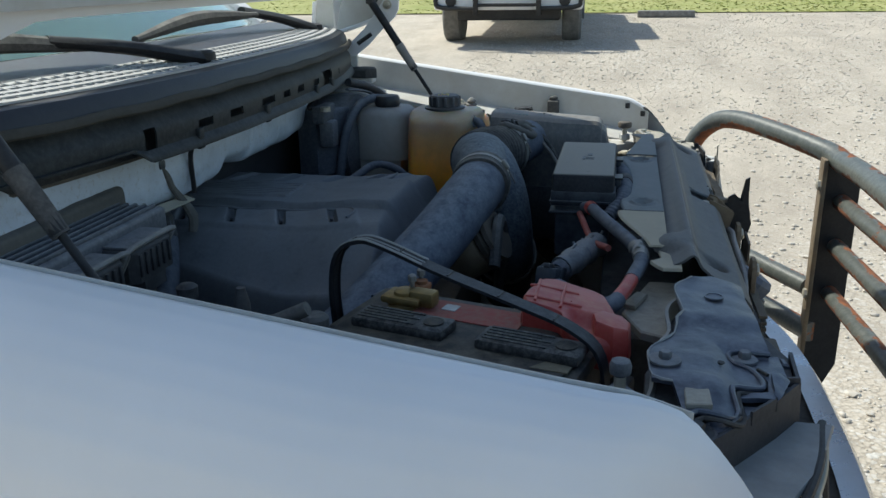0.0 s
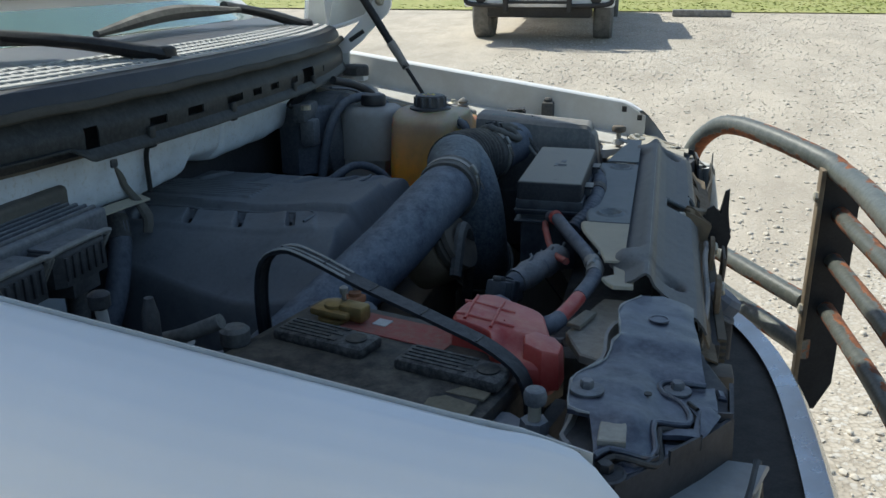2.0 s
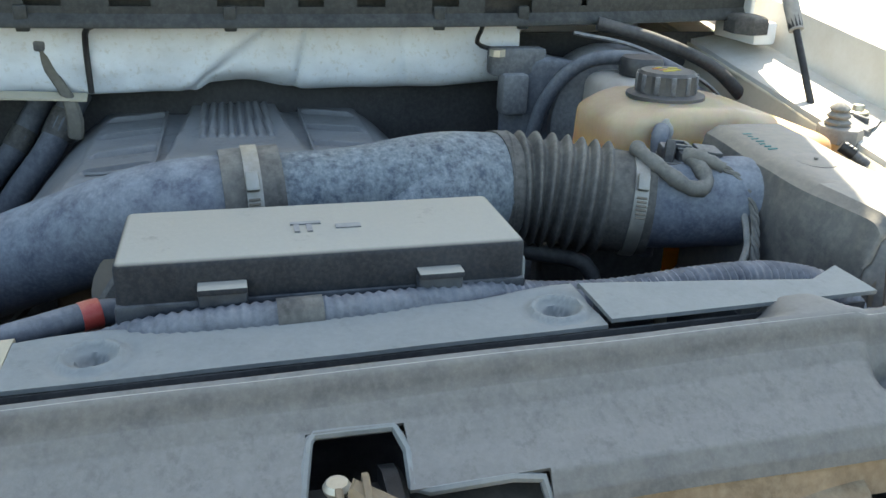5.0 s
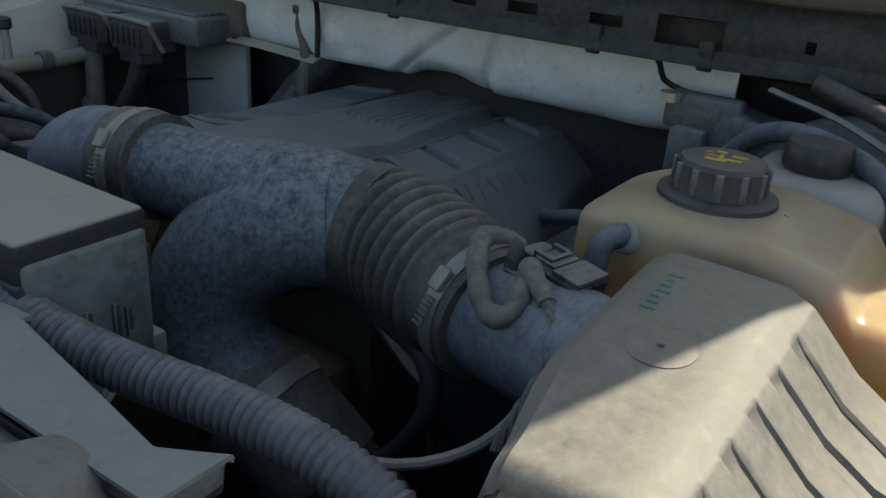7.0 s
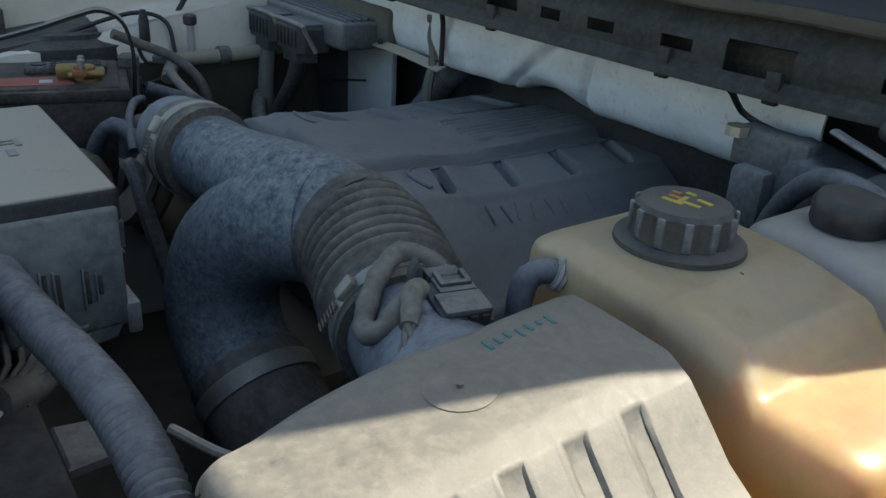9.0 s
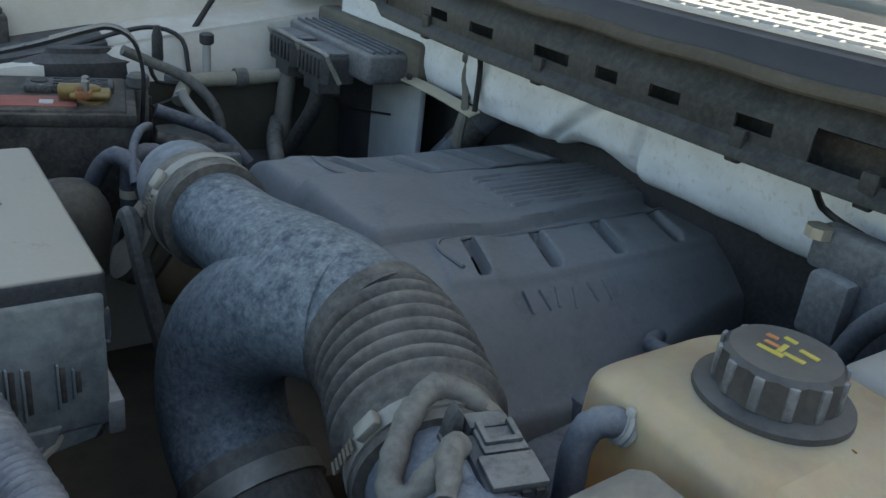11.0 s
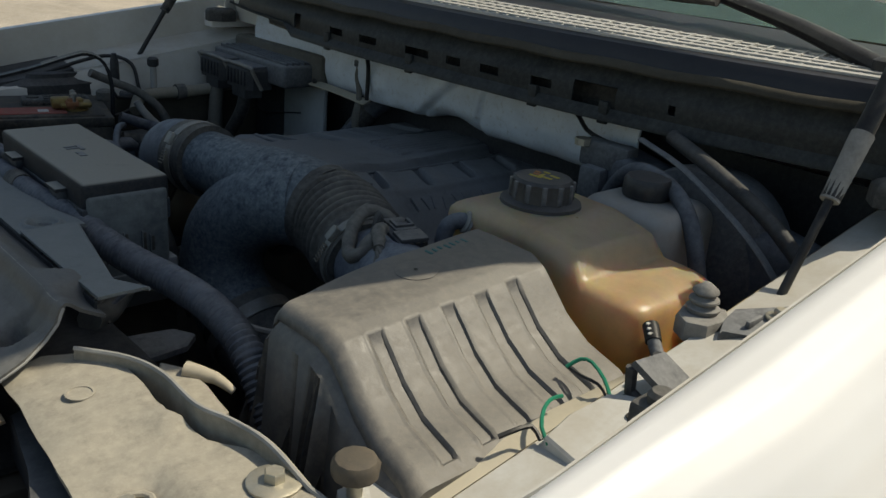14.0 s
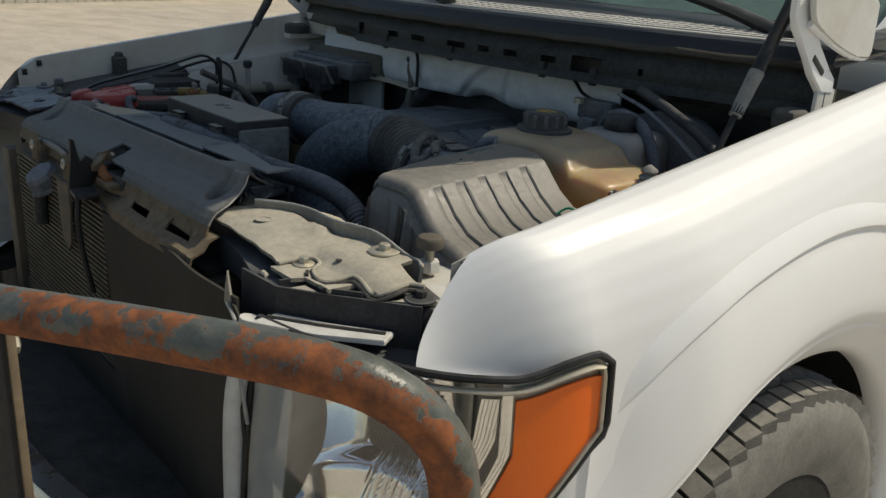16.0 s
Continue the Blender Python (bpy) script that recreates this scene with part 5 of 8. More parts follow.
    part("nut", lathe([(0.013, 0), (0.014, 0.004), (0.013, 0.014)], (0, side * 0.70, 1.122), 6), white_label if side > 0 else plastic_dust, stop, "jam nut")
    k = 1.0 if side > 0 else 0.62
    part("head", lathe([(0.008 * k, 0), (0.017 * k, 0.004), (0.018 * k, 0.012), (0.015 * k, 0.017), (0.012 * k, 0.018)], (0, side * 0.70, 1.150), 12), dark_metal if side > 0 else plastic_dust, stop, "dark domed head")
    tie_plate = single("fender_tie_plate", prism(P([(-0.10, 0.66), (-0.03, 0.655), (0.03, 0.70), (0.07, 0.80), (-0.10, 0.80)]), 1.095, 1.116, 0.003), inner_white if side > 0 else plastic_dust, "pale dusty metal plate joining fender and radiator support" if side > 0 else "dark dusted metal plate beside the battery", "bracket", "fender tie plates")
    return sup


lamp_support(1)
sp = lamp_support(-1)
sp.location += Vector((0.0, 0, 0.010))
part("tan_patch", prism([(0.060, -0.745), (0.084, -0.742), (0.083, -0.684), (0.060, -0.688)], 1.140, 1.1500, 0.001, 1), tan_panel, sp, "tan dust-caked patch")


def headlight(side):
    lamp = thing("headlight", (0.10, side * 0.80, 0.78), "clear headlight with amber side marker, lightly hazed" if side > 0 else "clear headlight below the dusted panel", "headlight", "headlights")
    plan = spline([(0.205, side * 0.645, 0), (0.185, side * 0.73, 0), (0.145, side * 0.82, 0), (0.08, side * 0.895, 0), (0.01, side * 0.938, 0), (-0.046, side * 0.956, 0)], 0.008)
    n = len(plan) - 1

    def along(s):
        q = max(0.0, min(0.9999, s)) * n
        return plan[int(q)].lerp(plan[int(q) + 1], q - int(q))

    def face(s, v, back=0.0):
        """s along the lens, whose rear edge runs forward below; v down it."""
        s = s * (1 - 0.60 * max(0.0, v - 0.30) * s)
        t = along(s + 0.02) - along(s - 0.02)
        nrm = Vector((t.y, -t.x, 0)).normalized()
        if nrm.x < 0:
            nrm = -nrm
        q = along(s) + nrm * (0.03 * math.sin(v * 1.4) * (1 - 0.6 * s) - back)
        top = 1.088 - 0.008 * smooth(0.2, 0.6, s) + 0.022 * smooth(0.72, 0.95, s) - 0.012 * smooth(0.96, 1.0, s) * (1 - v)
        return (q.x, q.y, top - 0.285 * v)

    us = span(0, 1, 44)
    lens = part("lens", sheet(face, span(0, 0.725, 34), span(0, 1, 12), 0.003), lamp_glass, lamp, "clear polycarbonate lens", 60)
    lens.visible_shadow = False
    def bowl(s, v):
        """A deep bowl with a stepped floor, pleated like a fan at its lower outer side."""
        d = max(0.0, 1 - ((s - 0.36) / 0.26) ** 2 - ((v - 0.50) / 0.58) ** 2) ** 0.5
        pleat = 0.004 * math.sin((s - 0.30) * 150 + v * 22) * smooth(0.42, 0.50, v) * smooth(0.25, 0.34, s)
        return face(s, v, 0.020 + 0.115 * d - 0.030 * smooth(0.60, 0.68, v) * d + pleat)

    refl = part("reflector", sheet(bowl, span(0.13, 0.635, 90), span(0.05, 0.97, 50), 0.002), chrome, lamp, "bright chrome reflector bowl", 40)
    for k in range(6):
        part("flute", sheet(lambda s, v: face(s - 0.04 * math.sin(v * 2.6), v, 0.014 + 0.010 * math.sin(v * 3.1)), [0.668 + k * 0.0105, 0.672 + k * 0.0105, 0.677 + k * 0.0105], span(0.10, 0.93, 10), 0.003), chrome, refl)
    part("inner_trim", sheet(lambda s, v: face(s, v, 0.005 + 0.02 * s), span(0.004, 0.138, 6), span(0.02, 0.98, 6), 0.003), white_label, lamp, "pale inner lamp trim")
    part("side_marker", sheet(lambda s, v: face((0.738 + 0.037 * smooth(0.2, 0.9, v)) * (1 - s) + 0.968 * s, v, 0.003), span(0, 1, 8), span(0.085, 0.97, 12), 0.004), orange_lens, lamp, "amber side marker")
    part("divider", sheet(lambda s, v: face(s + 0.037 * smooth(0.2, 0.9, v), v, 0.009), span(0.706, 0.733, 2), span(0.03, 0.97, 10), 0.005), chrome, lamp, "chrome divider")
    rim = [face(s, 0.0) for s in us] + [face(1, v) for v in span(0.05, 1, 14)] + [face(s, 1.0) for s in us[::-1]] + [face(0, v) for v in span(1, 0, 10)]
    part("marker_backing", sheet(lambda s, v: face(s, v, 0.008), span(0.715, 0.995, 9), span(0.02, 0.985, 10), 0.003), zinc, lamp, "dull bright surround of the marker")
    part("gasket", sweep(bmesh.new(), rim, 0.0046, 8), black_gloss, lamp, "black rubber gasket round the lens")
    inner = [face(s, 0.045, -0.001) for s in span(0.03, 0.97, 40)] + [face(0.975, v, -0.001) for v in span(0.08, 0.96, 12)]
    part("bright_edge", sweep(bmesh.new(), inner, 0.0052, 8, 0.6), zinc, lamp, "dull bright edge inside the gasket")
    part("housing", prism([(0.110, side * 0.645), (0.085, side * 0.72), (0.045, side * 0.80), (-0.02, side * 0.86), (-0.03, side * 0.80), (0.03, side * 0.645)], 0.80, 1.075, 0.004), plastic_dark, lamp, "black lamp housing")
    part("top_trim", prism([(0.226, side * 0.655), (0.180, side * 0.725), (0.128, side * 0.782), (0.103, side * 0.767), (0.150, side * 0.71), (0.185, side * 0.650)] if side > 0 else [(0.215, -0.652), (0.185, -0.735), (0.140, -0.815), (0.085, -0.875), (0.065, -0.80), (0.120, -0.70), (0.140, -0.650)], 1.086, 1.0915, 0.002, 1), white_label if side > 0 else worn_lit_edge, lamp, "grey lens top flange")
    if side > 0:
        part("flange_groove", tube([(0.200, side * 0.656, 1.092), (0.160, side * 0.714, 1.092), (0.116, side * 0.768, 1.092)], 0.0028, 6), far_dark, lamp, "dark seam along the flange")
    if side > 0:
        part("bezel", tube([(0.213, side * 0.640, 1.088), (0.232, side * 0.633, 0.98), (0.236, side * 0.633, 0.82)], 0.013, 10), white_label, lamp, "pale inner bezel")
    part("inner_wall", sheet(lambda u, v: (0.20 - 0.11 * u + 0.02 * v, side * (0.648 + 0.01 * u), 1.080 - 0.28 * v), [0, 1], span(0, 1, 4), 0.004), white_label, lamp, "pale inner wall of the lamp")
    part("roof", prism([(0.185, side * 0.652), (0.165, side * 0.73), (0.125, side * 0.81), (0.05, side * 0.875), (-0.03, side * 0.915), (-0.03, side * 0.87), (0.05, side * 0.80), (0.09, side * 0.648)], 1.066, 1.071, 0.0), plastic_dark, lamp, "lamp top")
    # fender skin below the slanting rear edge of the lamp
    corner = lambda s, w: (along(s).x - 0.002, side * (fender_point(along(s).x, 22)[0] + 0.001), 1.095 - 0.285 * (0.28 + (1 - s) / 0.6 * 0.98) * (1 - w) - 0.545 * w)
    part("fender_corner", sheet(corner, span(0.55, 1.0, 24), span(0, 1, 6), 0.002), white_paint, truck, "white fender skin behind the headlight")


headlight(1)
headlight(-1)

# ---- bull bar ----
guard = thing("bull_bar", (0.40, 0, 0.45), "heavy tubular bull bar with flaking grey paint and orange rust", "bull bar")
for side in (1, -1):
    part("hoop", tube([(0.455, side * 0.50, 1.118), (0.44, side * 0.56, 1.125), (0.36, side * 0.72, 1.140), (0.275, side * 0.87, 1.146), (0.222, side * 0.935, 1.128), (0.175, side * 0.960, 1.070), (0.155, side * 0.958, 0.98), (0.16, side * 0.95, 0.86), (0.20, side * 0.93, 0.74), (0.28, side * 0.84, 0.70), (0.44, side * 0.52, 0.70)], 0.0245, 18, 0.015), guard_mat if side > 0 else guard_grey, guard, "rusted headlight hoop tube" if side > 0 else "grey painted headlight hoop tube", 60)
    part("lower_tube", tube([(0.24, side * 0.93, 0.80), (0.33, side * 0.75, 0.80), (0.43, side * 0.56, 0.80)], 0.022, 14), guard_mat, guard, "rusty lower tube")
    pl = part("upright_plate", prism([(0.425, 0.55), (0.475, 0.55), (0.505, 0.62), (0.505, 1.06), (0.49, 1.115), (0.46, 1.14), (0.44, 1.13), (0.425, 1.09)], side * 0.53 - 0.006, side * 0.53 + 0.006, 0.003, 1, m=Matrix(((1, 0, 0, 0), (0, 0, 1, 0), (0, 1, 0, 0), (0, 0, 0, 1)))), black_gloss, guard, "flat black steel upright")
    part("flange", rbox(0.418, 0.428, side * 0.53 - 0.028, side * 0.53 + 0.010, 0.56, 1.12, 0.002), brown_metal, pl, "brown flange with bolts")
    for z in (1.06, 0.80):
        part("bolt_head", lathe([(0.012, 0), (0.012, 0.006), (0.008, 0.008)], (0, 0, 0), 6, aim((0.418, side * 0.515, z), (-1, 0, 0))), zinc, pl)
for z in (1.02, 0.915, 0.80):
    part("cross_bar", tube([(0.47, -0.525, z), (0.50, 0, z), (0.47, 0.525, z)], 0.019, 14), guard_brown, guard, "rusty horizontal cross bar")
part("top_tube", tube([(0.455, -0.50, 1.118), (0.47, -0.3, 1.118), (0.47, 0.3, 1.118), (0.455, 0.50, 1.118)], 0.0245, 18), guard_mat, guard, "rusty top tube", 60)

guard.location += Vector((0.018, 0, 0.004))

# ---- battery and its clutter ----
BA = Matrix.Translation((-0.353, -0.645, 0)) @ Matrix.Rotation(math.atan2(-0.075, 0.300), 4, "Z")
BZ = 1.136
mud_mat = dusty("dried_mud", (0.11, 0.098, 0.07), (0.19, 0.168, 0.12), rough=0.9, dust=0.4, dust_col=(0.27, 0.235, 0.165), spots=0.4, big=40)
battery = thing("battery", BA @ Vector((0.153, 0.097, 0.93)), "grimy black car battery with faded red sticker, held by a strap", "battery")
part("case", rbox(0, 0.306, 0, 0.195, 0.93, BZ - 0.02, 0.006, m=BA), battery_mat, battery)
part("lid", join(rbox(-0.003, 0.309, -0.003, 0.198, BZ - 0.022, BZ - 0.004, 0.003, m=BA), rbox(0.01, 0.296, 0.006, 0.19, BZ - 0.008, BZ, 0.004, m=BA)), battery_mat, battery, "mud-stained battery lid")
for u in (0.086, 0.245):
    c = part("vent_cap", rbox(u - 0.060, u + 0.060, 0.060, 0.105, BZ - 0.002, BZ + 0.012, 0.005, m=BA), cap_grime, battery, "black vent cap with raised lettering")
    for r_ in range(5):
        part("raised_bar", rbox(u - 0.052, u + (0.010 if r_ % 2 else 0.022), 0.066 + r_ * 0.0075, 0.0695 + r_ * 0.0075, BZ + 0.012, BZ + 0.0135, 0, m=BA), cap_grime, c)
    part("raised_ring", lathe([(0.012, 0), (0.012, 0.002), (0.009, 0.002)], BA @ Vector((u + 0.04, 0.082, BZ + 0.0118)), 16), battery_mat, c)
part("red_sticker", rbox(0.075, 0.212, 0.122, 0.174, BZ - 0.001, BZ + 0.0012, 0, m=BA), red_label, battery, "scuffed red sticker")
part("white_sticker", rbox(0.105, 0.123, 0.145, 0.163, BZ + 0.001, BZ + 0.0022, 0, m=BA), white_label, battery, "small white sticker")
part("edge_patch", prism([(0.252, 0.008), (0.300, 0.008), (0.298, 0.030), (0.262, 0.034), (0.250, 0.022)], BZ - 0.001, BZ + 0.0010, 0, m=BA), mud_mat, battery, "tan mud patch")
part("edge_patch", prism([(0.258, 0.040), (0.299, 0.042), (0.299, 0.058), (0.270, 0.060)], BZ - 0.001, BZ + 0.0010, 0, m=BA), mud_mat, battery, "tan mud patch")

term = thing("battery_terminal", BA @ Vector((0.045, 0.140, BZ)), "corroded brass negative terminal clamp with studs", "terminal")
part("post", lathe([(0.021, 0), (0.021, 0.004), (0.014, 0.006), (0.013, 0.020), (0.010, 0.022)], BA @ Vector((0.042, 0.138, BZ)), 20), brass, term)
part("clamp", join(rbox(0.016, 0.070, 0.120, 0.158, BZ + 0.006, BZ + 0.016, 0.004, m=BA), rbox(0.052, 0.085, 0.128, 0.150, BZ + 0.004, BZ + 0.024, 0.004, m=BA)), brass, term)
part("lug", join(rbox(0.040, 0.062, 0.150, 0.176, BZ + 0.012, BZ + 0.022, 0.003, m=BA), lathe([(0.008, 0), (0.008, 0.018)], BA @ Vector((0.052, 0.165, BZ + 0.008)), 10)), rust, term, "rust-red cable lug")
for v in (0.148, 0.172):
    part("stud", lathe([(0.003, 0), (0.003, 0.018), (0.0055, 0.018), (0.0055, 0.025), (0.0025, 0.027)], BA @ Vector((0.048, v, BZ + 0.012)), 8), steel, term, "threaded stud with nut")

strap_pts = [BA @ Vector(p) for p in ((-0.012, 0.098, BZ - 0.05), (-0.016, 0.096, BZ + 0.03), (-0.004, 0.094, BZ + 0.078), (0.026, 0.095, BZ + 0.096), (0.060, 0.098, BZ + 0.090), (0.13, 0.100, BZ + 0.068), (0.22, 0.101, BZ + 0.045), (0.285, 0.100, BZ + 0.026), (0.320, 0.099, BZ - 0.004), (0.328, 0.098, BZ - 0.08))]
ax = (BA.to_3x3() @ Vector((0, 1, 0)))
path = spline(strap_pts, 0.01)


def ribbon(path, across, half, thick):
    bm = bmesh.new()
    rings = []
    for i, p in enumerate(path):
        t = (path[min(i + 1, len(path) - 1)] - path[max(i - 1, 0)]).normalized()
        n = across.cross(t).normalized()
        rings.append([bm.verts.new(p + across * a + n * b) for a, b in ((-half, -thick), (half, -thick), (half, thick), (half * 0.7, thick * 1.8), (half * 0.55, thick * 0.4), (-half * 0.55, thick * 0.4), (-half * 0.7, thick * 1.8), (-half, thick))])
    for A, B in zip(rings, rings[1:]):
        for k in range(8):
            bm.faces.new((A[k], A[(k + 1) % 8], B[(k + 1) % 8], B[k]))
    bm.faces.new(rings[0][::-1])
    bm.faces.new(rings[-1])
    return bm


term.location += BA.to_3x3() @ Vector((0.014, 0.004, 0))
strap_mat = dusty("worn_black_strap", (0.010, 0.011, 0.014), (0.020, 0.021, 0.025), rough=0.38, dust=0.22, dust_col=(0.30, 0.30, 0.29), spots=0.06, big=40, face_up=0.35, even=0.36)
strap = thing("battery_strap", strap_pts[-1], "black moulded battery carry strap arched over the lid", "strap")
part("band", ribbon(path, ax, 0.0105, 0.002), strap_mat, strap, "", 30)
crest = [p for p in path if p.z > BZ + 0.072]
for k in (-1, 1):
    part("worn_rim", tube([p + ax * (k * 0.0088) + Vector((0, 0, 0.0026)) for p in crest], 0.0016, 6, straight=True), worn_lit_edge, strap, "pale worn rim of the strap")
part("worn_rim", tube([p + Vector((0, 0, 0.0018)) for p in crest[2:]], 0.0012, 6, straight=True), worn_lit_edge, strap, "pale worn middle rib")
for p in path[14:40:6]:
    part("rung", tube([p - ax * 0.0085 + Vector((0, 0, 0.002)), p + ax * 0.0085 + Vector((0, 0, 0.002))], 0.0014, 6, straight=True), strap_mat, strap)
part("foot", rbox(0.300, 0.326, 0.078, 0.114, BZ - 0.11, BZ - 0.07, 0.004, m=BA), plastic_dark, strap)

red = thing("terminal_cover", BA @ Vector((0.29, 0.15, BZ)), "faded red moulded cover over the positive terminal", "cover")


red_out = [(-0.112, -0.560), (-0.116, -0.540), (-0.107, -0.500), (-0.100, -0.474), (-0.080, -0.464), (-0.050, -0.474), (-0.030, -0.484), (-0.018, -0.496), (-0.012, -0.520), (-0.003, -0.550), (0.004, -0.580), (-0.010, -0.598), (-0.045, -0.600), (-0.062, -0.590), (-0.070, -0.574), (-0.086, -0.566)]


def red_top(x, y):
    return 1.169 - 0.15 * max(0.0, x + 0.100) - 0.05 * abs(y + 0.525) - 0.012 * smooth(-0.066, -0.050, x) * smooth(-0.555, -0.575, y)


red_ribs = (((-0.099, -0.556), (-0.099, -0.486)), ((-0.069, -0.562), (-0.068, -0.486)), ((-0.111, -0.545), (-0.045, -0.549)), ((-0.109, -0.508), (-0.050, -0.513)))
red_edge = spline([(x, y, 0) for x, y in red_out + red_out[:1]], 0.002)


def red_shell(a, r):
    """A soft moulded hood: a gently domed top rolling over into a flared skirt."""
    q = Vector((-0.058, -0.538, 0)).lerp(red_edge[int(a)], min(r, 1.0) + 0.05 * max(0.0, r - 1))
    z = red_top(q.x, q.y) - 0.004 * smooth(0.88, 0.98, r) ** 2 - 0.018 * smooth(0.965, 1.03, r) - 0.012 * max(0.0, r - 1.0) / 0.3
    return (q.x, q.y, z + 0.0008 * noise.noise((q.x * 40, q.y * 40, 1.0)))


part("shell", sheet(red_shell, list(range(len(red_edge))), [0.02] + span(0.05, 0.94, 52) + [0.955, 0.97, 0.98, 0.99, 1.0, 1.01, 1.03, 1.15, 1.3], 0.002), red_plastic, red, "", 60)
for a, b in red_ribs:
    q = [Vector((*a, 0)).lerp(Vector((*b, 0)), k / 8) for k in range(9)]
    part("moulded_rib", tube([(p.x, p.y, red_top(p.x, p.y) + 0.0004) for p in q], 0.0020, 8, straight=True), red_plastic, red)
part("post_cap", prism([(-0.030, -0.590), (-0.034, -0.566), (-0.022, -0.552), (0.002, -0.552), (0.013, -0.566), (0.010, -0.592), (-0.008, -0.599)], 1.112, lambda p: 1.161 - 0.30 * max(0.0, p.x + 0.018), 0.0035, 2, 0.10), red_plastic, red, "raised post cap")

cab = thing("battery_cable", (0.0, -0.33, 1.12), "thick black cable with pink-red sleeve running to the fuse box", "cable")
part("sleeve", tube([(-0.010, -0.486, 1.142), (0.003, -0.452, 1.146), (0.013, -0.413, 1.149)], 0.0092, 12), red_plastic, cab, "pink-red heat-shrink sleeve")
part("boot", tube([(-0.030, -0.500, 1.138), (-0.012, -0.489, 1.141), (-0.004, -0.474, 1.143)], lambda s_, d_: 0.0115 + 0.001 * math.sin(d_ * 600), 12), hose_blue, cab, "dark taped end in the cuff")
part("lead", tube([(0.012, -0.416, 1.149), (0.023, -0.37, 1.153), (0.025, -0.335, 1.155), (0.010, -0.275, 1.157), (-0.015, -0.215, 1.160), (-0.038, -0.160, 1.163), (-0.051, -0.129, 1.165), (-0.062, -0.108, 1.160)], 0.0098, 12), hose_blue, cab)
part("red_band", tube([(-0.0485, -0.135, 1.1645), (-0.0535, -0.123, 1.1650)], 0.0106, 12, straight=True), red_plastic, cab, "red tape band")
part("lead_end", tube([(-0.092, -0.468, 1.150), (-0.078, -0.460, 1.152), (-0.070, -0.446, 1.138), (-0.078, -0.425, 1.120), (-0.094, -0.395, 1.108), (-0.106, -0.360, 1.100)], 0.0085, 12), hose_blue, cab, "taped second lead")
part("second_lead", tube([(-0.02, -0.26, 1.140), (-0.045, -0.21, 1.135), (-0.062, -0.16, 1.150), (-0.070, -0.112, 1.150)], 0.005, 10), red_label, cab, "reddish second lead")
part("foil_wrap", tube([(0.0245, -0.345, 1.1545), (0.0245, -0.325, 1.1555), (0.018, -0.300, 1.1565)], lambda s_, d_: 0.0110 + 0.0012 * math.sin(d_ * 700), 10), steel, cab, "torn foil wrap on the cable")
for k in range(3):
    part("foil_shred", sheet(lambda u, v: (0.014 + 0.006 * k + 0.012 * u, -0.335 + 0.018 * k + 0.008 * v + 0.004 * u, 1.163 + 0.006 * math.sin(3 * u + k) + 0.002 * v), span(0, 1, 5), [0, 1], 0.0006), worn_lit_edge, cab, "shred of bright foil tape")

harness = thing("wiring_harness", (-0.05, -0.33, 1.08), "taped black wiring harness with connectors behind the radiator cover", "wiring")
part("loom", tube([(-0.035, -0.190, 1.125), (-0.050, -0.23, 1.125), (-0.075, -0.27, 1.118), (-0.092, -0.30, 1.112)], lambda s_, d_: 0.015 + 0.0012 * math.sin(d_ * 240), 12), hose_blue, harness)
CM = Matrix.Translation((-0.097, -0.315, 1.110)) @ Matrix.Rotation(radians(-14), 4, "Z") @ Matrix.Rotation(radians(-20), 4, "X")
block = part("connector", join(rbox(-0.015, 0.015, -0.034, 0.036, -0.013, 0.013, 0.003, m=CM), rbox(-0.018, 0.018, -0.012, 0.010, -0.016, 0.016, 0.003, m=CM)), fuse_side, harness, "black block connector")
part("connector_latch", rbox(-0.006, 0.006, -0.036, -0.016, 0.012, 0.019, 0.002, m=CM), plastic_dark, block)
for k in (-1, 0, 1):
    part("connector_rib", rbox(k * 0.009 - 0.002, k * 0.009 + 0.002, 0.012, 0.036, 0.012, 0.0155, 0.001, m=CM), plastic_dark, block)
part("tape_wrap", tube([(-0.086, -0.288, 1.114), (-0.060, -0.245, 1.122), (-0.040, -0.20, 1.125)], lambda s_, d_: 0.019 + 0.002 * math.sin(d_ * 330), 12), plastic_dust, harness, "frayed tape wrap")
random.seed(6)
for k in range(6):
    p = Vector((-0.075 + 0.008 * k, -0.27 + 0.016 * k, 1.135))
    part("frayed_end", tube([p, p + Vector((random.uniform(-0.012, 0.012), random.uniform(0.004, 0.016), random.uniform(0.004, 0.012)))], 0.0022, 6, straight=True), plastic_dust, harness, "frayed tape end")
part("arched_hose", tube([(-0.330, -0.445, 0.98), (-0.325, -0.440, 1.06), (-0.332, -0.437, 1.078), (-0.312, -0.425, 1.088), (-0.290, -0.418, 1.080), (-0.284, -0.415, 1.05), (-0.284, -0.415, 0.97)], 0.0125, 12), hose_blue, harness, "dusty hose arching beside the battery")
part("hose_band", tube([(-0.284, -0.415, 1.040), (-0.284, -0.415, 1.028)], 0.0138, 12, straight=True), tan_metal, harness, "tan band on the hose")
part("loop", tube([(-0.235, -0.440, 1.02), (-0.245, -0.430, 1.060), (-0.258, -0.412, 1.088), (-0.272, -0.392, 1.094), (-0.288, -0.376, 1.070), (-0.295, -0.366, 1.03), (-0.300, -0.36, 0.97)], lambda s_, d_: 0.0125 + 0.0006 * math.sin(d_ * 300), 12), hose_blue, harness, "taped looped hose")
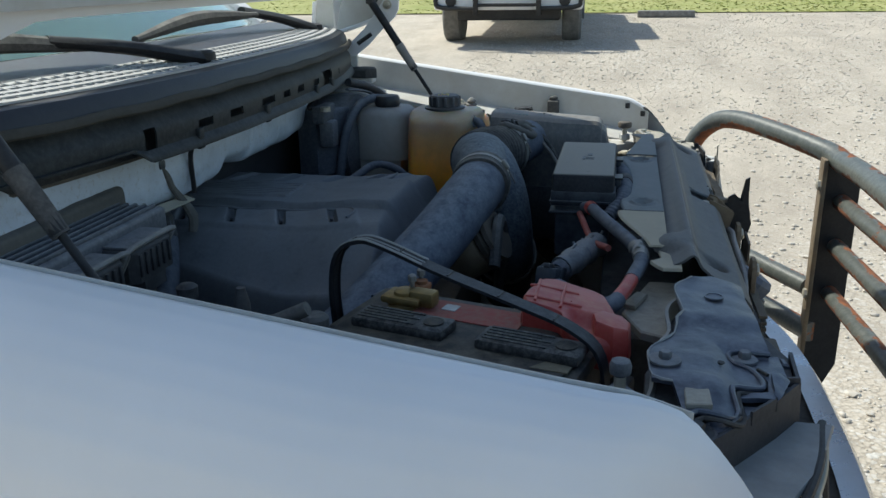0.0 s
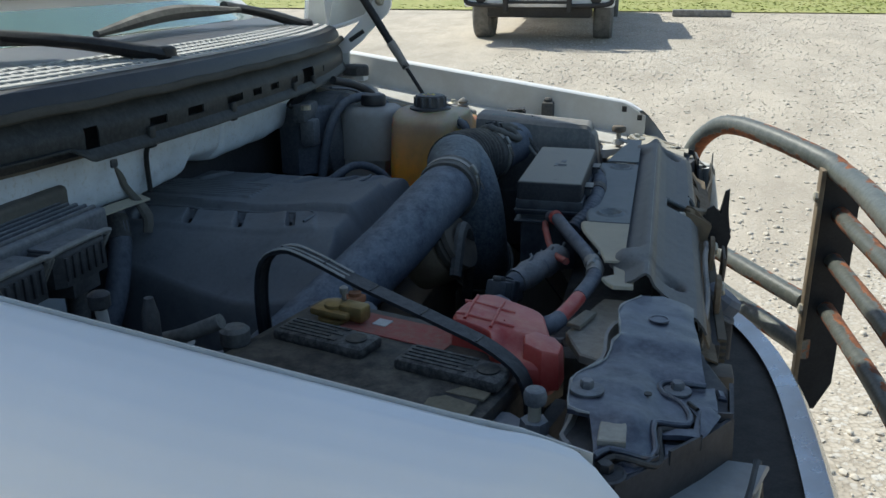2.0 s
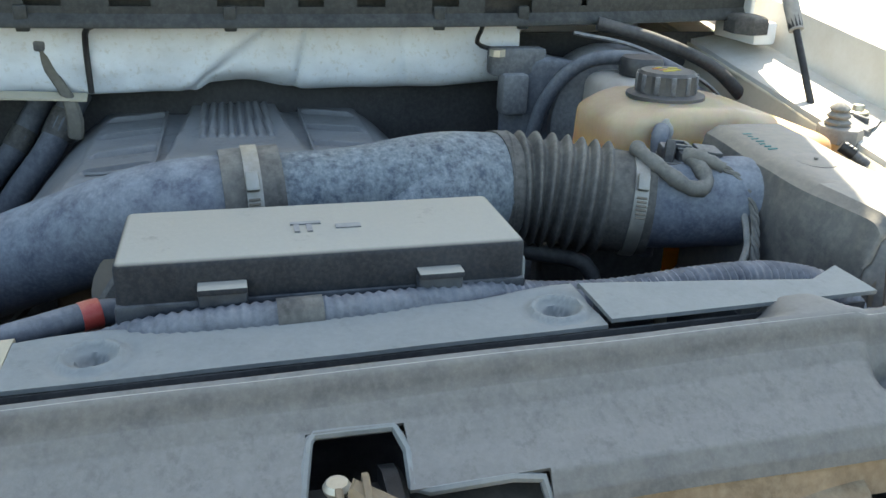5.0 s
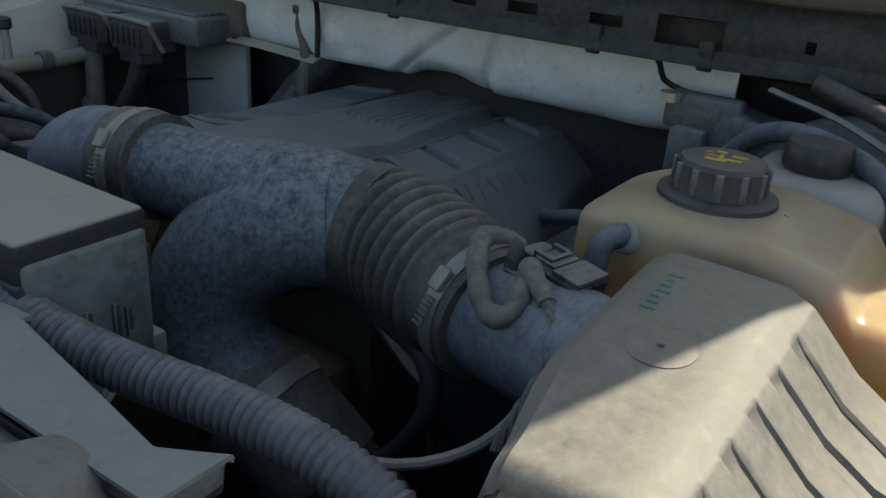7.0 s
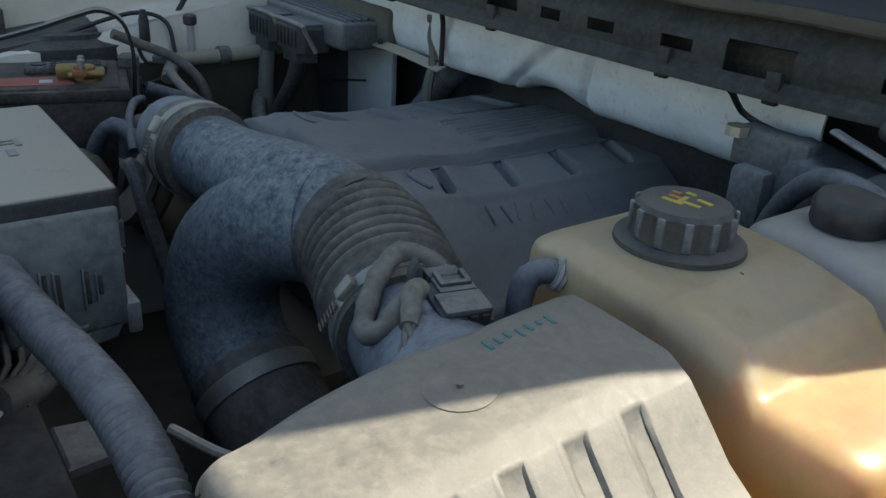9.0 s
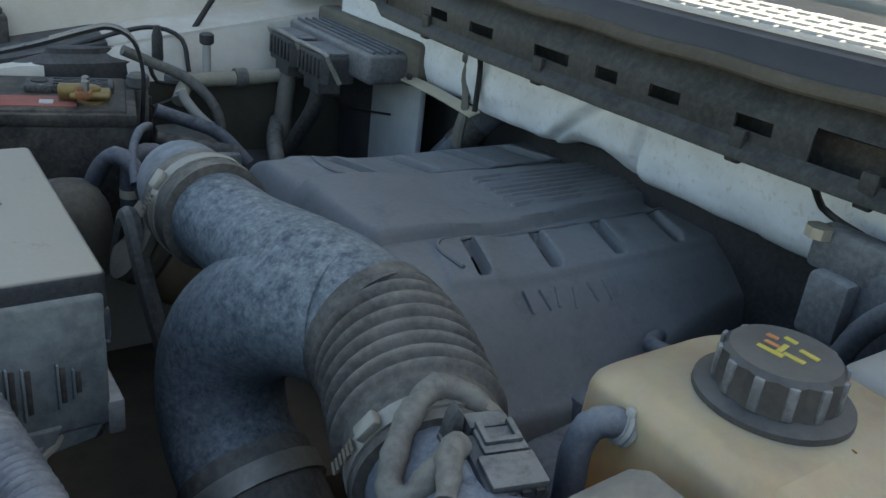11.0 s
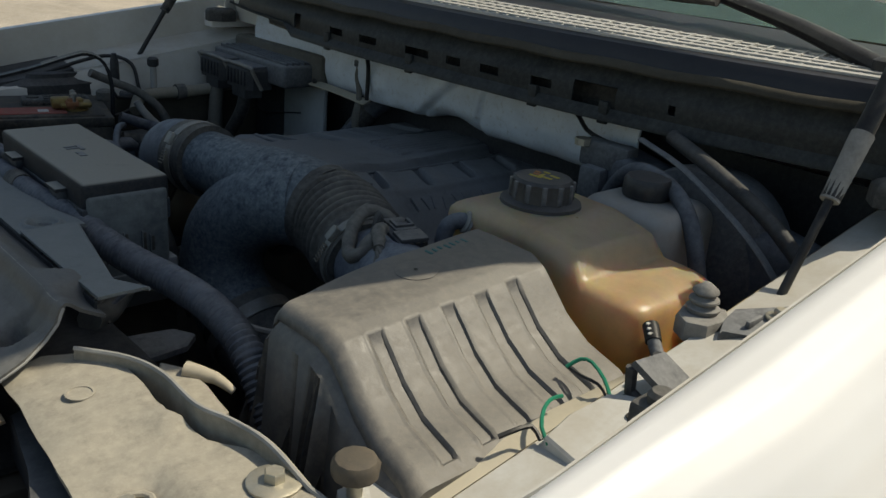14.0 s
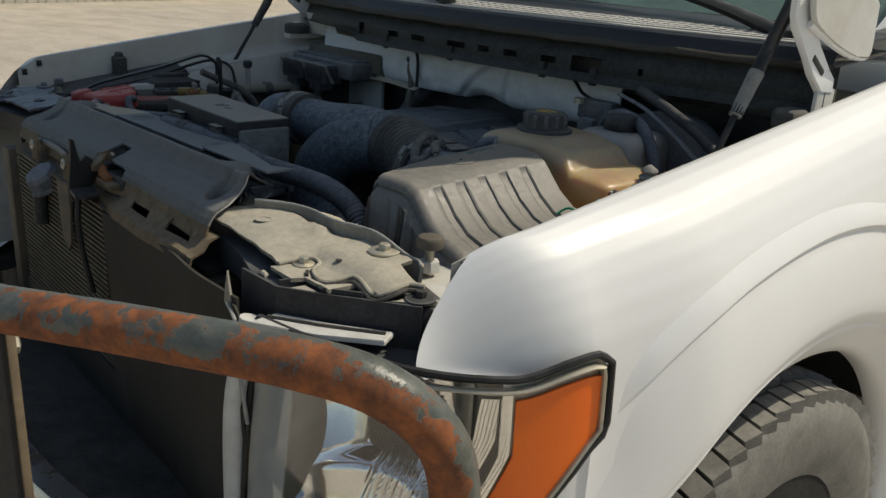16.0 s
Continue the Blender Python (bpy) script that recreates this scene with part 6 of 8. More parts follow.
part("loop", tube([(-0.325, -0.455, 1.115), (-0.305, -0.430, 1.118), (-0.285, -0.395, 1.10), (-0.275, -0.35, 1.07)], 0.006, 10), hose_blue, harness, "thin hose behind the loops")
part("lead", tube([(-0.25, -0.43, 1.02), (-0.22, -0.415, 1.055), (-0.18, -0.405, 1.06), (-0.12, -0.37, 1.085)], 0.007, 8), hose_blue, harness)
part("lead", tube([(-0.100, -0.335, 1.08), (-0.06, -0.37, 1.075), (-0.02, -0.40, 1.08), (0.0, -0.42, 1.09)], 0.006, 8), hose_blue, harness)
canister_mat = dusty("dust_grey_canister", (0.055, 0.052, 0.046), (0.085, 0.08, 0.07), rough=0.65, dust=0.45, dust_col=(0.19, 0.18, 0.155), spots=0.25, big=24)
bowl = single("canister", lathe([(0.055, -0.09), (0.060, -0.03), (0.056, 0.0), (0.044, 0.022), (0.024, 0.034), (0.004, 0.037)], (-0.195, -0.395, 1.030), 28), canister_mat, "brown-grey domed canister between battery and engine", "canister")
single("cast_bracket", join(prism([(-0.02, -0.470), (-0.055, -0.460), (-0.075, -0.420), (-0.06, -0.385), (-0.015, -0.390), (0.0, -0.43)], 1.02, 1.085, 0.008, 3), lathe([(0.030, 0), (0.032, 0.012), (0.026, 0.016)], (-0.045, -0.43, 1.083), 20)), dark_metal, "dusty cast bracket below the battery cable", "bracket")

tray = thing("battery_tray", (-0.2, -0.68, 0.92), "black plastic tray and bracket beside the battery", "tray")
part("wall", rbox(-0.03, 0.34, -0.030, -0.012, 0.93, 1.10, 0.004, m=BA), plastic_dark, tray)
part("rear_bracket", prism([(-0.52, -0.72), (-0.40, -0.72), (-0.385, -0.60), (-0.40, -0.50), (-0.48, -0.50)], 0.99, 1.045, 0.006), plastic_dust, tray, "dusty black rear bracket")
part("hold_down", rbox(0.315, 0.335, 0.0, 0.20, 0.95, 1.07, 0.004, m=BA), plastic_dark, tray)
part("front_metal", prism([(0.040, -0.530), (0.002, -0.512), (-0.020, -0.455), (-0.010, -0.420), (0.016, -0.335), (0.055, -0.335)], 1.108, 1.119, 0.002, 1, m=Matrix.Translation((0.022, 0, 0))), tan_panel, tray, "pale dusty metal shelf")
part("slotted_tab", prism([(-0.020, -0.445), (-0.004, -0.452), (0.012, -0.405), (-0.002, -0.398)], 1.122, 1.127, 0.001, 1, m=Matrix.Translation((0.022, 0, 0))), zinc, tray)

# ---- fuse box ----
fuse = thing("fuse_box", (-0.067, 0.027, 1.08), "black fuse box with dust-caked tan lid and two clips", "fuse box")
part("base", rbox(-0.112, -0.022, -0.099, 0.164, 1.07, 1.163, 0.006), fuse_side, fuse, "black lower tray")
lid = part("lid", rbox(-0.118, -0.016, -0.107, 0.172, 1.174, 1.2150, 0.0055, 3), lid_mat, fuse, "dust-caked lid")
part("lid_skirt", rbox(-0.119, -0.0135, -0.108, 0.173, 1.160, 1.186, 0.003), fuse_side, fuse, "dark lid skirt")
for y in (-0.039, 0.108):
    c = part("clip", rbox(-0.018, -0.006, y - 0.016, y + 0.016, 1.150, 1.196, 0.003), fuse_side, fuse, "black lid clip")
    part("clip_edge", rbox(-0.018, -0.003, y - 0.016, y + 0.016, 1.194, 1.1985, 0.001), lid_mat, c)
for y in (-0.008, 0.038, 0.14, -0.09):
    part("rib", rbox(-0.016, -0.008, y - 0.014, y + 0.014, 1.140, 1.158, 0.002), fuse_side, fuse)
for z in (1.150, 1.168):
    part("ridge", rbox(-0.121, -0.0115, -0.110, 0.160, z - 0.0022, z + 0.0022, 0.0015, 1), fuse_side, fuse, "moulded ridge round the box")
part("embossed_mark", join(rbox(-0.074, -0.069, 0.010, 0.032, 1.2147, 1.2161, 0), rbox(-0.068, -0.054, 0.012, 0.016, 1.2147, 1.2161, 0), rbox(-0.068, -0.054, 0.021, 0.025, 1.2147, 1.2161, 0), rbox(-0.066, -0.058, 0.042, 0.060, 1.2147, 1.2159, 0)), plastic_dust, fuse, "small embossed mark")
part("end_panel", join(rbox(-0.115, -0.019, 0.158, 0.1750, 1.090, 1.200, 0.005, 3), prism([(-0.112, 1.094), (-0.022, 1.094), (-0.030, 1.076), (-0.060, 1.072), (-0.104, 1.080)], 0.158, 0.1735, 0.002, 1, m=Matrix(((1, 0, 0, 0), (0, 0, 1, 0), (0, 1, 0, 0), (0, 0, 0, 1))))), fuse_end, fuse, "dust-smeared blue-grey end of the box")
for x, z0, z1 in ((-0.094, 1.124, 1.142), (-0.084, 1.118, 1.148), (-0.062, 1.114, 1.150), (-0.052, 1.116, 1.152), (-0.042, 1.120, 1.146), (-0.030, 1.126, 1.150)):
    part("end_slot", rbox(x - 0.0020, x + 0.0020, 0.1742, 0.1757, z0, z1, 0.0006), far_dark, fuse)
    part("end_rib", rbox(x + 0.0026, x + 0.0046, 0.1742, 0.1776, z0 - 0.004, z1 + 0.003, 0.0008), fuse_end, fuse)
part("end_hook", prism([(-0.080, 1.100), (-0.036, 1.100), (-0.036, 1.094), (-0.050, 1.080), (-0.072, 1.080)], 0.1742, 0.1785, 0.001, 1, m=Matrix(((1, 0, 0, 0), (0, 0, 1, 0), (0, 1, 0, 0), (0, 0, 0, 1)))), fuse_end, fuse, "moulded hook on the end of the box")
part("end_tab", rbox(-0.125, -0.112, 0.12, 0.175, 1.08, 1.11, 0.003), plastic_dust, fuse)
wrap_wire = dusty("dusty_wire_boot", (0.10, 0.098, 0.09), (0.17, 0.165, 0.15), rough=0.8, dust=0.4, dust_col=(0.27, 0.26, 0.23), spots=0.2, big=50)
wires = thing("fuse_box_wires", (-0.03, 0.17, 1.06), "loose tan and grey wires under the fuse box end", "wiring")
random.seed(3)
for k in range(7):
    y0 = 0.15 + 0.004 * k
    part("wire", tube([(-0.09 + 0.012 * k, 0.155, 1.10), (-0.075 + 0.010 * k, 0.175 + random.uniform(0, 0.01), 1.085), (-0.04 + 0.006 * k, 0.19, 1.07 + random.uniform(-0.01, 0.01)), (-0.02, 0.21, 1.06)], 0.0028, 6), [wrap_wire, hose_blue, seal_mat][k % 3], wires)
part("boot", tube([(-0.06, 0.16, 1.075), (-0.03, 0.185, 1.062), (0.0, 0.21, 1.07)], 0.015, 10), wrap_wire, wires, "wrapped wire boot")

conduit = thing("corrugated_conduit", (0.0, 0.2, 1.12), "dust-grey corrugated wire conduit along the radiator cover", "conduit")
part("taped_cable", tube([(-0.024, -0.130, 1.148), (-0.004, -0.090, 1.168), (0.001, -0.03, 1.175), (0.000, 0.06, 1.176), (-0.012, 0.14, 1.172), (-0.020, 0.18, 1.164)], lambda s_, d_: 0.0125 + 0.0009 * math.sin(2 * math.pi * d_ / 0.0075), 16, 0.002), hose_blue, conduit, "ribbed part of the cable under the fuse box", 60)
part("sleeve", corrugated([(-0.016, 0.15, 1.168), (-0.024, 0.20, 1.158), (-0.034, 0.26, 1.152), (-0.045, 0.34, 1.152), (-0.050, 0.41, 1.148), (-0.050, 0.47, 1.128), (-0.046, 0.53, 1.07)], 0.0158, 0.0066, 0.0013, 18), hose_blue, conduit, "", 60)
part("tape", tube([(0.0010, -0.005, 1.1755), (0.0008, 0.025, 1.176)], 0.0145, 14, straight=True), rubber, conduit, "tape wrap")

# ---- intake ----
intake = thing("intake_pipe", (-0.24, 0.1, 1.0), "dusty blue-black moulded intake duct with a Y branch", "pipe")
part("long_pipe", tube([(-0.250, -0.02, 1.172), (-0.260, -0.10, 1.162), (-0.293, -0.20, 1.122), (-0.342, -0.30, 1.073), (-0.395, -0.40, 1.022), (-0.45, -0.50, 0.972), (-0.52, -0.58, 0.92)], 0.047, 28, 0.014), pipe_mat, intake, "", 60)
part("y_body", tube([(-0.250, -0.025, 1.172), (-0.257, 0.05, 1.173), (-0.270, 0.12, 1.171), (-0.286, 0.19, 1.165), (-0.297, 0.245, 1.159)], lambda s, d: 0.044 + 0.014 * smooth(0.3, 0.8, s), 28, 0.01), pipe_caked, intake, "", 60)
part("down_elbow", tube([(-0.288, 0.215, 1.164), (-0.262, 0.160, 1.152), (-0.237, 0.112, 1.112), (-0.226, 0.098, 1.060), (-0.225, 0.115, 1.014), (-0.228, 0.158, 0.984), (-0.232, 0.195, 0.965)], 0.057, 28, 0.012), pipe_caked, intake, "broad elbow turning down", 60)
part("coupling_band", tube([(-0.2290, 0.164, 0.9830), (-0.2305, 0.180, 0.9735)], 0.0635, 30, straight=True), steel, intake, "dull clamp band on the coupling")
part("elbow_coupling", tube([(-0.228, 0.150, 0.990), (-0.232, 0.198, 0.962), (-0.238, 0.238, 0.93)], 0.0605, 28), rubber, intake, "black rubber coupling", 60)
part("lower_duct", tube([(-0.232, 0.195, 0.963), (-0.240, 0.27, 0.91), (-0.245, 0.33, 0.84)], 0.053, 24), plastic_dark, intake, "black lower duct", 60)


def clamp(parent, p, d, r, screw):
    p, d = Vector(p), Vector(d).normalized()
    c = part("hose_clamp", tube([p - d * 0.007, p + d * 0.007], r, 32, straight=True), steel, parent, "worm-drive hose clamp")
    s = Vector(screw).normalized()
    side = d.cross(s).normalized()
    m = Matrix.Translation(p + s * (r + 0.003)) @ Matrix((side, d, s)).transposed().to_4x4()
    part("screw_housing", rbox(-0.012, 0.006, -0.006, 0.006, -0.004, 0.003, 0.002, m=m), steel, c, "worn clamp screw housing")
    for k in range(6):
        part("thread_slot", rbox(0.012 + k * 0.004, 0.014 + k * 0.004, -0.005, 0.005, -0.003 - k * 0.0006, -0.0015 - k * 0.0006, 0, m=m), dark_metal, c)


part("collar", tube([(-0.250, -0.038, 1.1705), (-0.253, 0.015, 1.173)], lambda s, d: 0.052, 30, straight=True), rubber, intake, "grey rubber collar")
clamp(intake, (-0.2515, -0.012, 1.172), (-0.05, 1, 0.03), 0.0535, (0.8, 0, 0.55))
part("bellows", sweep(bmesh.new(), spline([(-0.297, 0.242, 1.159), (-0.290, 0.285, 1.158), (-0.273, 0.340, 1.152), (-0.260, 0.378, 1.148), (-0.254, 0.394, 1.147)], 0.0016), lambda s, d: (0.0565 + 0.0045 * math.sin(2 * math.pi * d / 0.0145 - 1.2)) if d < 0.112 else 0.0535, 36), rubber, intake, "ribbed black rubber bellows", 70)
part("bellows_cuff", tube([(-0.2955, 0.230, 1.1605), (-0.2975, 0.246, 1.1588)], 0.060, 32, straight=True), rubber, intake)
clamp(intake, (-0.2605, 0.377, 1.148), (0.32, 1, -0.09), 0.056, (0.80, -0.2, 0.60))

# ---- air box ----
air = thing("air_filter_box", (-0.17, 0.60, 0.95), "mud-stained dark plastic air filter box with ribbed sloping lid", "air box")


def air_pt(u, v):
    """u runs back along the box, v from the inner lower edge over the ridge down the ribbed slope to the fender."""
    x = -0.055 - 0.255 * u
    P = [(0.475, 1.02), (0.478, 1.15), (0.488, 1.188), (0.50, 1.195), (0.545, 1.1955), (0.577, 1.1955), (0.594, 1.189), (0.629, 1.157), (0.660, 1.141), (0.700, 1.133), (0.716, 1.125), (0.722, 0.99)]
    i = min(len(P) - 2, int(v))
    t = v - i
    y = P[i][0] * (1 - t) + P[i + 1][0] * t
    z = P[i][1] * (1 - t) + P[i + 1][1] * t
    rise = 0.018 * u * smooth(11, 4, v)
    z += rise if z > 1.05 else 0
    # five channels pressed into the slope, each with a squared head and a steep outer wall
    if 5.7 < v < 9.7:
        for k in range(5):
            du = u - (0.160 + 0.1625 * k)
            if abs(du) < 0.05:
                run = smooth(5.92, 6.08, v) * smooth(9.5, 9.25, v)
                z -= 0.0046 * smooth(-0.040, -0.022, du) * smooth(0.038, 0.030, du) * run
                z += 0.0007 * smooth(-0.048, -0.040, du) * smooth(-0.032, -0.040, du) * run
    # the inner edge draws back where the neck leaves
    if v < 5:
        y += 0.022 * math.exp(-((u - 0.0) / 0.25) ** 2) * smooth(5, 2, v)
    if u < 0.048 and 1 < v < 11:
        z -= 0.012 * (1 - math.sqrt(max(0.0, 1 - (1 - u / 0.048) ** 2)))
    z += 0.0014 * noise.noise((x * 17, y * 17, 2.0)) if 1 < v < 10 else 0
    return (x + 0.012 * smooth(6, 10, v) * (1 - u), y, z)


us_a = [0.0, 0.0008, 0.002, 0.004] + span(0.006, 0.996, 236) + [1.0]
vs_a = [0, 0.6, 1, 1.5, 2, 2.5, 3, 3.5, 4, 4.5, 5, 5.3, 5.55, 5.7, 5.85, 5.93, 5.97, 6.02, 6.2, 6.5, 7, 7.5, 8, 8.5, 9, 9.25, 9.38, 9.5, 9.7, 10, 10.5, 11]
part("lid", sheet(air_pt, us_a, vs_a, 0.003), airbox_mat, air, "ribbed mud-stained lid", 32)
front_ring = [air_pt(0.0, v) for v in vs_a]
bm = bmesh.new()
top_r = [bm.verts.new(p) for p in front_ring]
mid_r = [bm.verts.new((p[0] + 0.012, p[1] + (0.0), p[2] - 0.012 if p[2] > 1.03 else p[2])) for p in front_ring]
low_r = [bm.verts.new((p[0] + 0.030 + 0.01 * math.sin(i * 1.9), p[1], min(p[2] - 0.03, 1.02 - 0.02 * (i % 2)))) for i, p in enumerate(front_ring)]
for A, B in ((top_r, mid_r), (mid_r, low_r)):
    for k in range(len(A) - 1):
        bm.faces.new((A[k], A[k + 1], B[k + 1], B[k]))
part("front_wall", bm, airbox_mat, air, "", 50)
back_ring = [air_pt(1.0, v) for v in vs_a]
bm = bmesh.new()
bm.faces.new([bm.verts.new(p) for p in back_ring])
part("back_wall", bm, airbox_mat, air)
for k in range(14):
    y = 0.49 + k * 0.0165
    top_z = 1.13 if y < 0.57 else 1.13 - (y - 0.57) * 0.5
    part("fin", prism([(-0.052, 0.95), (-0.012, 0.95), (-0.030, top_z - 0.05), (-0.052, top_z)], y - 0.0012, y + 0.0012, 0.0, m=Matrix(((1, 0, 0, 0), (0, 0, 1, 0), (0, 1, 0, 0), (0, 0, 0, 1)))), airbox_mat, air)
part("lower_box", rbox(-0.315, -0.045, 0.47, 0.715, 0.92, 1.05, 0.006), plastic_dark, air, "black lower box")
part("disc_mark", lathe([(0.021, 0), (0.021, 0.001), (0.018, 0.0016), (0.002, 0.0016), (0.002, 0.004)], (0, 0, 0), 28, Matrix.Translation((-0.190, 0.538, 1.2072)) @ Matrix.Rotation(math.atan(0.0706), 4, "Y")), airbox_mat, air, "round moulded mark")
for k in range(7):
    part("marker_stroke", rbox(-0.2265 - k * 0.008, -0.2290 - k * 0.008, 0.509 + 0.001 * (k % 2), 0.519 - 0.002 * (k % 3), 1.2095 + 0.00056 * k, 1.2112 + 0.00056 * k, 0), teal_ink, air, "faint teal marker stroke")
neck = part("neck", tube([(-0.261, 0.375, 1.148), (-0.248, 0.42, 1.149), (-0.230, 0.475, 1.155), (-0.21, 0.52, 1.155)], lambda s, d: 0.047 + 0.001 * smooth(0.6, 1, s), 28), pipe_mat, air, "air meter tube", 60)
part("paper_label", rbox(-0.0440, -0.0425, 0.500, 0.530, 1.118, 1.134, 0), white_label, air, "small white triangular label")

maf = thing("airflow_sensor", (-0.235, 0.445, 1.20), "black airflow sensor plug with taped wires on the intake neck", "sensor")
wrap_mat = dusty("dusty_wire_tape", (0.07, 0.07, 0.07), (0.13, 0.127, 0.12), rough=0.8, dust=0.5, dust_col=(0.24, 0.235, 0.215), spots=0.25, big=60, fine=200)
dust_top = dusty("dust_topped_plug", (0.03, 0.033, 0.04), (0.07, 0.072, 0.075), rough=0.6, dust=0.6, dust_col=(0.25, 0.25, 0.24), spots=0.15, face_up=0.2, even=0.2, big=40)
SM = Matrix.Translation((-0.256, 0.440, 1.204)) @ Matrix.Rotation(radians(-14.5), 4, "Z") @ Matrix.Rotation(radians(-5), 4, "X")
part("body", join(rbox(-0.024, 0.024, -0.034, 0.022, -0.020, -0.010, 0.003, m=SM), rbox(-0.016, 0.010, -0.034, -0.020, -0.012, 0.002, 0.003, m=SM)), dust_top, maf, "dusty sensor flange")
plug = part("plug", join(rbox(-0.019, 0.017, -0.018, 0.027, -0.026, 0.0, 0.003, m=SM), rbox(-0.021, 0.020, 0.012, 0.033, -0.038, -0.014, 0.003, m=SM)), fuse_side, maf, "black ribbed plug")
part("plug_top", join(rbox(-0.0185, 0.0145, 0.003, 0.0275, -0.001, 0.0036, 0.0015, m=SM), rbox(-0.018, 0.009, -0.019, 0.001, -0.001, 0.0026, 0.0015, m=SM)), dust_top, plug, "dusty top plate")
part("latch_bridge", join(rbox(-0.014, 0.004, -0.008, -0.004, 0.002, 0.0055, 0.001, m=SM), rbox(-0.016, -0.012, -0.022, -0.004, 0.001, 0.0055, 0.001, m=SM), rbox(0.003, 0.007, -0.022, -0.004, 0.001, 0.0055, 0.001, m=SM)), dust_top, plug, "latch bridge on the plug")
part("ledge", rbox(-0.022, 0.021, 0.012, 0.0345, -0.0185, -0.0155, 0.001, m=SM), dust_top, plug, "pale dusty ledge across the plug")
for k in range(4):
    part("slot", rbox(-0.016 + k * 0.0082, -0.011 + k * 0.0082, 0.0262, 0.0286, -0.0052, -0.0015, 0.0, m=SM), far_dark, plug, "dark slot in the plug's face")
for k in range(2):
    part("lower_face", rbox(-0.019 + k * 0.020, -0.002 + k * 0.020, 0.0325, 0.0350, -0.036, -0.021, 0.001, m=SM), plastic_dark, plug)
    part("side_key", rbox(-0.0215, -0.0180, -0.006 + k * 0.008, -0.001 + k * 0.008, -0.008, -0.002, 0.001, m=SM), far_dark, plug)
part("upright_ear", prism([(0.010, -0.012), (0.022, -0.012), (0.020, 0.004), (0.016, 0.012), (0.012, 0.006)], -0.034, -0.024, 0.002, 1, m=SM @ Matrix(((1, 0, 0, 0), (0, 0, 1, 0), (0, 1, 0, 0), (0, 0, 0, 1)))), dust_top, maf, "upright plastic ear")
part("cheek", rbox(0.014, 0.027, -0.014, 0.022, -0.026, -0.003, 0.006, 3, m=SM), pipe_mat, maf, "rounded side of the sensor")
part("tape_wrap", tube([(-0.280, 0.392, 1.196), (-0.268, 0.382, 1.206), (-0.252, 0.376, 1.207), (-0.228, 0.388, 1.196), (-0.208, 0.408, 1.182), (-0.202, 0.422, 1.180), (-0.209, 0.431, 1.186), (-0.222, 0.429, 1.196), (-0.236, 0.426, 1.203)], lambda s_, d_: 0.0078 + 0.0007 * math.sin(d_ * 240) + 0.0005 * math.sin(d_ * 610 + 1), 14, 0.004), wrap_mat, maf, "crumpled tan-grey taped wires", 70)
part("tape_end", tube([(-0.240, 0.424, 1.203), (-0.230, 0.430, 1.205), (-0.222, 0.442, 1.201), (-0.214, 0.452, 1.196)], lambda s_, d_: 0.0088 - 0.003 * s_ + 0.0007 * math.sin(d_ * 500), 12, 0.004), wrap_mat, maf, "loose end of the wire tape", 70)
part("wire", tube([(-0.207, 0.462, 1.188), (-0.190, 0.465, 1.160), (-0.166, 0.460, 1.134), (-0.145, 0.440, 1.112), (-0.108, 0.415, 1.112), (-0.085, 0.365, 1.112)], 0.0038, 8), shield_mat, maf, "thin grey sensor wire")
strand_path = spline([(-0.216, 0.450, 1.198), (-0.208, 0.460, 1.192), (-0.198, 0.468, 1.183), (-0.188, 0.470, 1.172), (-0.178, 0.470, 1.160), (-0.166, 0.466, 1.146), (-0.150, 0.46, 1.12)], 0.003)
for k in range(3):
    turn = [p + Vector((0.0024 * math.cos(i * 0.55 + k * 2.09), 0.0024 * math.sin(i * 0.55 + k * 2.09), 0.001 * math.sin(i * 1.3 + k))) for i, p in enumerate(strand_path)]
    part("twisted_wire", tube(turn, 0.0024, 6, straight=True), wrap_mat, maf, "dusty twisted sensor wire")

# Invented panel that blocks the sunlit tank from showing under the bellows.
single("added_dark_panel", join(rbox(-0.328, -0.320, 0.300, 0.460, 0.84, 1.082, 0.003), rbox(-0.332, -0.316, 0.298, 0.306, 0.84, 1.086, 0.003)), plastic_dark, "dark panel added between intake and coolant tank to hide the lit tank", "shield")

# ---- engine cover ----
eng = thing("engine_cover", (-0.62, -0.02, 1.05), "dusty charcoal plastic engine cover with slots and ribs", "engine cover")


SLOTS = (-0.487, -0.580, -0.672, -0.765)


def cover_half(x):
    return 0.265 + 0.055 * smooth(-0.82, -0.48, x)


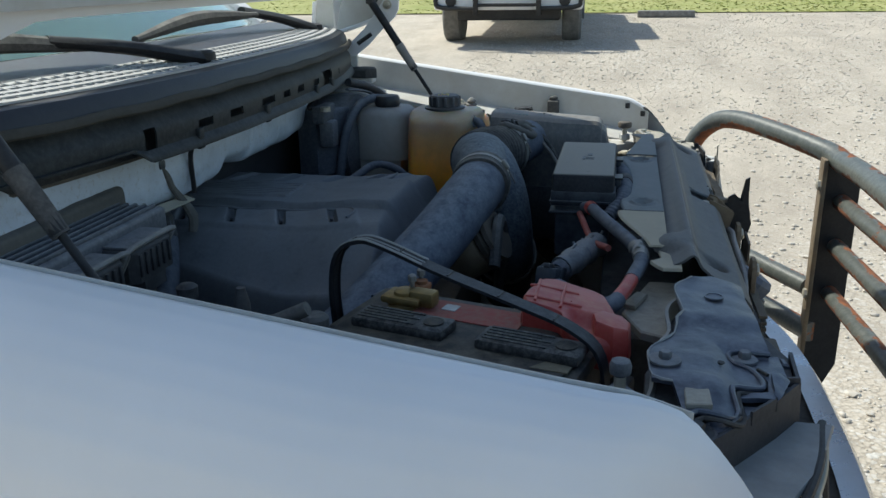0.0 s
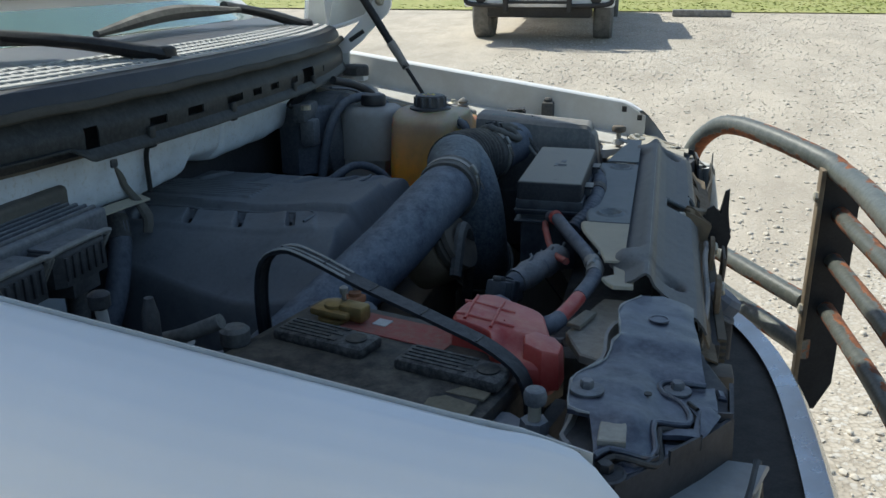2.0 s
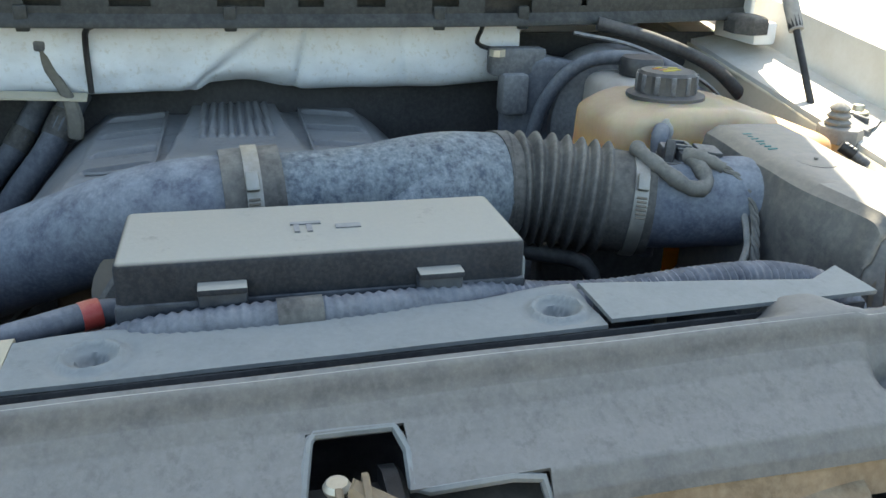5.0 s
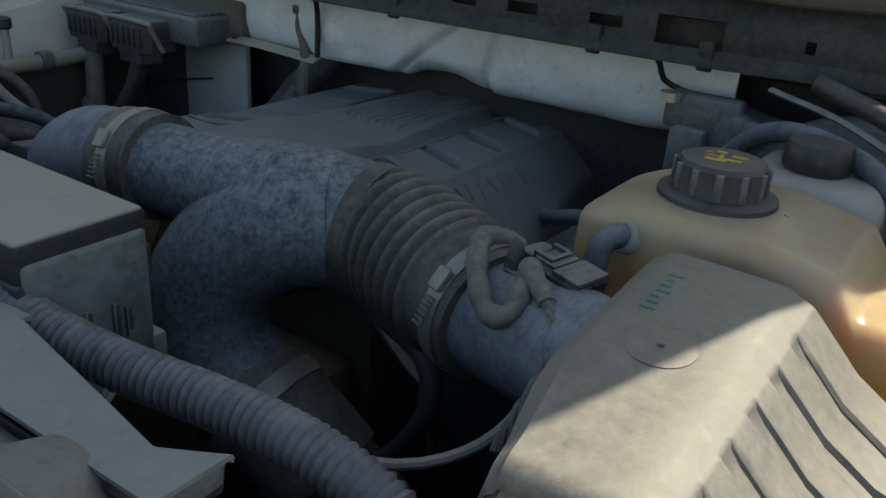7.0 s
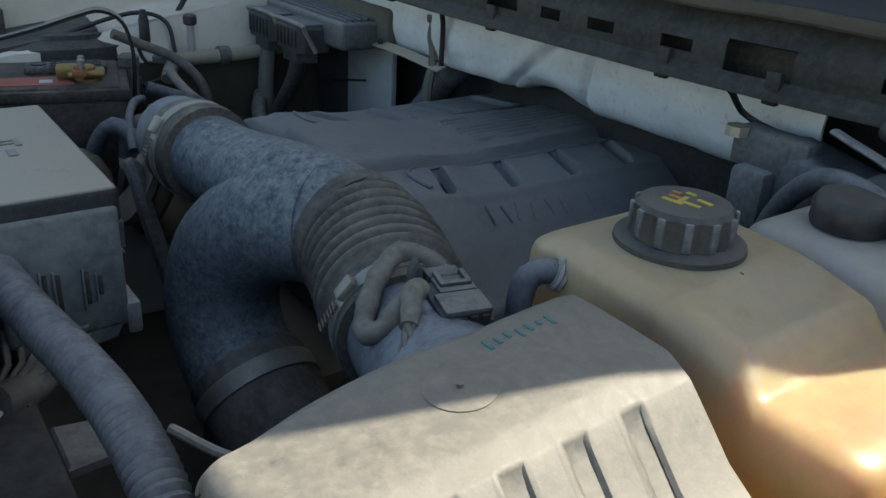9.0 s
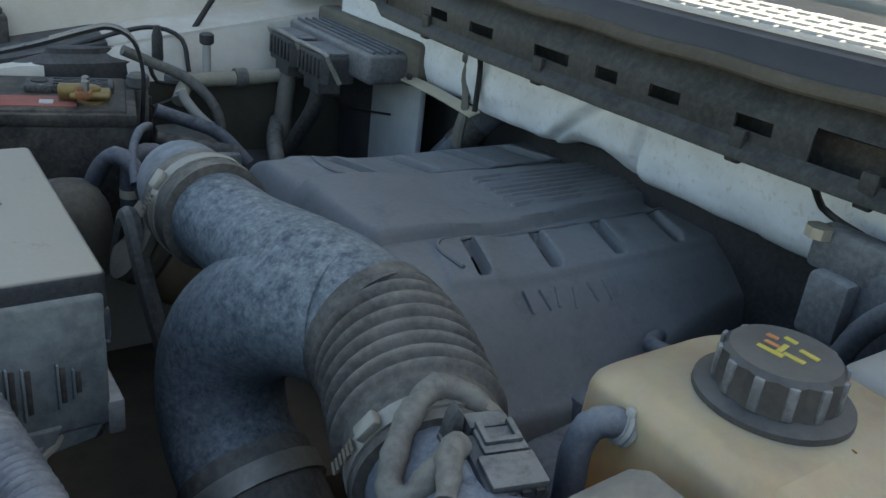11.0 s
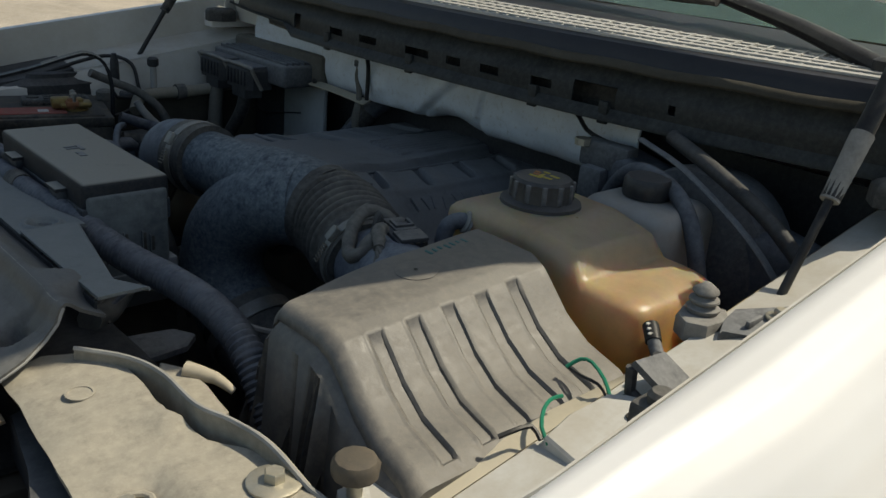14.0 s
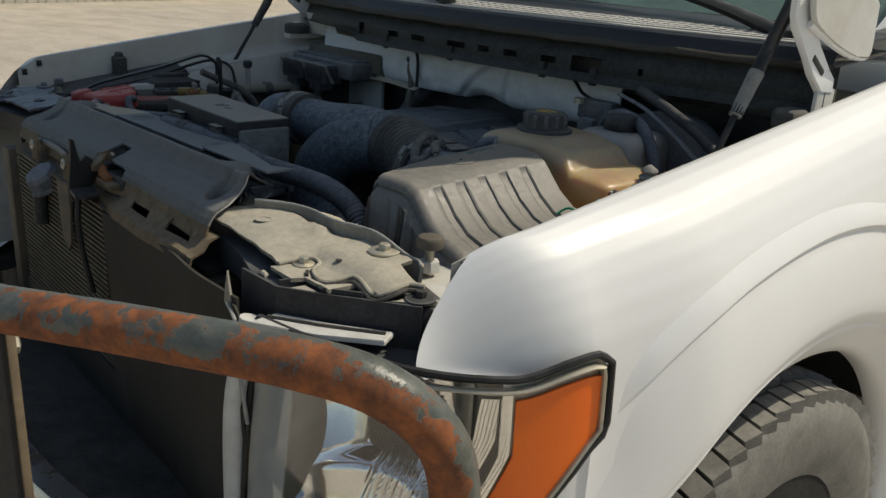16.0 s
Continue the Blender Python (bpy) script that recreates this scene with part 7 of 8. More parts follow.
def cover_height(x, y, real_x):
    c = y + 0.022
    q = abs(c)
    z = 1.143 - 0.012 * smooth(-0.43, -0.56, x) - 0.020 * smooth(-0.40, -0.36, x)
    band = 0.060 + 0.020 * smooth(-0.80, -0.50, real_x)
    z += 0.014 * smooth(band + 0.010, band, q) + 0.004 * smooth(0.094, 0.098, q) * smooth(0.190, 0.182, q) * smooth(-0.435, -0.445, x)
    z -= 0.085 * smooth(0.170, 0.300, q) + 0.05 * smooth(-0.40, -0.345, x)
    z -= 0.14 * smooth(0.90, 1.0, q / cover_half(x))
    if q < 0.050 and -0.80 < x < -0.60:
        z += 0.0042 * smooth(0.25, 0.40, (c / 0.0125) % 1.0) * smooth(1.0, 0.85, (c / 0.0125) % 1.0)
    for sx in SLOTS:
        dx = x - sx
        if 0.085 < q < 0.185 and abs(dx) < 0.05:
            along = smooth(0.094, 0.106, q) * smooth(0.178, 0.166, q)
            z += 0.0035 * along * smooth(-0.040, -0.008, dx) * smooth(0.004, -0.006, dx)
            z -= 0.014 * math.exp(-((dx - 0.003) / 0.0070) ** 6) * along
    z += 0.0012 * noise.noise((x * 22, y * 22, 3.0))
    return z


def cover_xy(x, s):
    """The slots lean: their outer ends lie further forward."""
    h = s * cover_half(x)
    return x + 0.40 * (min(abs(h), 0.20) - 0.135) * smooth(0.055, 0.10, abs(h)) * smooth(-0.36, -0.44, x), -0.022 + h


def cover_slot(x, s):
    c = abs(s * cover_half(x))
    return 0.116 < c < 0.158 and any(0.0 < x - sx < 0.0052 for sx in SLOTS)


xs_e = span(-0.845, -0.345, 200)
bm = sheet(lambda x, s: (*cover_xy(x, s), cover_height(x, cover_xy(x, s)[1], cover_xy(x, s)[0])), xs_e, span(-1, 1, 180), 0.004, cover_slot)
part("shell", bm, cover_mat, eng, "", 45)
for side in (1, -1):
    line = [(x, -0.022 + side * 0.097) for x in span(-0.80, -0.47, 20)] + [(-0.452, -0.022 + side * 0.112), (-0.446, -0.022 + side * 0.135), (-0.448, -0.022 + side * 0.165)]
    part("moulded_edge", tube([(x, y, cover_height(x, y, x) + 0.001) for x, y in line], 0.0024, 6), cover_mat, eng, "raised moulded line beside the slots")
random.seed(8)
for k in range(8):
    x, y = -0.500 - 0.021 * k, 0.176 + random.uniform(-0.002, 0.003)
    dx, dy = random.choice(((-0.004, 0.018), (0.006, 0.017), (-0.010, 0.012), (-0.001, 0.019)))
    part("raised_bar", tube([(x, y, cover_height(x, y, x) + 0.0004), (x + dx / 2, y + dy / 2, cover_height(x + dx / 2, y + dy / 2, x) + 0.0006), (x + dx, y + dy, cover_height(x + dx, y + dy, x) + 0.0004)], 0.0017, 6), cover_mat, eng)
# Sheet coloured near-black as the shade seen through the cover's slots.
part("slot_shade_sheet", rbox(-0.80, -0.40, -0.20, 0.165, 1.07, 1.085, 0.0), far_dark, eng, "near-black sheet standing for the shade under the slots")
# Lump added to fill the black gap; blue-grey colour stands for haze.
single("cylinder_head_cover", join(rbox(-0.74, -0.42, 0.17, 0.37, 0.86, 1.035, 0.03, 3), rbox(-0.70, -0.50, 0.25, 0.33, 1.02, 1.06, 0.015, 2)), hose_blue, "cylinder head cover added in the dark gap, blue-grey for its haze", "engine part")
block = single("engine_block", join(rbox(-0.80, -0.36, -0.22, 0.19, 0.66, 1.06, 0.02), rbox(-0.36, -0.28, -0.18, 0.18, 0.66, 0.98, 0.02)), dark_metal, "greasy dark engine block below the plastic cover", "engine")
alt = thing("alternator", (-0.20, -0.20, 0.98), "brown-stained alternator with black pulley", "alternator")
part("housing", lathe([(0.04, 0), (0.055, 0.006), (0.058, 0.05), (0.05, 0.065)], (0, 0, 0), 24, aim((-0.235, -0.16, 1.03), (0.85, -0.1, 0.5))), brown_metal, alt)
part("pulley", lathe([(0.046, 0), (0.048, 0.01), (0.042, 0.014), (0.048, 0.018), (0.048, 0.026), (0.03, 0.028)], (0, 0, 0), 24, aim((-0.175, -0.165, 1.062), (0.85, -0.1, 0.5))), dark_metal, alt)
part("connector", rbox(-0.260, -0.244, -0.218, -0.202, 1.045, 1.064, 0.003), worn_lit_edge, alt, "worn grey plastic connector")
part("belt", tube([(-0.15, -0.22, 1.03), (-0.15, -0.17, 1.095), (-0.15, -0.11, 1.04), (-0.17, -0.05, 0.90)], 0.010, 8, flat=1.2), rubber, alt, "black drive belt")

alt.location += Vector((-0.055, 0.060, 0.035))
hoses = thing("heater_hoses", (-0.62, -0.30, 1.0), "two dusty black heater hoses dropping beside the engine cover", "hose")
part("hose", tube([(-0.775, -0.235, 1.172), (-0.748, -0.250, 1.148), (-0.728, -0.275, 1.105), (-0.712, -0.322, 1.045), (-0.712, -0.366, 0.98), (-0.72, -0.38, 0.90)], 0.0185, 14), hose_blue, hoses)
part("hose", tube([(-0.805, -0.285, 1.165), (-0.788, -0.300, 1.140), (-0.765, -0.325, 1.10), (-0.755, -0.372, 1.04), (-0.755, -0.40, 0.96)], 0.0165, 14), hose_blue, hoses)
part("elbow_cuff", tube([(-0.750, -0.249, 1.150), (-0.734, -0.266, 1.118)], 0.0205, 14, straight=True), rubber, hoses)
part("elbow_cuff", tube([(-0.776, -0.312, 1.121), (-0.764, -0.328, 1.096)], 0.0185, 14, straight=True), rubber, hoses)
wire_clip = thing("wire_clip", (-0.728, -0.26, 1.16), "dark wiring clip and loom hanging on the foil", "wiring")
part("clip", tube([(-0.728, -0.268, 1.246), (-0.722, -0.262, 1.226), (-0.720, -0.254, 1.205), (-0.712, -0.240, 1.180), (-0.700, -0.232, 1.150), (-0.702, -0.235, 1.125)], lambda s, d: 0.0055 + 0.0055 * s + 0.0015 * math.sin(d * 420), 8, flat=0.6), seal_mat, wire_clip)
part("clip_head", rbox(-0.734, -0.722, -0.276, -0.260, 1.238, 1.252, 0.003), plastic_dust, wire_clip, "grey clip head")
part("lead", tube([(-0.668, -0.180, 1.282), (-0.694, -0.202, 1.272), (-0.706, -0.208, 1.250), (-0.706, -0.208, 1.185)], 0.0042, 8), black_gloss, wire_clip, "thin black wire bent over the foil")
part("lead", tube([(-0.660, 0.328, 1.286), (-0.680, 0.330, 1.270), (-0.700, 0.330, 1.250), (-0.708, 0.350, 1.240), (-0.706, 0.385, 1.234), (-0.700, 0.398, 1.215)], 0.0035, 8), black_gloss, wire_clip, "thin black wire bent over the foil")

# ---- control module on the passenger side of the firewall ----
pcm = thing("engine_control_module", (-0.66, -0.56, 1.1), "dusty black control module with two big plugs on the firewall", "module")
part("gasket", prism([(-0.755, -0.72), (-0.755, -0.405), (-0.748, -0.388), (-0.735, -0.383), (-0.722, -0.386), (-0.712, -0.40), (-0.712, -0.72)], 1.172, 1.240, 0.008, 3), seal_mat, pcm, "tan foam gasket")
part("body", rbox(-0.722, -0.645, -0.700, -0.405, 1.172, 1.218, 0.006, 3), plastic_dust, pcm)
for k in range(5):
    part("fin", rbox(-0.716 + k * 0.014, -0.711 + k * 0.014, -0.690, -0.415, 1.217, 1.223, 0.0015), plastic_dust, pcm)
part("screw", lathe([(0.006, 0), (0.006, 0.002), (0.004, 0.003)], (0, 0, 0), 12, aim((-0.711, -0.392, 1.188), (1, 0.2, 0))), far_dark, pcm, "dark screw at the gasket's end")
for y in (-0.635, -0.520):
    c = part("plug", prism([(-0.655, y - 0.050), (-0.655, y + 0.050), (-0.610, y + 0.050), (-0.600, y + 0.040), (-0.600, y - 0.040), (-0.610, y - 0.050)], 1.158, 1.203, 0.007, 3), plastic_dark, pcm, "black multi-pin plug")
    part("plug_throat", prism([(-0.640, y - 0.034), (-0.640, y + 0.034), (-0.604, y + 0.026), (-0.604, y - 0.026)], 1.138, 1.160, 0.004, 2), plastic_dark, c, "narrowing lower part of the plug")
    for k in range(6):
        part("plug_rib", rbox(-0.601, -0.597, y - 0.040 + k * 0.014, y - 0.034 + k * 0.014, 1.166, 1.196, 0.001), plastic_dark, c)
    part("plug_ledge", rbox(-0.650, -0.604, y - 0.046, y + 0.046, 1.201, 1.207, 0.002), plastic_dust, c, "dusty plug ledge")
    part("bail", tube([(-0.628, y + 0.053, 1.160), (-0.606, y + 0.054, 1.198), (-0.604, y + 0.048, 1.206), (-0.604, y - 0.048, 1.206), (-0.606, y - 0.054, 1.198), (-0.628, y - 0.053, 1.160)], 0.0040, 8, 0.006), shield_mat, c, "grey plug bail")
part("boot", tube([(-0.622, -0.640, 1.145), (-0.610, -0.632, 1.09), (-0.600, -0.62, 0.99)], lambda s_, d_: 0.015 + 0.0008 * math.sin(d_ * 500), 12), seal_mat, pcm, "wrapped wire boot")
part("boot", tube([(-0.622, -0.520, 1.145), (-0.615, -0.530, 1.10), (-0.600, -0.57, 1.03), (-0.59, -0.60, 0.96)], 0.014, 12), far_dark, pcm, "black cable below the second plug")
wall_grey = dusty("dulled_wall_paint", (0.40, 0.43, 0.45), (0.30, 0.32, 0.33), rough=0.55, dust=0.4, dust_col=(0.30, 0.29, 0.26), spots=0.25, big=12, relief=0.08)
part("wall_plate", rbox(-0.752, -0.740, -0.555, -0.40, 0.95, 1.170, 0.003), wall_grey, pcm, "pale painted wall behind the plugs")
part("dark_wall", rbox(-0.752, -0.742, -0.72, -0.556, 0.90, 1.168, 0.003), plastic_dark, pcm, "grimy dark wall beside the pale one")
part("thin_wire", tube([(-0.735, -0.72, 1.085), (-0.732, -0.64, 1.070), (-0.732, -0.56, 1.085), (-0.735, -0.48, 1.10)], 0.0018, 6), black_gloss, pcm, "thin black wire on the wall")

# ---- passenger inner fender things ----
tower = single("strut_tower", lathe([(0.13, -0.10), (0.125, 0.0), (0.11, 0.03), (0.06, 0.042), (0.055, 0.05), (0.02, 0.052)], (-0.30, -0.735, 1.115), 32, Matrix.Diagonal((0.95, 0.3, 1, 1))), plastic_dark, "black domed strut tower with bolts", "strut tower")
grime_wall = dusty("grimy_brown_liner", (0.045, 0.042, 0.035), (0.075, 0.068, 0.055), rough=0.8, dust=0.3, dust_col=(0.14, 0.125, 0.095), spots=0.15, big=12)
tan_line = dusty("dust_tanned_line", (0.22, 0.205, 0.17), (0.30, 0.28, 0.235), rough=0.7, dust=0.4, dust_col=(0.34, 0.315, 0.26), spots=0.2, big=40)
pump = thing("washer_filler", (-0.46, -0.70, 1.0), "grey filler neck with black cap beside the battery", "filler")
part("neck", lathe([(0.014, 0), (0.014, 0.06), (0.017, 0.065)], (-0.44, -0.705, 1.06), 20), plastic_dark, pump)
part("cap", lathe([(0.018, 0), (0.019, 0.006), (0.018, 0.013), (0.013, 0.016), (0.006, 0.016)], (-0.44, -0.705, 1.110), 20), plastic_dust, pump, "dusty black cap")
part("splash_trim", sheet(lambda u, v: (u, [-0.828 + 0.05 * smooth(-0.02, 0.13, u), -0.79, -0.733, -0.722][int(v)], z_top(u) + [-0.030, -0.033, -0.041, -0.16][int(v)]), span(-0.34, 0.05, 10), [0, 1, 2, 3], 0.003), plastic_dark, truck, "black plastic trim along the inner fender")
liner = single("inner_liner", sheet(lambda u, v: (u, -0.684 + 0.06 * (1.12 - v) + 0.004 * noise.noise((u * 20, v * 20, 0)), v), span(-0.745, -0.36, 20), span(0.80, 1.118, 10), 0.003), grime_wall, "grimy dark brown liner below the passenger fender apron", "liner")
lines = thing("refrigerant_lines", (-0.45, -0.58, 1.1), "dusty metal lines with caps along the passenger inner fender", "pipe")
part("line", tube([(-0.66, -0.655, 1.135), (-0.58, -0.652, 1.128), (-0.47, -0.650, 1.126), (-0.44, -0.645, 1.120), (-0.42, -0.62, 1.10)], 0.0125, 12), tan_line, lines, "thick tan dusty line")
part("line_joint", tube([(-0.545, -0.651, 1.127), (-0.525, -0.651, 1.127)], 0.017, 10, straight=True), wrap_mat, lines, "joint on the line")
part("service_port", tube([(-0.478, -0.655, 1.125), (-0.480, -0.660, 1.185)], 0.0068, 10), worn_lit_edge, lines, "pale upright service port")
part("port_cap", lathe([(0.009, 0), (0.012, 0.003), (0.012, 0.016), (0.008, 0.019)], (-0.480, -0.660, 1.183), 12), plastic_dark, lines, "black port cap")
part("tall_cap", lathe([(0.008, 0), (0.0095, 0.006), (0.009, 0.04), (0.006, 0.052), (0.005, 0.058)], (-0.405, -0.680, 1.152), 12), plastic_dark, lines, "slim grey upright cap")
part("cylinder", lathe([(0.014, 0), (0.0145, 0.06), (0.017, 0.063), (0.017, 0.078), (0.012, 0.082)], (-0.352, -0.605, 1.070), 16), wrap_mat, lines, "dusty grey capped cylinder")
part("hose", tube([(-0.342, -0.650, 1.178), (-0.385, -0.650, 1.158), (-0.440, -0.630, 1.132), (-0.475, -0.605, 1.090), (-0.485, -0.60, 1.03), (-0.485, -0.60, 0.96)], 0.0085, 12), wrap_mat, lines, "dusty hose arching down")
part("hose", tube([(-0.415, -0.60, 1.125), (-0.425, -0.595, 1.105), (-0.440, -0.585, 1.085), (-0.455, -0.58, 1.07)], 0.008, 10), worn_lit_edge, lines, "short pale hose")
part("hose", tube([(-0.37, -0.58, 1.10), (-0.41, -0.57, 1.085), (-0.46, -0.55, 1.065), (-0.50, -0.52, 1.02)], 0.011, 12), hose_blue, lines)
part("hose", tube([(-0.36, -0.55, 1.065), (-0.42, -0.54, 1.05), (-0.48, -0.52, 1.04)], 0.013, 12), rubber, lines)
part("thin_loop", tube([(-0.385, -0.655, 1.150), (-0.395, -0.65, 1.125), (-0.43, -0.645, 1.120), (-0.42, -0.64, 1.10), (-0.38, -0.63, 1.09)], 0.0035, 8), black_gloss, lines, "thin black wire loop")
part("drop_hose", tube([(-0.60, -0.64, 1.05), (-0.57, -0.58, 1.03), (-0.55, -0.50, 1.00), (-0.56, -0.44, 0.95)], 0.014, 12), rubber, lines, "dark hose low in the void")

cable = single("hood_release_cable", tube([(-0.10, -0.742, 1.125), (-0.22, -0.742, 1.145), (-0.36, -0.745, 1.185), (-0.42, -0.735, 1.195), (-0.455, -0.71, 1.18), (-0.46, -0.69, 1.13)], 0.004, 8), black_gloss, "thin black cable curling along the fender flange", "cable")

# ---- coolant and brake reservoirs ----
cool = thing("coolant_reservoir", (-0.43, 0.55, 1.0), "cloudy plastic coolant reservoir with amber coolant and black cap", "reservoir")


neckz = 1.2265


def tank_pt(a, v):
    """A rounded bottle; v climbs the wall, then closes over a top that drops to a lower shelf at its outer end."""
    c, q = math.cos(a), math.sin(a)
    ex, ey = math.copysign(abs(c) ** 0.28, c), math.copysign(abs(q) ** 0.28, q)
    k = 1.0 if v <= 1 else max(0.01, 2 - v)
    y = 0.545 + 0.148 * ey * k
    out = smooth(0.598, 0.620, y)
    top = 1.226 - 0.012 * smooth(0.53, 0.59, y) - 0.025 * out - 0.010 * smooth(0.46, 0.40, y)
    hx = 0.082 - 0.008 * smooth(0.50, 0.40, y) - 0.006 * math.exp(-((y - 0.60) / 0.018) ** 2)
    if v <= 1:
        z = 0.98 + (top - 0.016 - 0.98) * v
        bulge = 0.003 * math.sin(v * math.pi)
    else:
        d = (1 - k) * 0.075 / 0.016
        z = top - 0.016 + 0.016 * (math.sqrt(max(0.0, 1 - (1 - d) ** 2)) if d < 1 else 1.0)
        bulge = 0.0
    return (-0.420 + (hx + bulge) * ex * k, 0.545 + (0.148 * k + bulge) * ey, z)


part("tank", sheet(tank_pt, span(0, 2 * math.pi, 128), span(0, 1, 16) + [1 + i * 0.015 for i in range(1, 20)] + [1.3, 1.32, 1.34, 1.36, 1.38] + [1.4 + i * 0.04 for i in range(16)], 0), coolant_mat, cool, "cloudy amber tank", 70)
part("seam", prism([(-0.332, 0.395), (-0.322, 0.42), (-0.322, 0.690), (-0.335, 0.712), (-0.48, 0.712), (-0.496, 0.690), (-0.494, 0.42), (-0.48, 0.395)], 1.072, 1.077, 0.002, 1), coolant_mat, cool)
part("neck", lathe([(0.045, -0.006), (0.0475, -0.002), (0.047, 0.002), (0.038, 0.004), (0.033, 0.005)], (-0.420, 0.490, neckz + 0.001), 40), cap_mat, cool, "dark neck ring")
bm = bmesh.new()
n = 36
rings = []
for z, rr in ((0.004, 0.036), (0.008, 0.0365), (0.0265, 0.0355), (0.0305, 0.032), (0.0315, 0.004)):
    rings.append([bm.verts.new((-0.420 + (rr - (0.0028 if k % 3 == 0 and 0.006 < z < 0.028 else 0)) * math.cos(2 * math.pi * k / n), 0.490 + (rr - (0.0028 if k % 3 == 0 and 0.006 < z < 0.028 else 0)) * math.sin(2 * math.pi * k / n), neckz + z)) for k in range(n)])
for A, B in zip(rings, rings[1:]):
    for k in range(n):
        bm.faces.new((A[k], A[(k + 1) % n], B[(k + 1) % n], B[k]))
bm.faces.new(rings[-1])
capo = part("cap", bm, cap_mat, cool, "black ribbed pressure cap", 25)
for k in range(12):
    a_ = 2 * math.pi * (k + 0.5) / 12
    part("grip_rib", rbox(0.0348, 0.0378, -0.0030, 0.0030, 0.006, 0.0275, 0.001, m=Matrix.Translation((-0.420, 0.490, neckz)) @ Matrix.Rotation(a_, 4, "Z")), plastic_dust, capo)
orange_mark = dusty("orange_print", (0.50, 0.20, 0.07), (0.42, 0.18, 0.08), rough=0.6, dust=0.3, spots=0.3)
for dx, dy, a_, w, mk in ((0.010, -0.004, 0.5, 0.016, 0), (0.004, 0.008, 0.5, 0.013, 0), (0.001, -0.002, -1.0, 0.012, 0), (-0.008, 0.010, 0.4, 0.012, 0), (0.002, -0.008, 0.5, 0.010, 1), (-0.006, -0.014, 0.5, 0.007, 1), (-0.013, -0.006, 0.4, 0.008, 0)):
    part("print_bar", rbox(-w / 2, w / 2, -0.0017, 0.0017, 0, 0.0009, 0, m=Matrix.Translation((-0.420 + dx, 0.490 + dy, neckz + 0.0312)) @ Matrix.Rotation(a_ + 1.2, 4, "Z")), orange_mark if mk else yellow_mark, capo, "orange printed bar" if mk else "yellow printed bar")
outlet = part("outlet", tube([(-0.349, 0.452, 1.200), (-0.336, 0.445, 1.204), (-0.326, 0.438, 1.198), (-0.320, 0.437, 1.180), (-0.319, 0.439, 1.150), (-0.322, 0.435, 1.06)], 0.0098, 14), hose_blue, cool, "hose on the tank outlet")
part("outlet_clip", tube([(-0.350, 0.4525, 1.199), (-0.340, 0.447, 1.2035)], lambda s_, d_: 0.0128 + 0.001 * math.sin(d_ * 1500), 12, 0.001), worn_lit_edge, outlet, "crimped pale hose clip")
part("clip_ear", rbox(-0.349, -0.340, 0.450, 0.457, 1.208, 1.2165, 0.002), worn_lit_edge, outlet)
part("lower_tube", tube([(-0.355, 0.685, 1.11), (-0.340, 0.697, 1.108), (-0.325, 0.705, 1.09)], 0.008, 8), black_gloss, cool)

brk = thing("brake_fluid_reservoir", (-0.545, 0.54, 1.05), "milky white brake fluid reservoir with black cap", "reservoir")
part("tank", prism([(-0.50, 0.475), (-0.485, 0.50), (-0.485, 0.585), (-0.50, 0.605), (-0.60, 0.605), (-0.615, 0.585), (-0.615, 0.495), (-0.60, 0.475)], 1.09, 1.212, 0.022, 5, 0.03), brake_mat, brk, "milky tank", 60)
part("lower_tank", prism([(-0.505, 0.49), (-0.495, 0.59), (-0.60, 0.595), (-0.605, 0.485)], 1.02, 1.092, 0.004), brake_mat, brk)
part("cap", lathe([(0.029, 0), (0.0305, 0.004), (0.030, 0.020), (0.027, 0.025), (0.019, 0.026)], (-0.546, 0.536, 1.213), 28), cap_mat, brk, "black screw cap")

brk.location += Vector((-0.026, -0.004, 0.010))
boost = thing("brake_booster", (-0.70, 0.55, 1.0), "dusty black brake booster and plenum housing in the corner", "brake booster")
part("drum", lathe([(0.08, -0.05), (0.115, -0.045), (0.12, 0.0), (0.115, 0.04), (0.07, 0.06)], (0, 0, 0), 32, aim((-0.69, 0.55, 1.13), (1, 0, 0.05))), plastic_dust, boost)
part("plenum", prism([(-0.75, 0.385), (-0.70, 0.37), (-0.672, 0.40), (-0.655, 0.46), (-0.645, 0.54), (-0.645, 0.66), (-0.68, 0.72), (-0.75, 0.72)], 1.08, lambda p: 1.240 - 0.30 * max(0, p.y - 0.50), 0.022, 4), hose_blue, boost, "dusty moulded plenum")
part("bracket", join(rbox(-0.70, -0.67, 0.345, 0.43, 1.205, 1.245, 0.006), rbox(-0.69, -0.655, 0.36, 0.40, 1.15, 1.21, 0.006)), plastic_dust, boost, "bolted black bracket")
part("trim_edge", tube([(-0.650, 0.46, 1.270), (-0.625, 0.55, 1.252), (-0.605, 0.66, 1.20), (-0.61, 0.72, 1.14)], 0.006, 8, flat=0.5), plastic_dust, boost, "pale edge of the housing")
part("tube", tube([(-0.660, 0.50, 1.282), (-0.635, 0.58, 1.262), (-0.620, 0.67, 1.225), (-0.62, 0.74, 1.17)], 0.010, 10), plastic_dark, boost, "black vacuum tube")
part("hose", tube([(-0.66, 0.40, 1.06), (-0.645, 0.42, 1.17), (-0.625, 0.47, 1.232), (-0.595, 0.54, 1.240), (-0.565, 0.60, 1.215), (-0.555, 0.635, 1.14), (-0.56, 0.66, 1.03)], 0.0105, 12), hose_blue, boost, "black hose looping over the reservoir")
part("bolt_pad", lathe([(0.012, 0), (0.012, 0.01)], (-0.668, 0.352, 1.235), 8), zinc, boost)
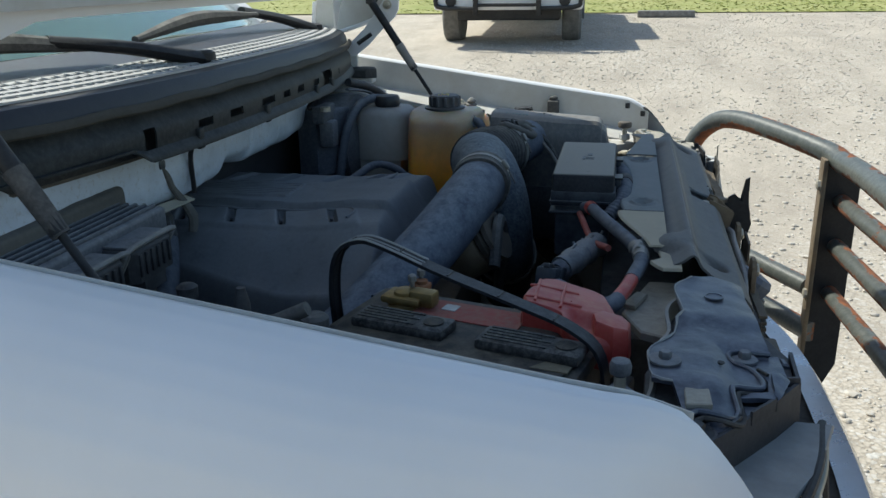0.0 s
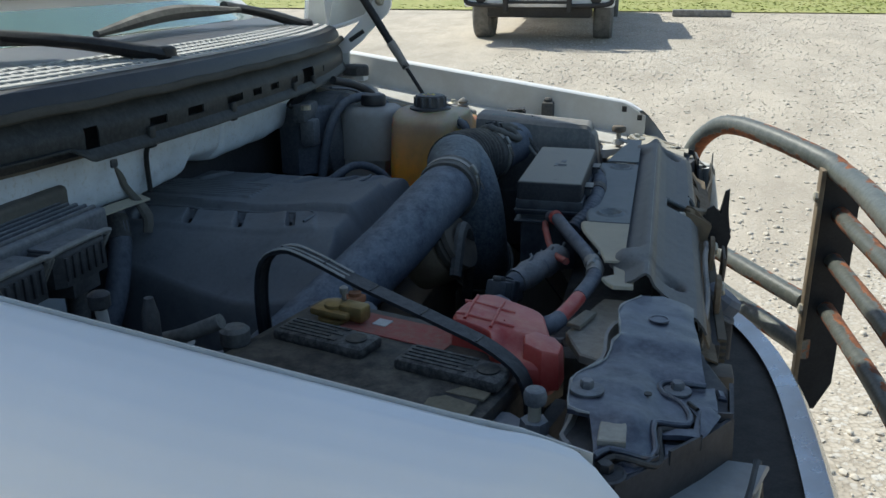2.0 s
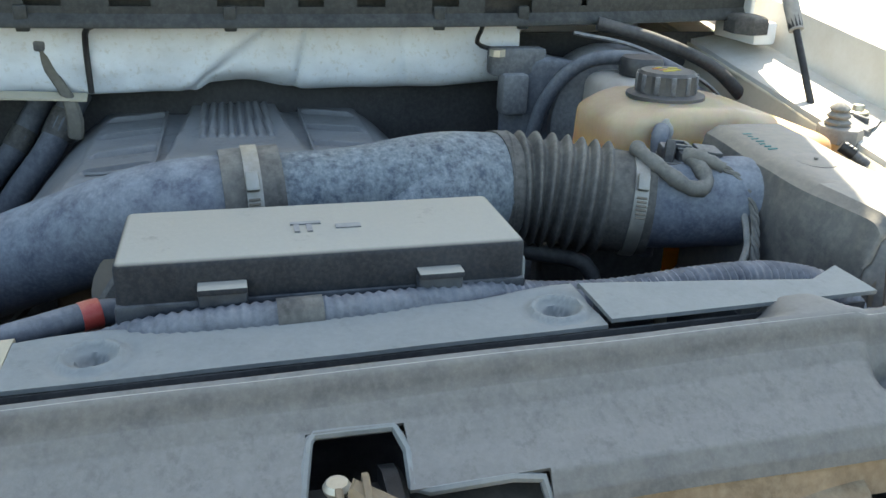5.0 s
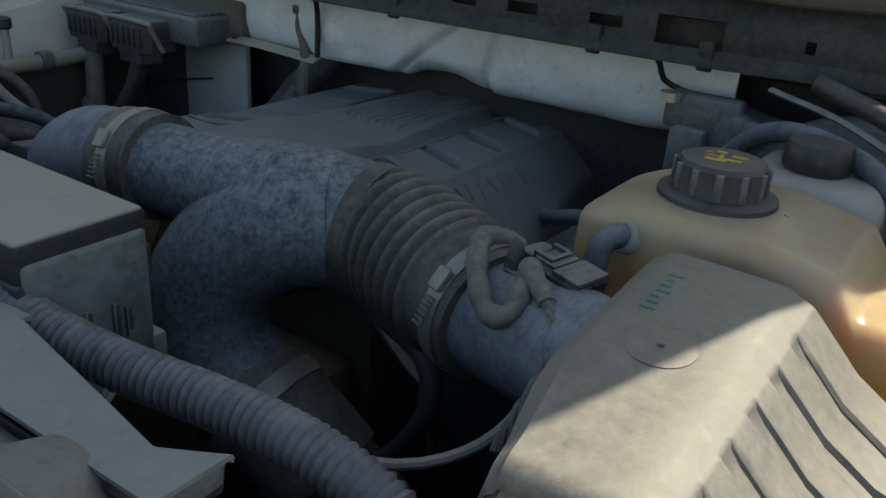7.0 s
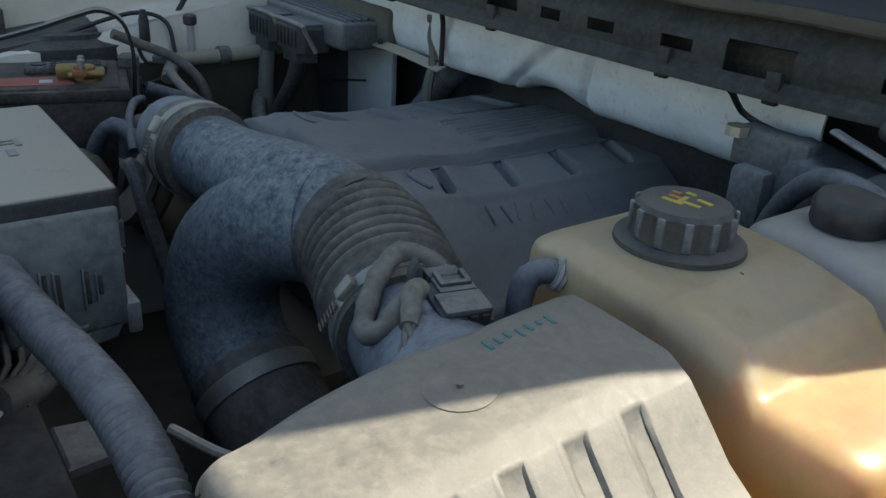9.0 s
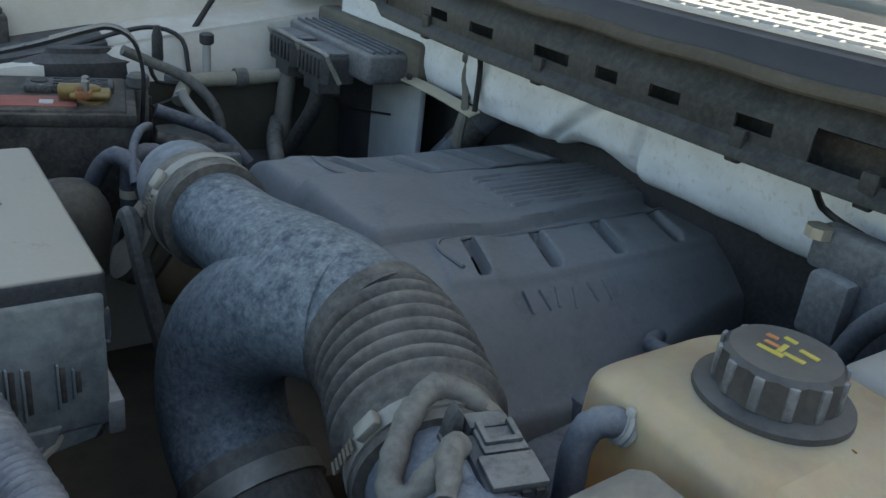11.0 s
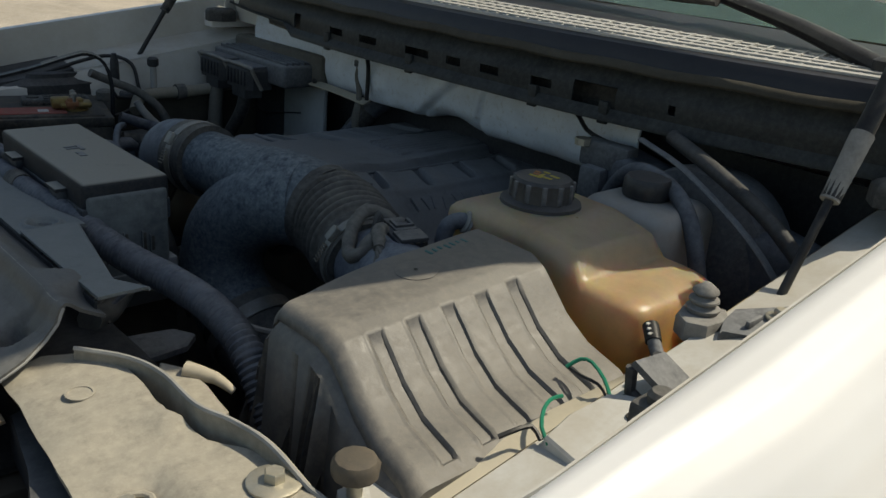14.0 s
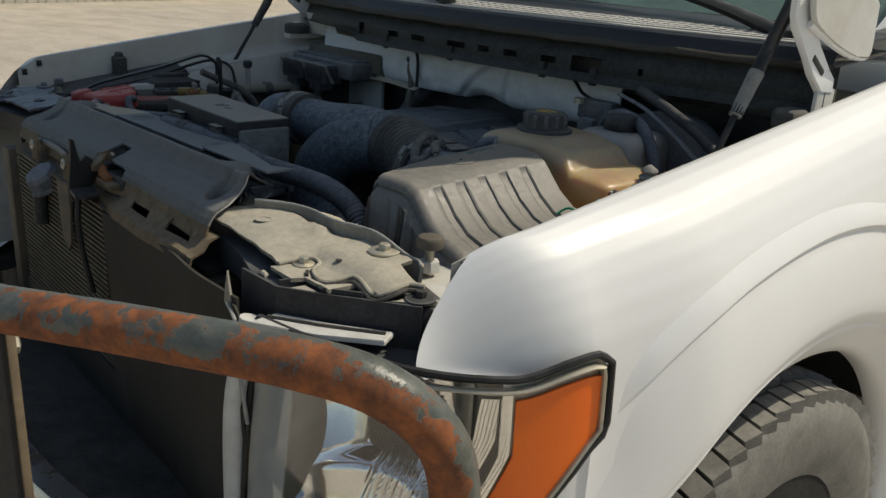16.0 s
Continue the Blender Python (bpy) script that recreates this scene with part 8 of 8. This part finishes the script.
single("vacuum_line", tube([(-0.70, 0.20, 1.05), (-0.60, 0.26, 1.09), (-0.55, 0.33, 1.12), (-0.50, 0.36, 1.10), (-0.46, 0.37, 1.05)], 0.009, 10), hose_blue, "thin black vacuum line behind the intake", "hose")
elec = thing("wiring_connector", (-0.46, 0.70, 1.1), "grey wiring plugs beside the strut foot", "connector")
part("plug", join(rbox(-0.50, -0.475, 0.68, 0.71, 1.09, 1.12, 0.003), rbox(-0.53, -0.50, 0.665, 0.695, 1.11, 1.135, 0.003)), shield_mat, elec)
part("lead", tube([(-0.51, 0.69, 1.10), (-0.55, 0.70, 1.06), (-0.60, 0.68, 1.0)], 0.006, 8), black_gloss, elec)

bootob = thing("rubber_bellows_stop", (-0.385, 0.735, 1.13), "grey ribbed rubber bump stop on the fender edge", "bump stop")
part("bellows", lathe([(0.0135, 0), (0.0165, 0.004), (0.0165, 0.006), (0.011, 0.009), (0.015, 0.013), (0.0145, 0.015), (0.0095, 0.018), (0.0130, 0.022), (0.0125, 0.024), (0.004, 0.031), (0.0015, 0.032)], (-0.397, 0.726, 1.187), 22), shield_mat, bootob)
lz = lambda x: z_top(x) - 0.042
part("foot", prism([(-0.374, 0.712), (-0.362, 0.730), (-0.372, 0.748), (-0.405, 0.752), (-0.424, 0.738), (-0.420, 0.714), (-0.40, 0.704)], 1.168, 1.188, 0.004, 2), shield_mat, bootob)
wedge = thing("fender_bracket", (-0.26, 0.77, 1.16), "dark plastic wedge bracket on the fender edge", "bracket")
part("slope", sheet(lambda u, v: (-0.240 - 0.045 * u - 0.012 * v, 0.754 + 0.038 * v, 1.191 - 0.005 * u - 0.027 * v), [0, 0.5, 1], [0, 0.25, 0.5, 0.75, 1], 0.006), plastic_dust, wedge, "dusty sloping face", 25)
for x in (-0.243, -0.282):
    part("leg", tube([(x, 0.754, 1.188), (x - 0.002, 0.755, 1.165), (x - 0.004, 0.770, 1.156)], 0.0052, 8, straight=True), plastic_dark, wedge)
part("base", rbox(-0.300, -0.195, 0.748, 0.792, 1.150, 1.1585, 0.002), plastic_dark, wedge, "black base strip")
lead = thing("sensor_plug", (-0.344, 0.711, 1.165), "black wiring plug with pale print beside the coolant tank", "connector")
part("sleeve", tube([(-0.342, 0.712, 1.166), (-0.336, 0.722, 1.158), (-0.328, 0.737, 1.148)], 0.0064, 12), plastic_dust, lead, "ribbed grey sleeve")
part("head", tube([(-0.352, 0.700, 1.174), (-0.348, 0.705, 1.171), (-0.341, 0.713, 1.165)], lambda s_, d_: 0.0080, 12, straight=True), black_gloss, lead)
for k in range(3):
    q = Vector((-0.352, 0.700, 1.174)).lerp(Vector((-0.341, 0.713, 1.165)), 0.15 + 0.3 * k) + Vector((0.0055, 0.0, 0.0060))
    part("print_bar", rbox(q.x - 0.003, q.x + 0.003, q.y - 0.0014, q.y + 0.0014, q.z - 0.0005, q.z + 0.0008, 0), white_label, lead)
ledge = thing("fender_ledge_bracket", (-0.42, 0.76, 1.18), "grey plastic bracket with a bolt on the fender ledge", "bracket")
part("arm", prism([(-0.398, 0.748), (-0.375, 0.758), (-0.392, 0.778), (-0.405, 0.802), (-0.455, 0.804), (-0.468, 0.780), (-0.440, 0.765), (-0.425, 0.745)], 1.170, lambda p: lz(p.x) + 0.008, 0.003, 2), plastic_dust, ledge)
bolt(ledge, (-0.436, 0.786, lz(-0.436) + 0.008), 0.0075, zinc, 1.9, "dusty bolt")
part("rib", rbox(-0.425, -0.398, 0.770, 0.775, lz(-0.41) + 0.004, lz(-0.41) + 0.014, 0.002), plastic_dust, ledge)
plate = thing("fender_ledge_plate", (-0.19, 0.77, 1.15), "cream painted metal tab with a hole on the fender ledge", "bracket")
part("tab", prism([(-0.150, 0.745), (-0.185, 0.740), (-0.228, 0.745), (-0.236, 0.758), (-0.246, 0.776), (-0.240, 0.800), (-0.140, 0.800)], lz(-0.11) - 0.006, lambda p: lz(p.x) + 0.010, 0.002, 1), inner_white, plate)
part("hole", lathe([(0.0055, 0), (0.0055, 0.002)], (-0.216, 0.779, lz(-0.216) + 0.0092), 14), far_dark, plate, "small dark hole")
gw = thing("green_wires", (-0.22, 0.70, 1.1), "thin green and black wires over the air box", "wiring")
part("wire", tube([(-0.245, 0.687, 1.156), (-0.255, 0.694, 1.164), (-0.256, 0.706, 1.166), (-0.247, 0.727, 1.162), (-0.236, 0.742, 1.157), (-0.225, 0.753, 1.152)], 0.0018, 6), green_wire, gw)
part("wire", tube([(-0.203, 0.718, 1.156), (-0.191, 0.716, 1.156), (-0.176, 0.721, 1.154), (-0.158, 0.735, 1.151), (-0.150, 0.750, 1.146)], 0.0018, 6), green_wire, gw)
part("wire", tube([(-0.248, 0.685, 1.155), (-0.244, 0.706, 1.156), (-0.246, 0.722, 1.155), (-0.238, 0.737, 1.153), (-0.224, 0.746, 1.150)], 0.0015, 6), black_gloss, gw, "black wire")
part("wire", tube([(-0.150, 0.742, 1.146), (-0.150, 0.731, 1.153), (-0.132, 0.727, 1.153), (-0.122, 0.722, 1.149)], 0.0022, 6), black_gloss, gw, "black wire")

# rods and clutter in the shadowed space between radiator and engine
fan = thing("fan_shroud", (-0.06, 0.05, 0.7), "dusty dark fan shroud behind the radiator", "fan shroud")
part("shroud", rbox(-0.03, 0.12, -0.40, 0.42, 0.64, 1.06, 0.01), plastic_dark, fan)
part("tab", prism([(-0.03, 0.23), (-0.085, 0.24), (-0.10, 0.265), (-0.08, 0.285), (-0.03, 0.29)], 1.04, 1.050, 0.003, 1), plastic_dust, fan, "dusty shroud tab")
part("loop_hose", tube([(-0.29, 0.130, 1.070), (-0.290, 0.205, 1.098), (-0.272, 0.285, 1.092), (-0.258, 0.330, 1.082), (-0.250, 0.340, 1.045), (-0.252, 0.312, 0.99), (-0.262, 0.26, 0.93)], 0.0095, 12), plastic_dark, fan, "thin looping hose")

# ---- the truck parked across the lot ----
far = thing("parked_truck", (-1.4, 12.5, ground_z(0, 11)), "white pickup with black bull bar parked across the lot", "truck")
FM = Matrix.Translation((-1.56, 10.1, ground_z(-1.38, 10.6) - 0.02)) @ Matrix.Rotation(radians(2), 4, "Z")


def fpart(name, bm, mat, label=""):
    bm.transform(FM)
    return part(name, bm, mat, far, label)


fpart("front", rbox(-1.0, 1.0, 0.25, 1.6, 0.55, 1.22, 0.06, 3), white_paint, "white front end")
fpart("cab", rbox(-0.92, 0.92, 1.5, 4.0, 0.6, 1.95, 0.12, 3), white_paint, "white cab")
fpart("bed", rbox(-0.98, 0.98, 3.9, 5.6, 0.6, 1.35, 0.05, 2), white_paint, "white load bed")
fpart("windscreen", rbox(-0.78, 0.78, 1.47, 1.6, 1.32, 1.82, 0.02), glass, "dark windscreen")
fpart("bumper", rbox(-1.0, 1.0, 0.08, 0.32, 0.48, 0.74, 0.04, 3), white_paint, "white bumper")
fpart("grille", rbox(-0.56, 0.56, 0.20, 0.27, 0.72, 1.12, 0.02), far_dark, "black grille")
fpart("under_bumper", rbox(-0.7, 0.7, 0.2, 0.6, 0.34, 0.55, 0.03), far_dark, "dark underside")
for s in (-1, 1):
    fpart("headlamp", rbox(s * 0.62 - 0.14, s * 0.62 + 0.30 - (0.16 if s < 0 else 0.0), 0.2, 0.28, 0.86, 1.10, 0.03), lamp_glass, "headlamp")
    fpart("fog_lamp", lathe([(0.07, 0), (0.075, 0.02), (0.04, 0.03)], (0, 0, 0), 18, aim((s * 0.76, 0.07, 0.60), (0, -1, 0))), far_dark, "round fog lamp")
    fpart("hoop", tube([(s * 0.42, 0.0, 0.98), (s * 0.85, 0.02, 0.98), (s * 0.97, 0.05, 0.9), (s * 0.97, 0.05, 0.62), (s * 0.9, 0.05, 0.52), (s * 0.42, 0.0, 0.50)], 0.03, 10, 0.03), far_dark, "black hoop of the bull bar")
    fpart("upright", rbox(s * 0.42 - 0.03, s * 0.42 + 0.03, -0.05, 0.08, 0.42, 1.2, 0.01), far_dark)
    for y in (0.95, 4.6):
        fpart("wheel", lathe([(0.10, -0.12), (0.36, -0.13), (0.40, -0.10), (0.405, 0.0), (0.40, 0.10), (0.36, 0.13), (0.10, 0.12)], (0, 0, 0), 32, aim((s * 0.84, y, 0.40), (s, 0, 0))), tyre_mat, "dark wheel")
    fpart("mirror", rbox(s * 1.08 - 0.10, s * 1.08 + 0.10, 1.7, 1.8, 1.25, 1.5, 0.03), far_dark)
for z in (0.55, 0.72, 0.9):
    fpart("cross_bar", tube([(-0.42, -0.02, z), (0.42, -0.02, z)], 0.022, 8, straight=True), far_dark)
fpart("top_bar", tube([(-0.42, -0.03, 1.15), (0.42, -0.03, 1.15)], 0.03, 10, straight=True), far_dark)
fpart("plate_blank", rbox(-0.16, 0.16, 0.15, 0.18, 1.12, 1.24, 0.005), white_label, "pale plate")
single("kerb_stop", rbox(0.2, 1.2, 14.6, 14.8, ground_z(0, 14.7), ground_z(0, 14.7) + 0.12, 0.02), shield_mat, "low grey parking stop beside the parked truck", "parking stop")
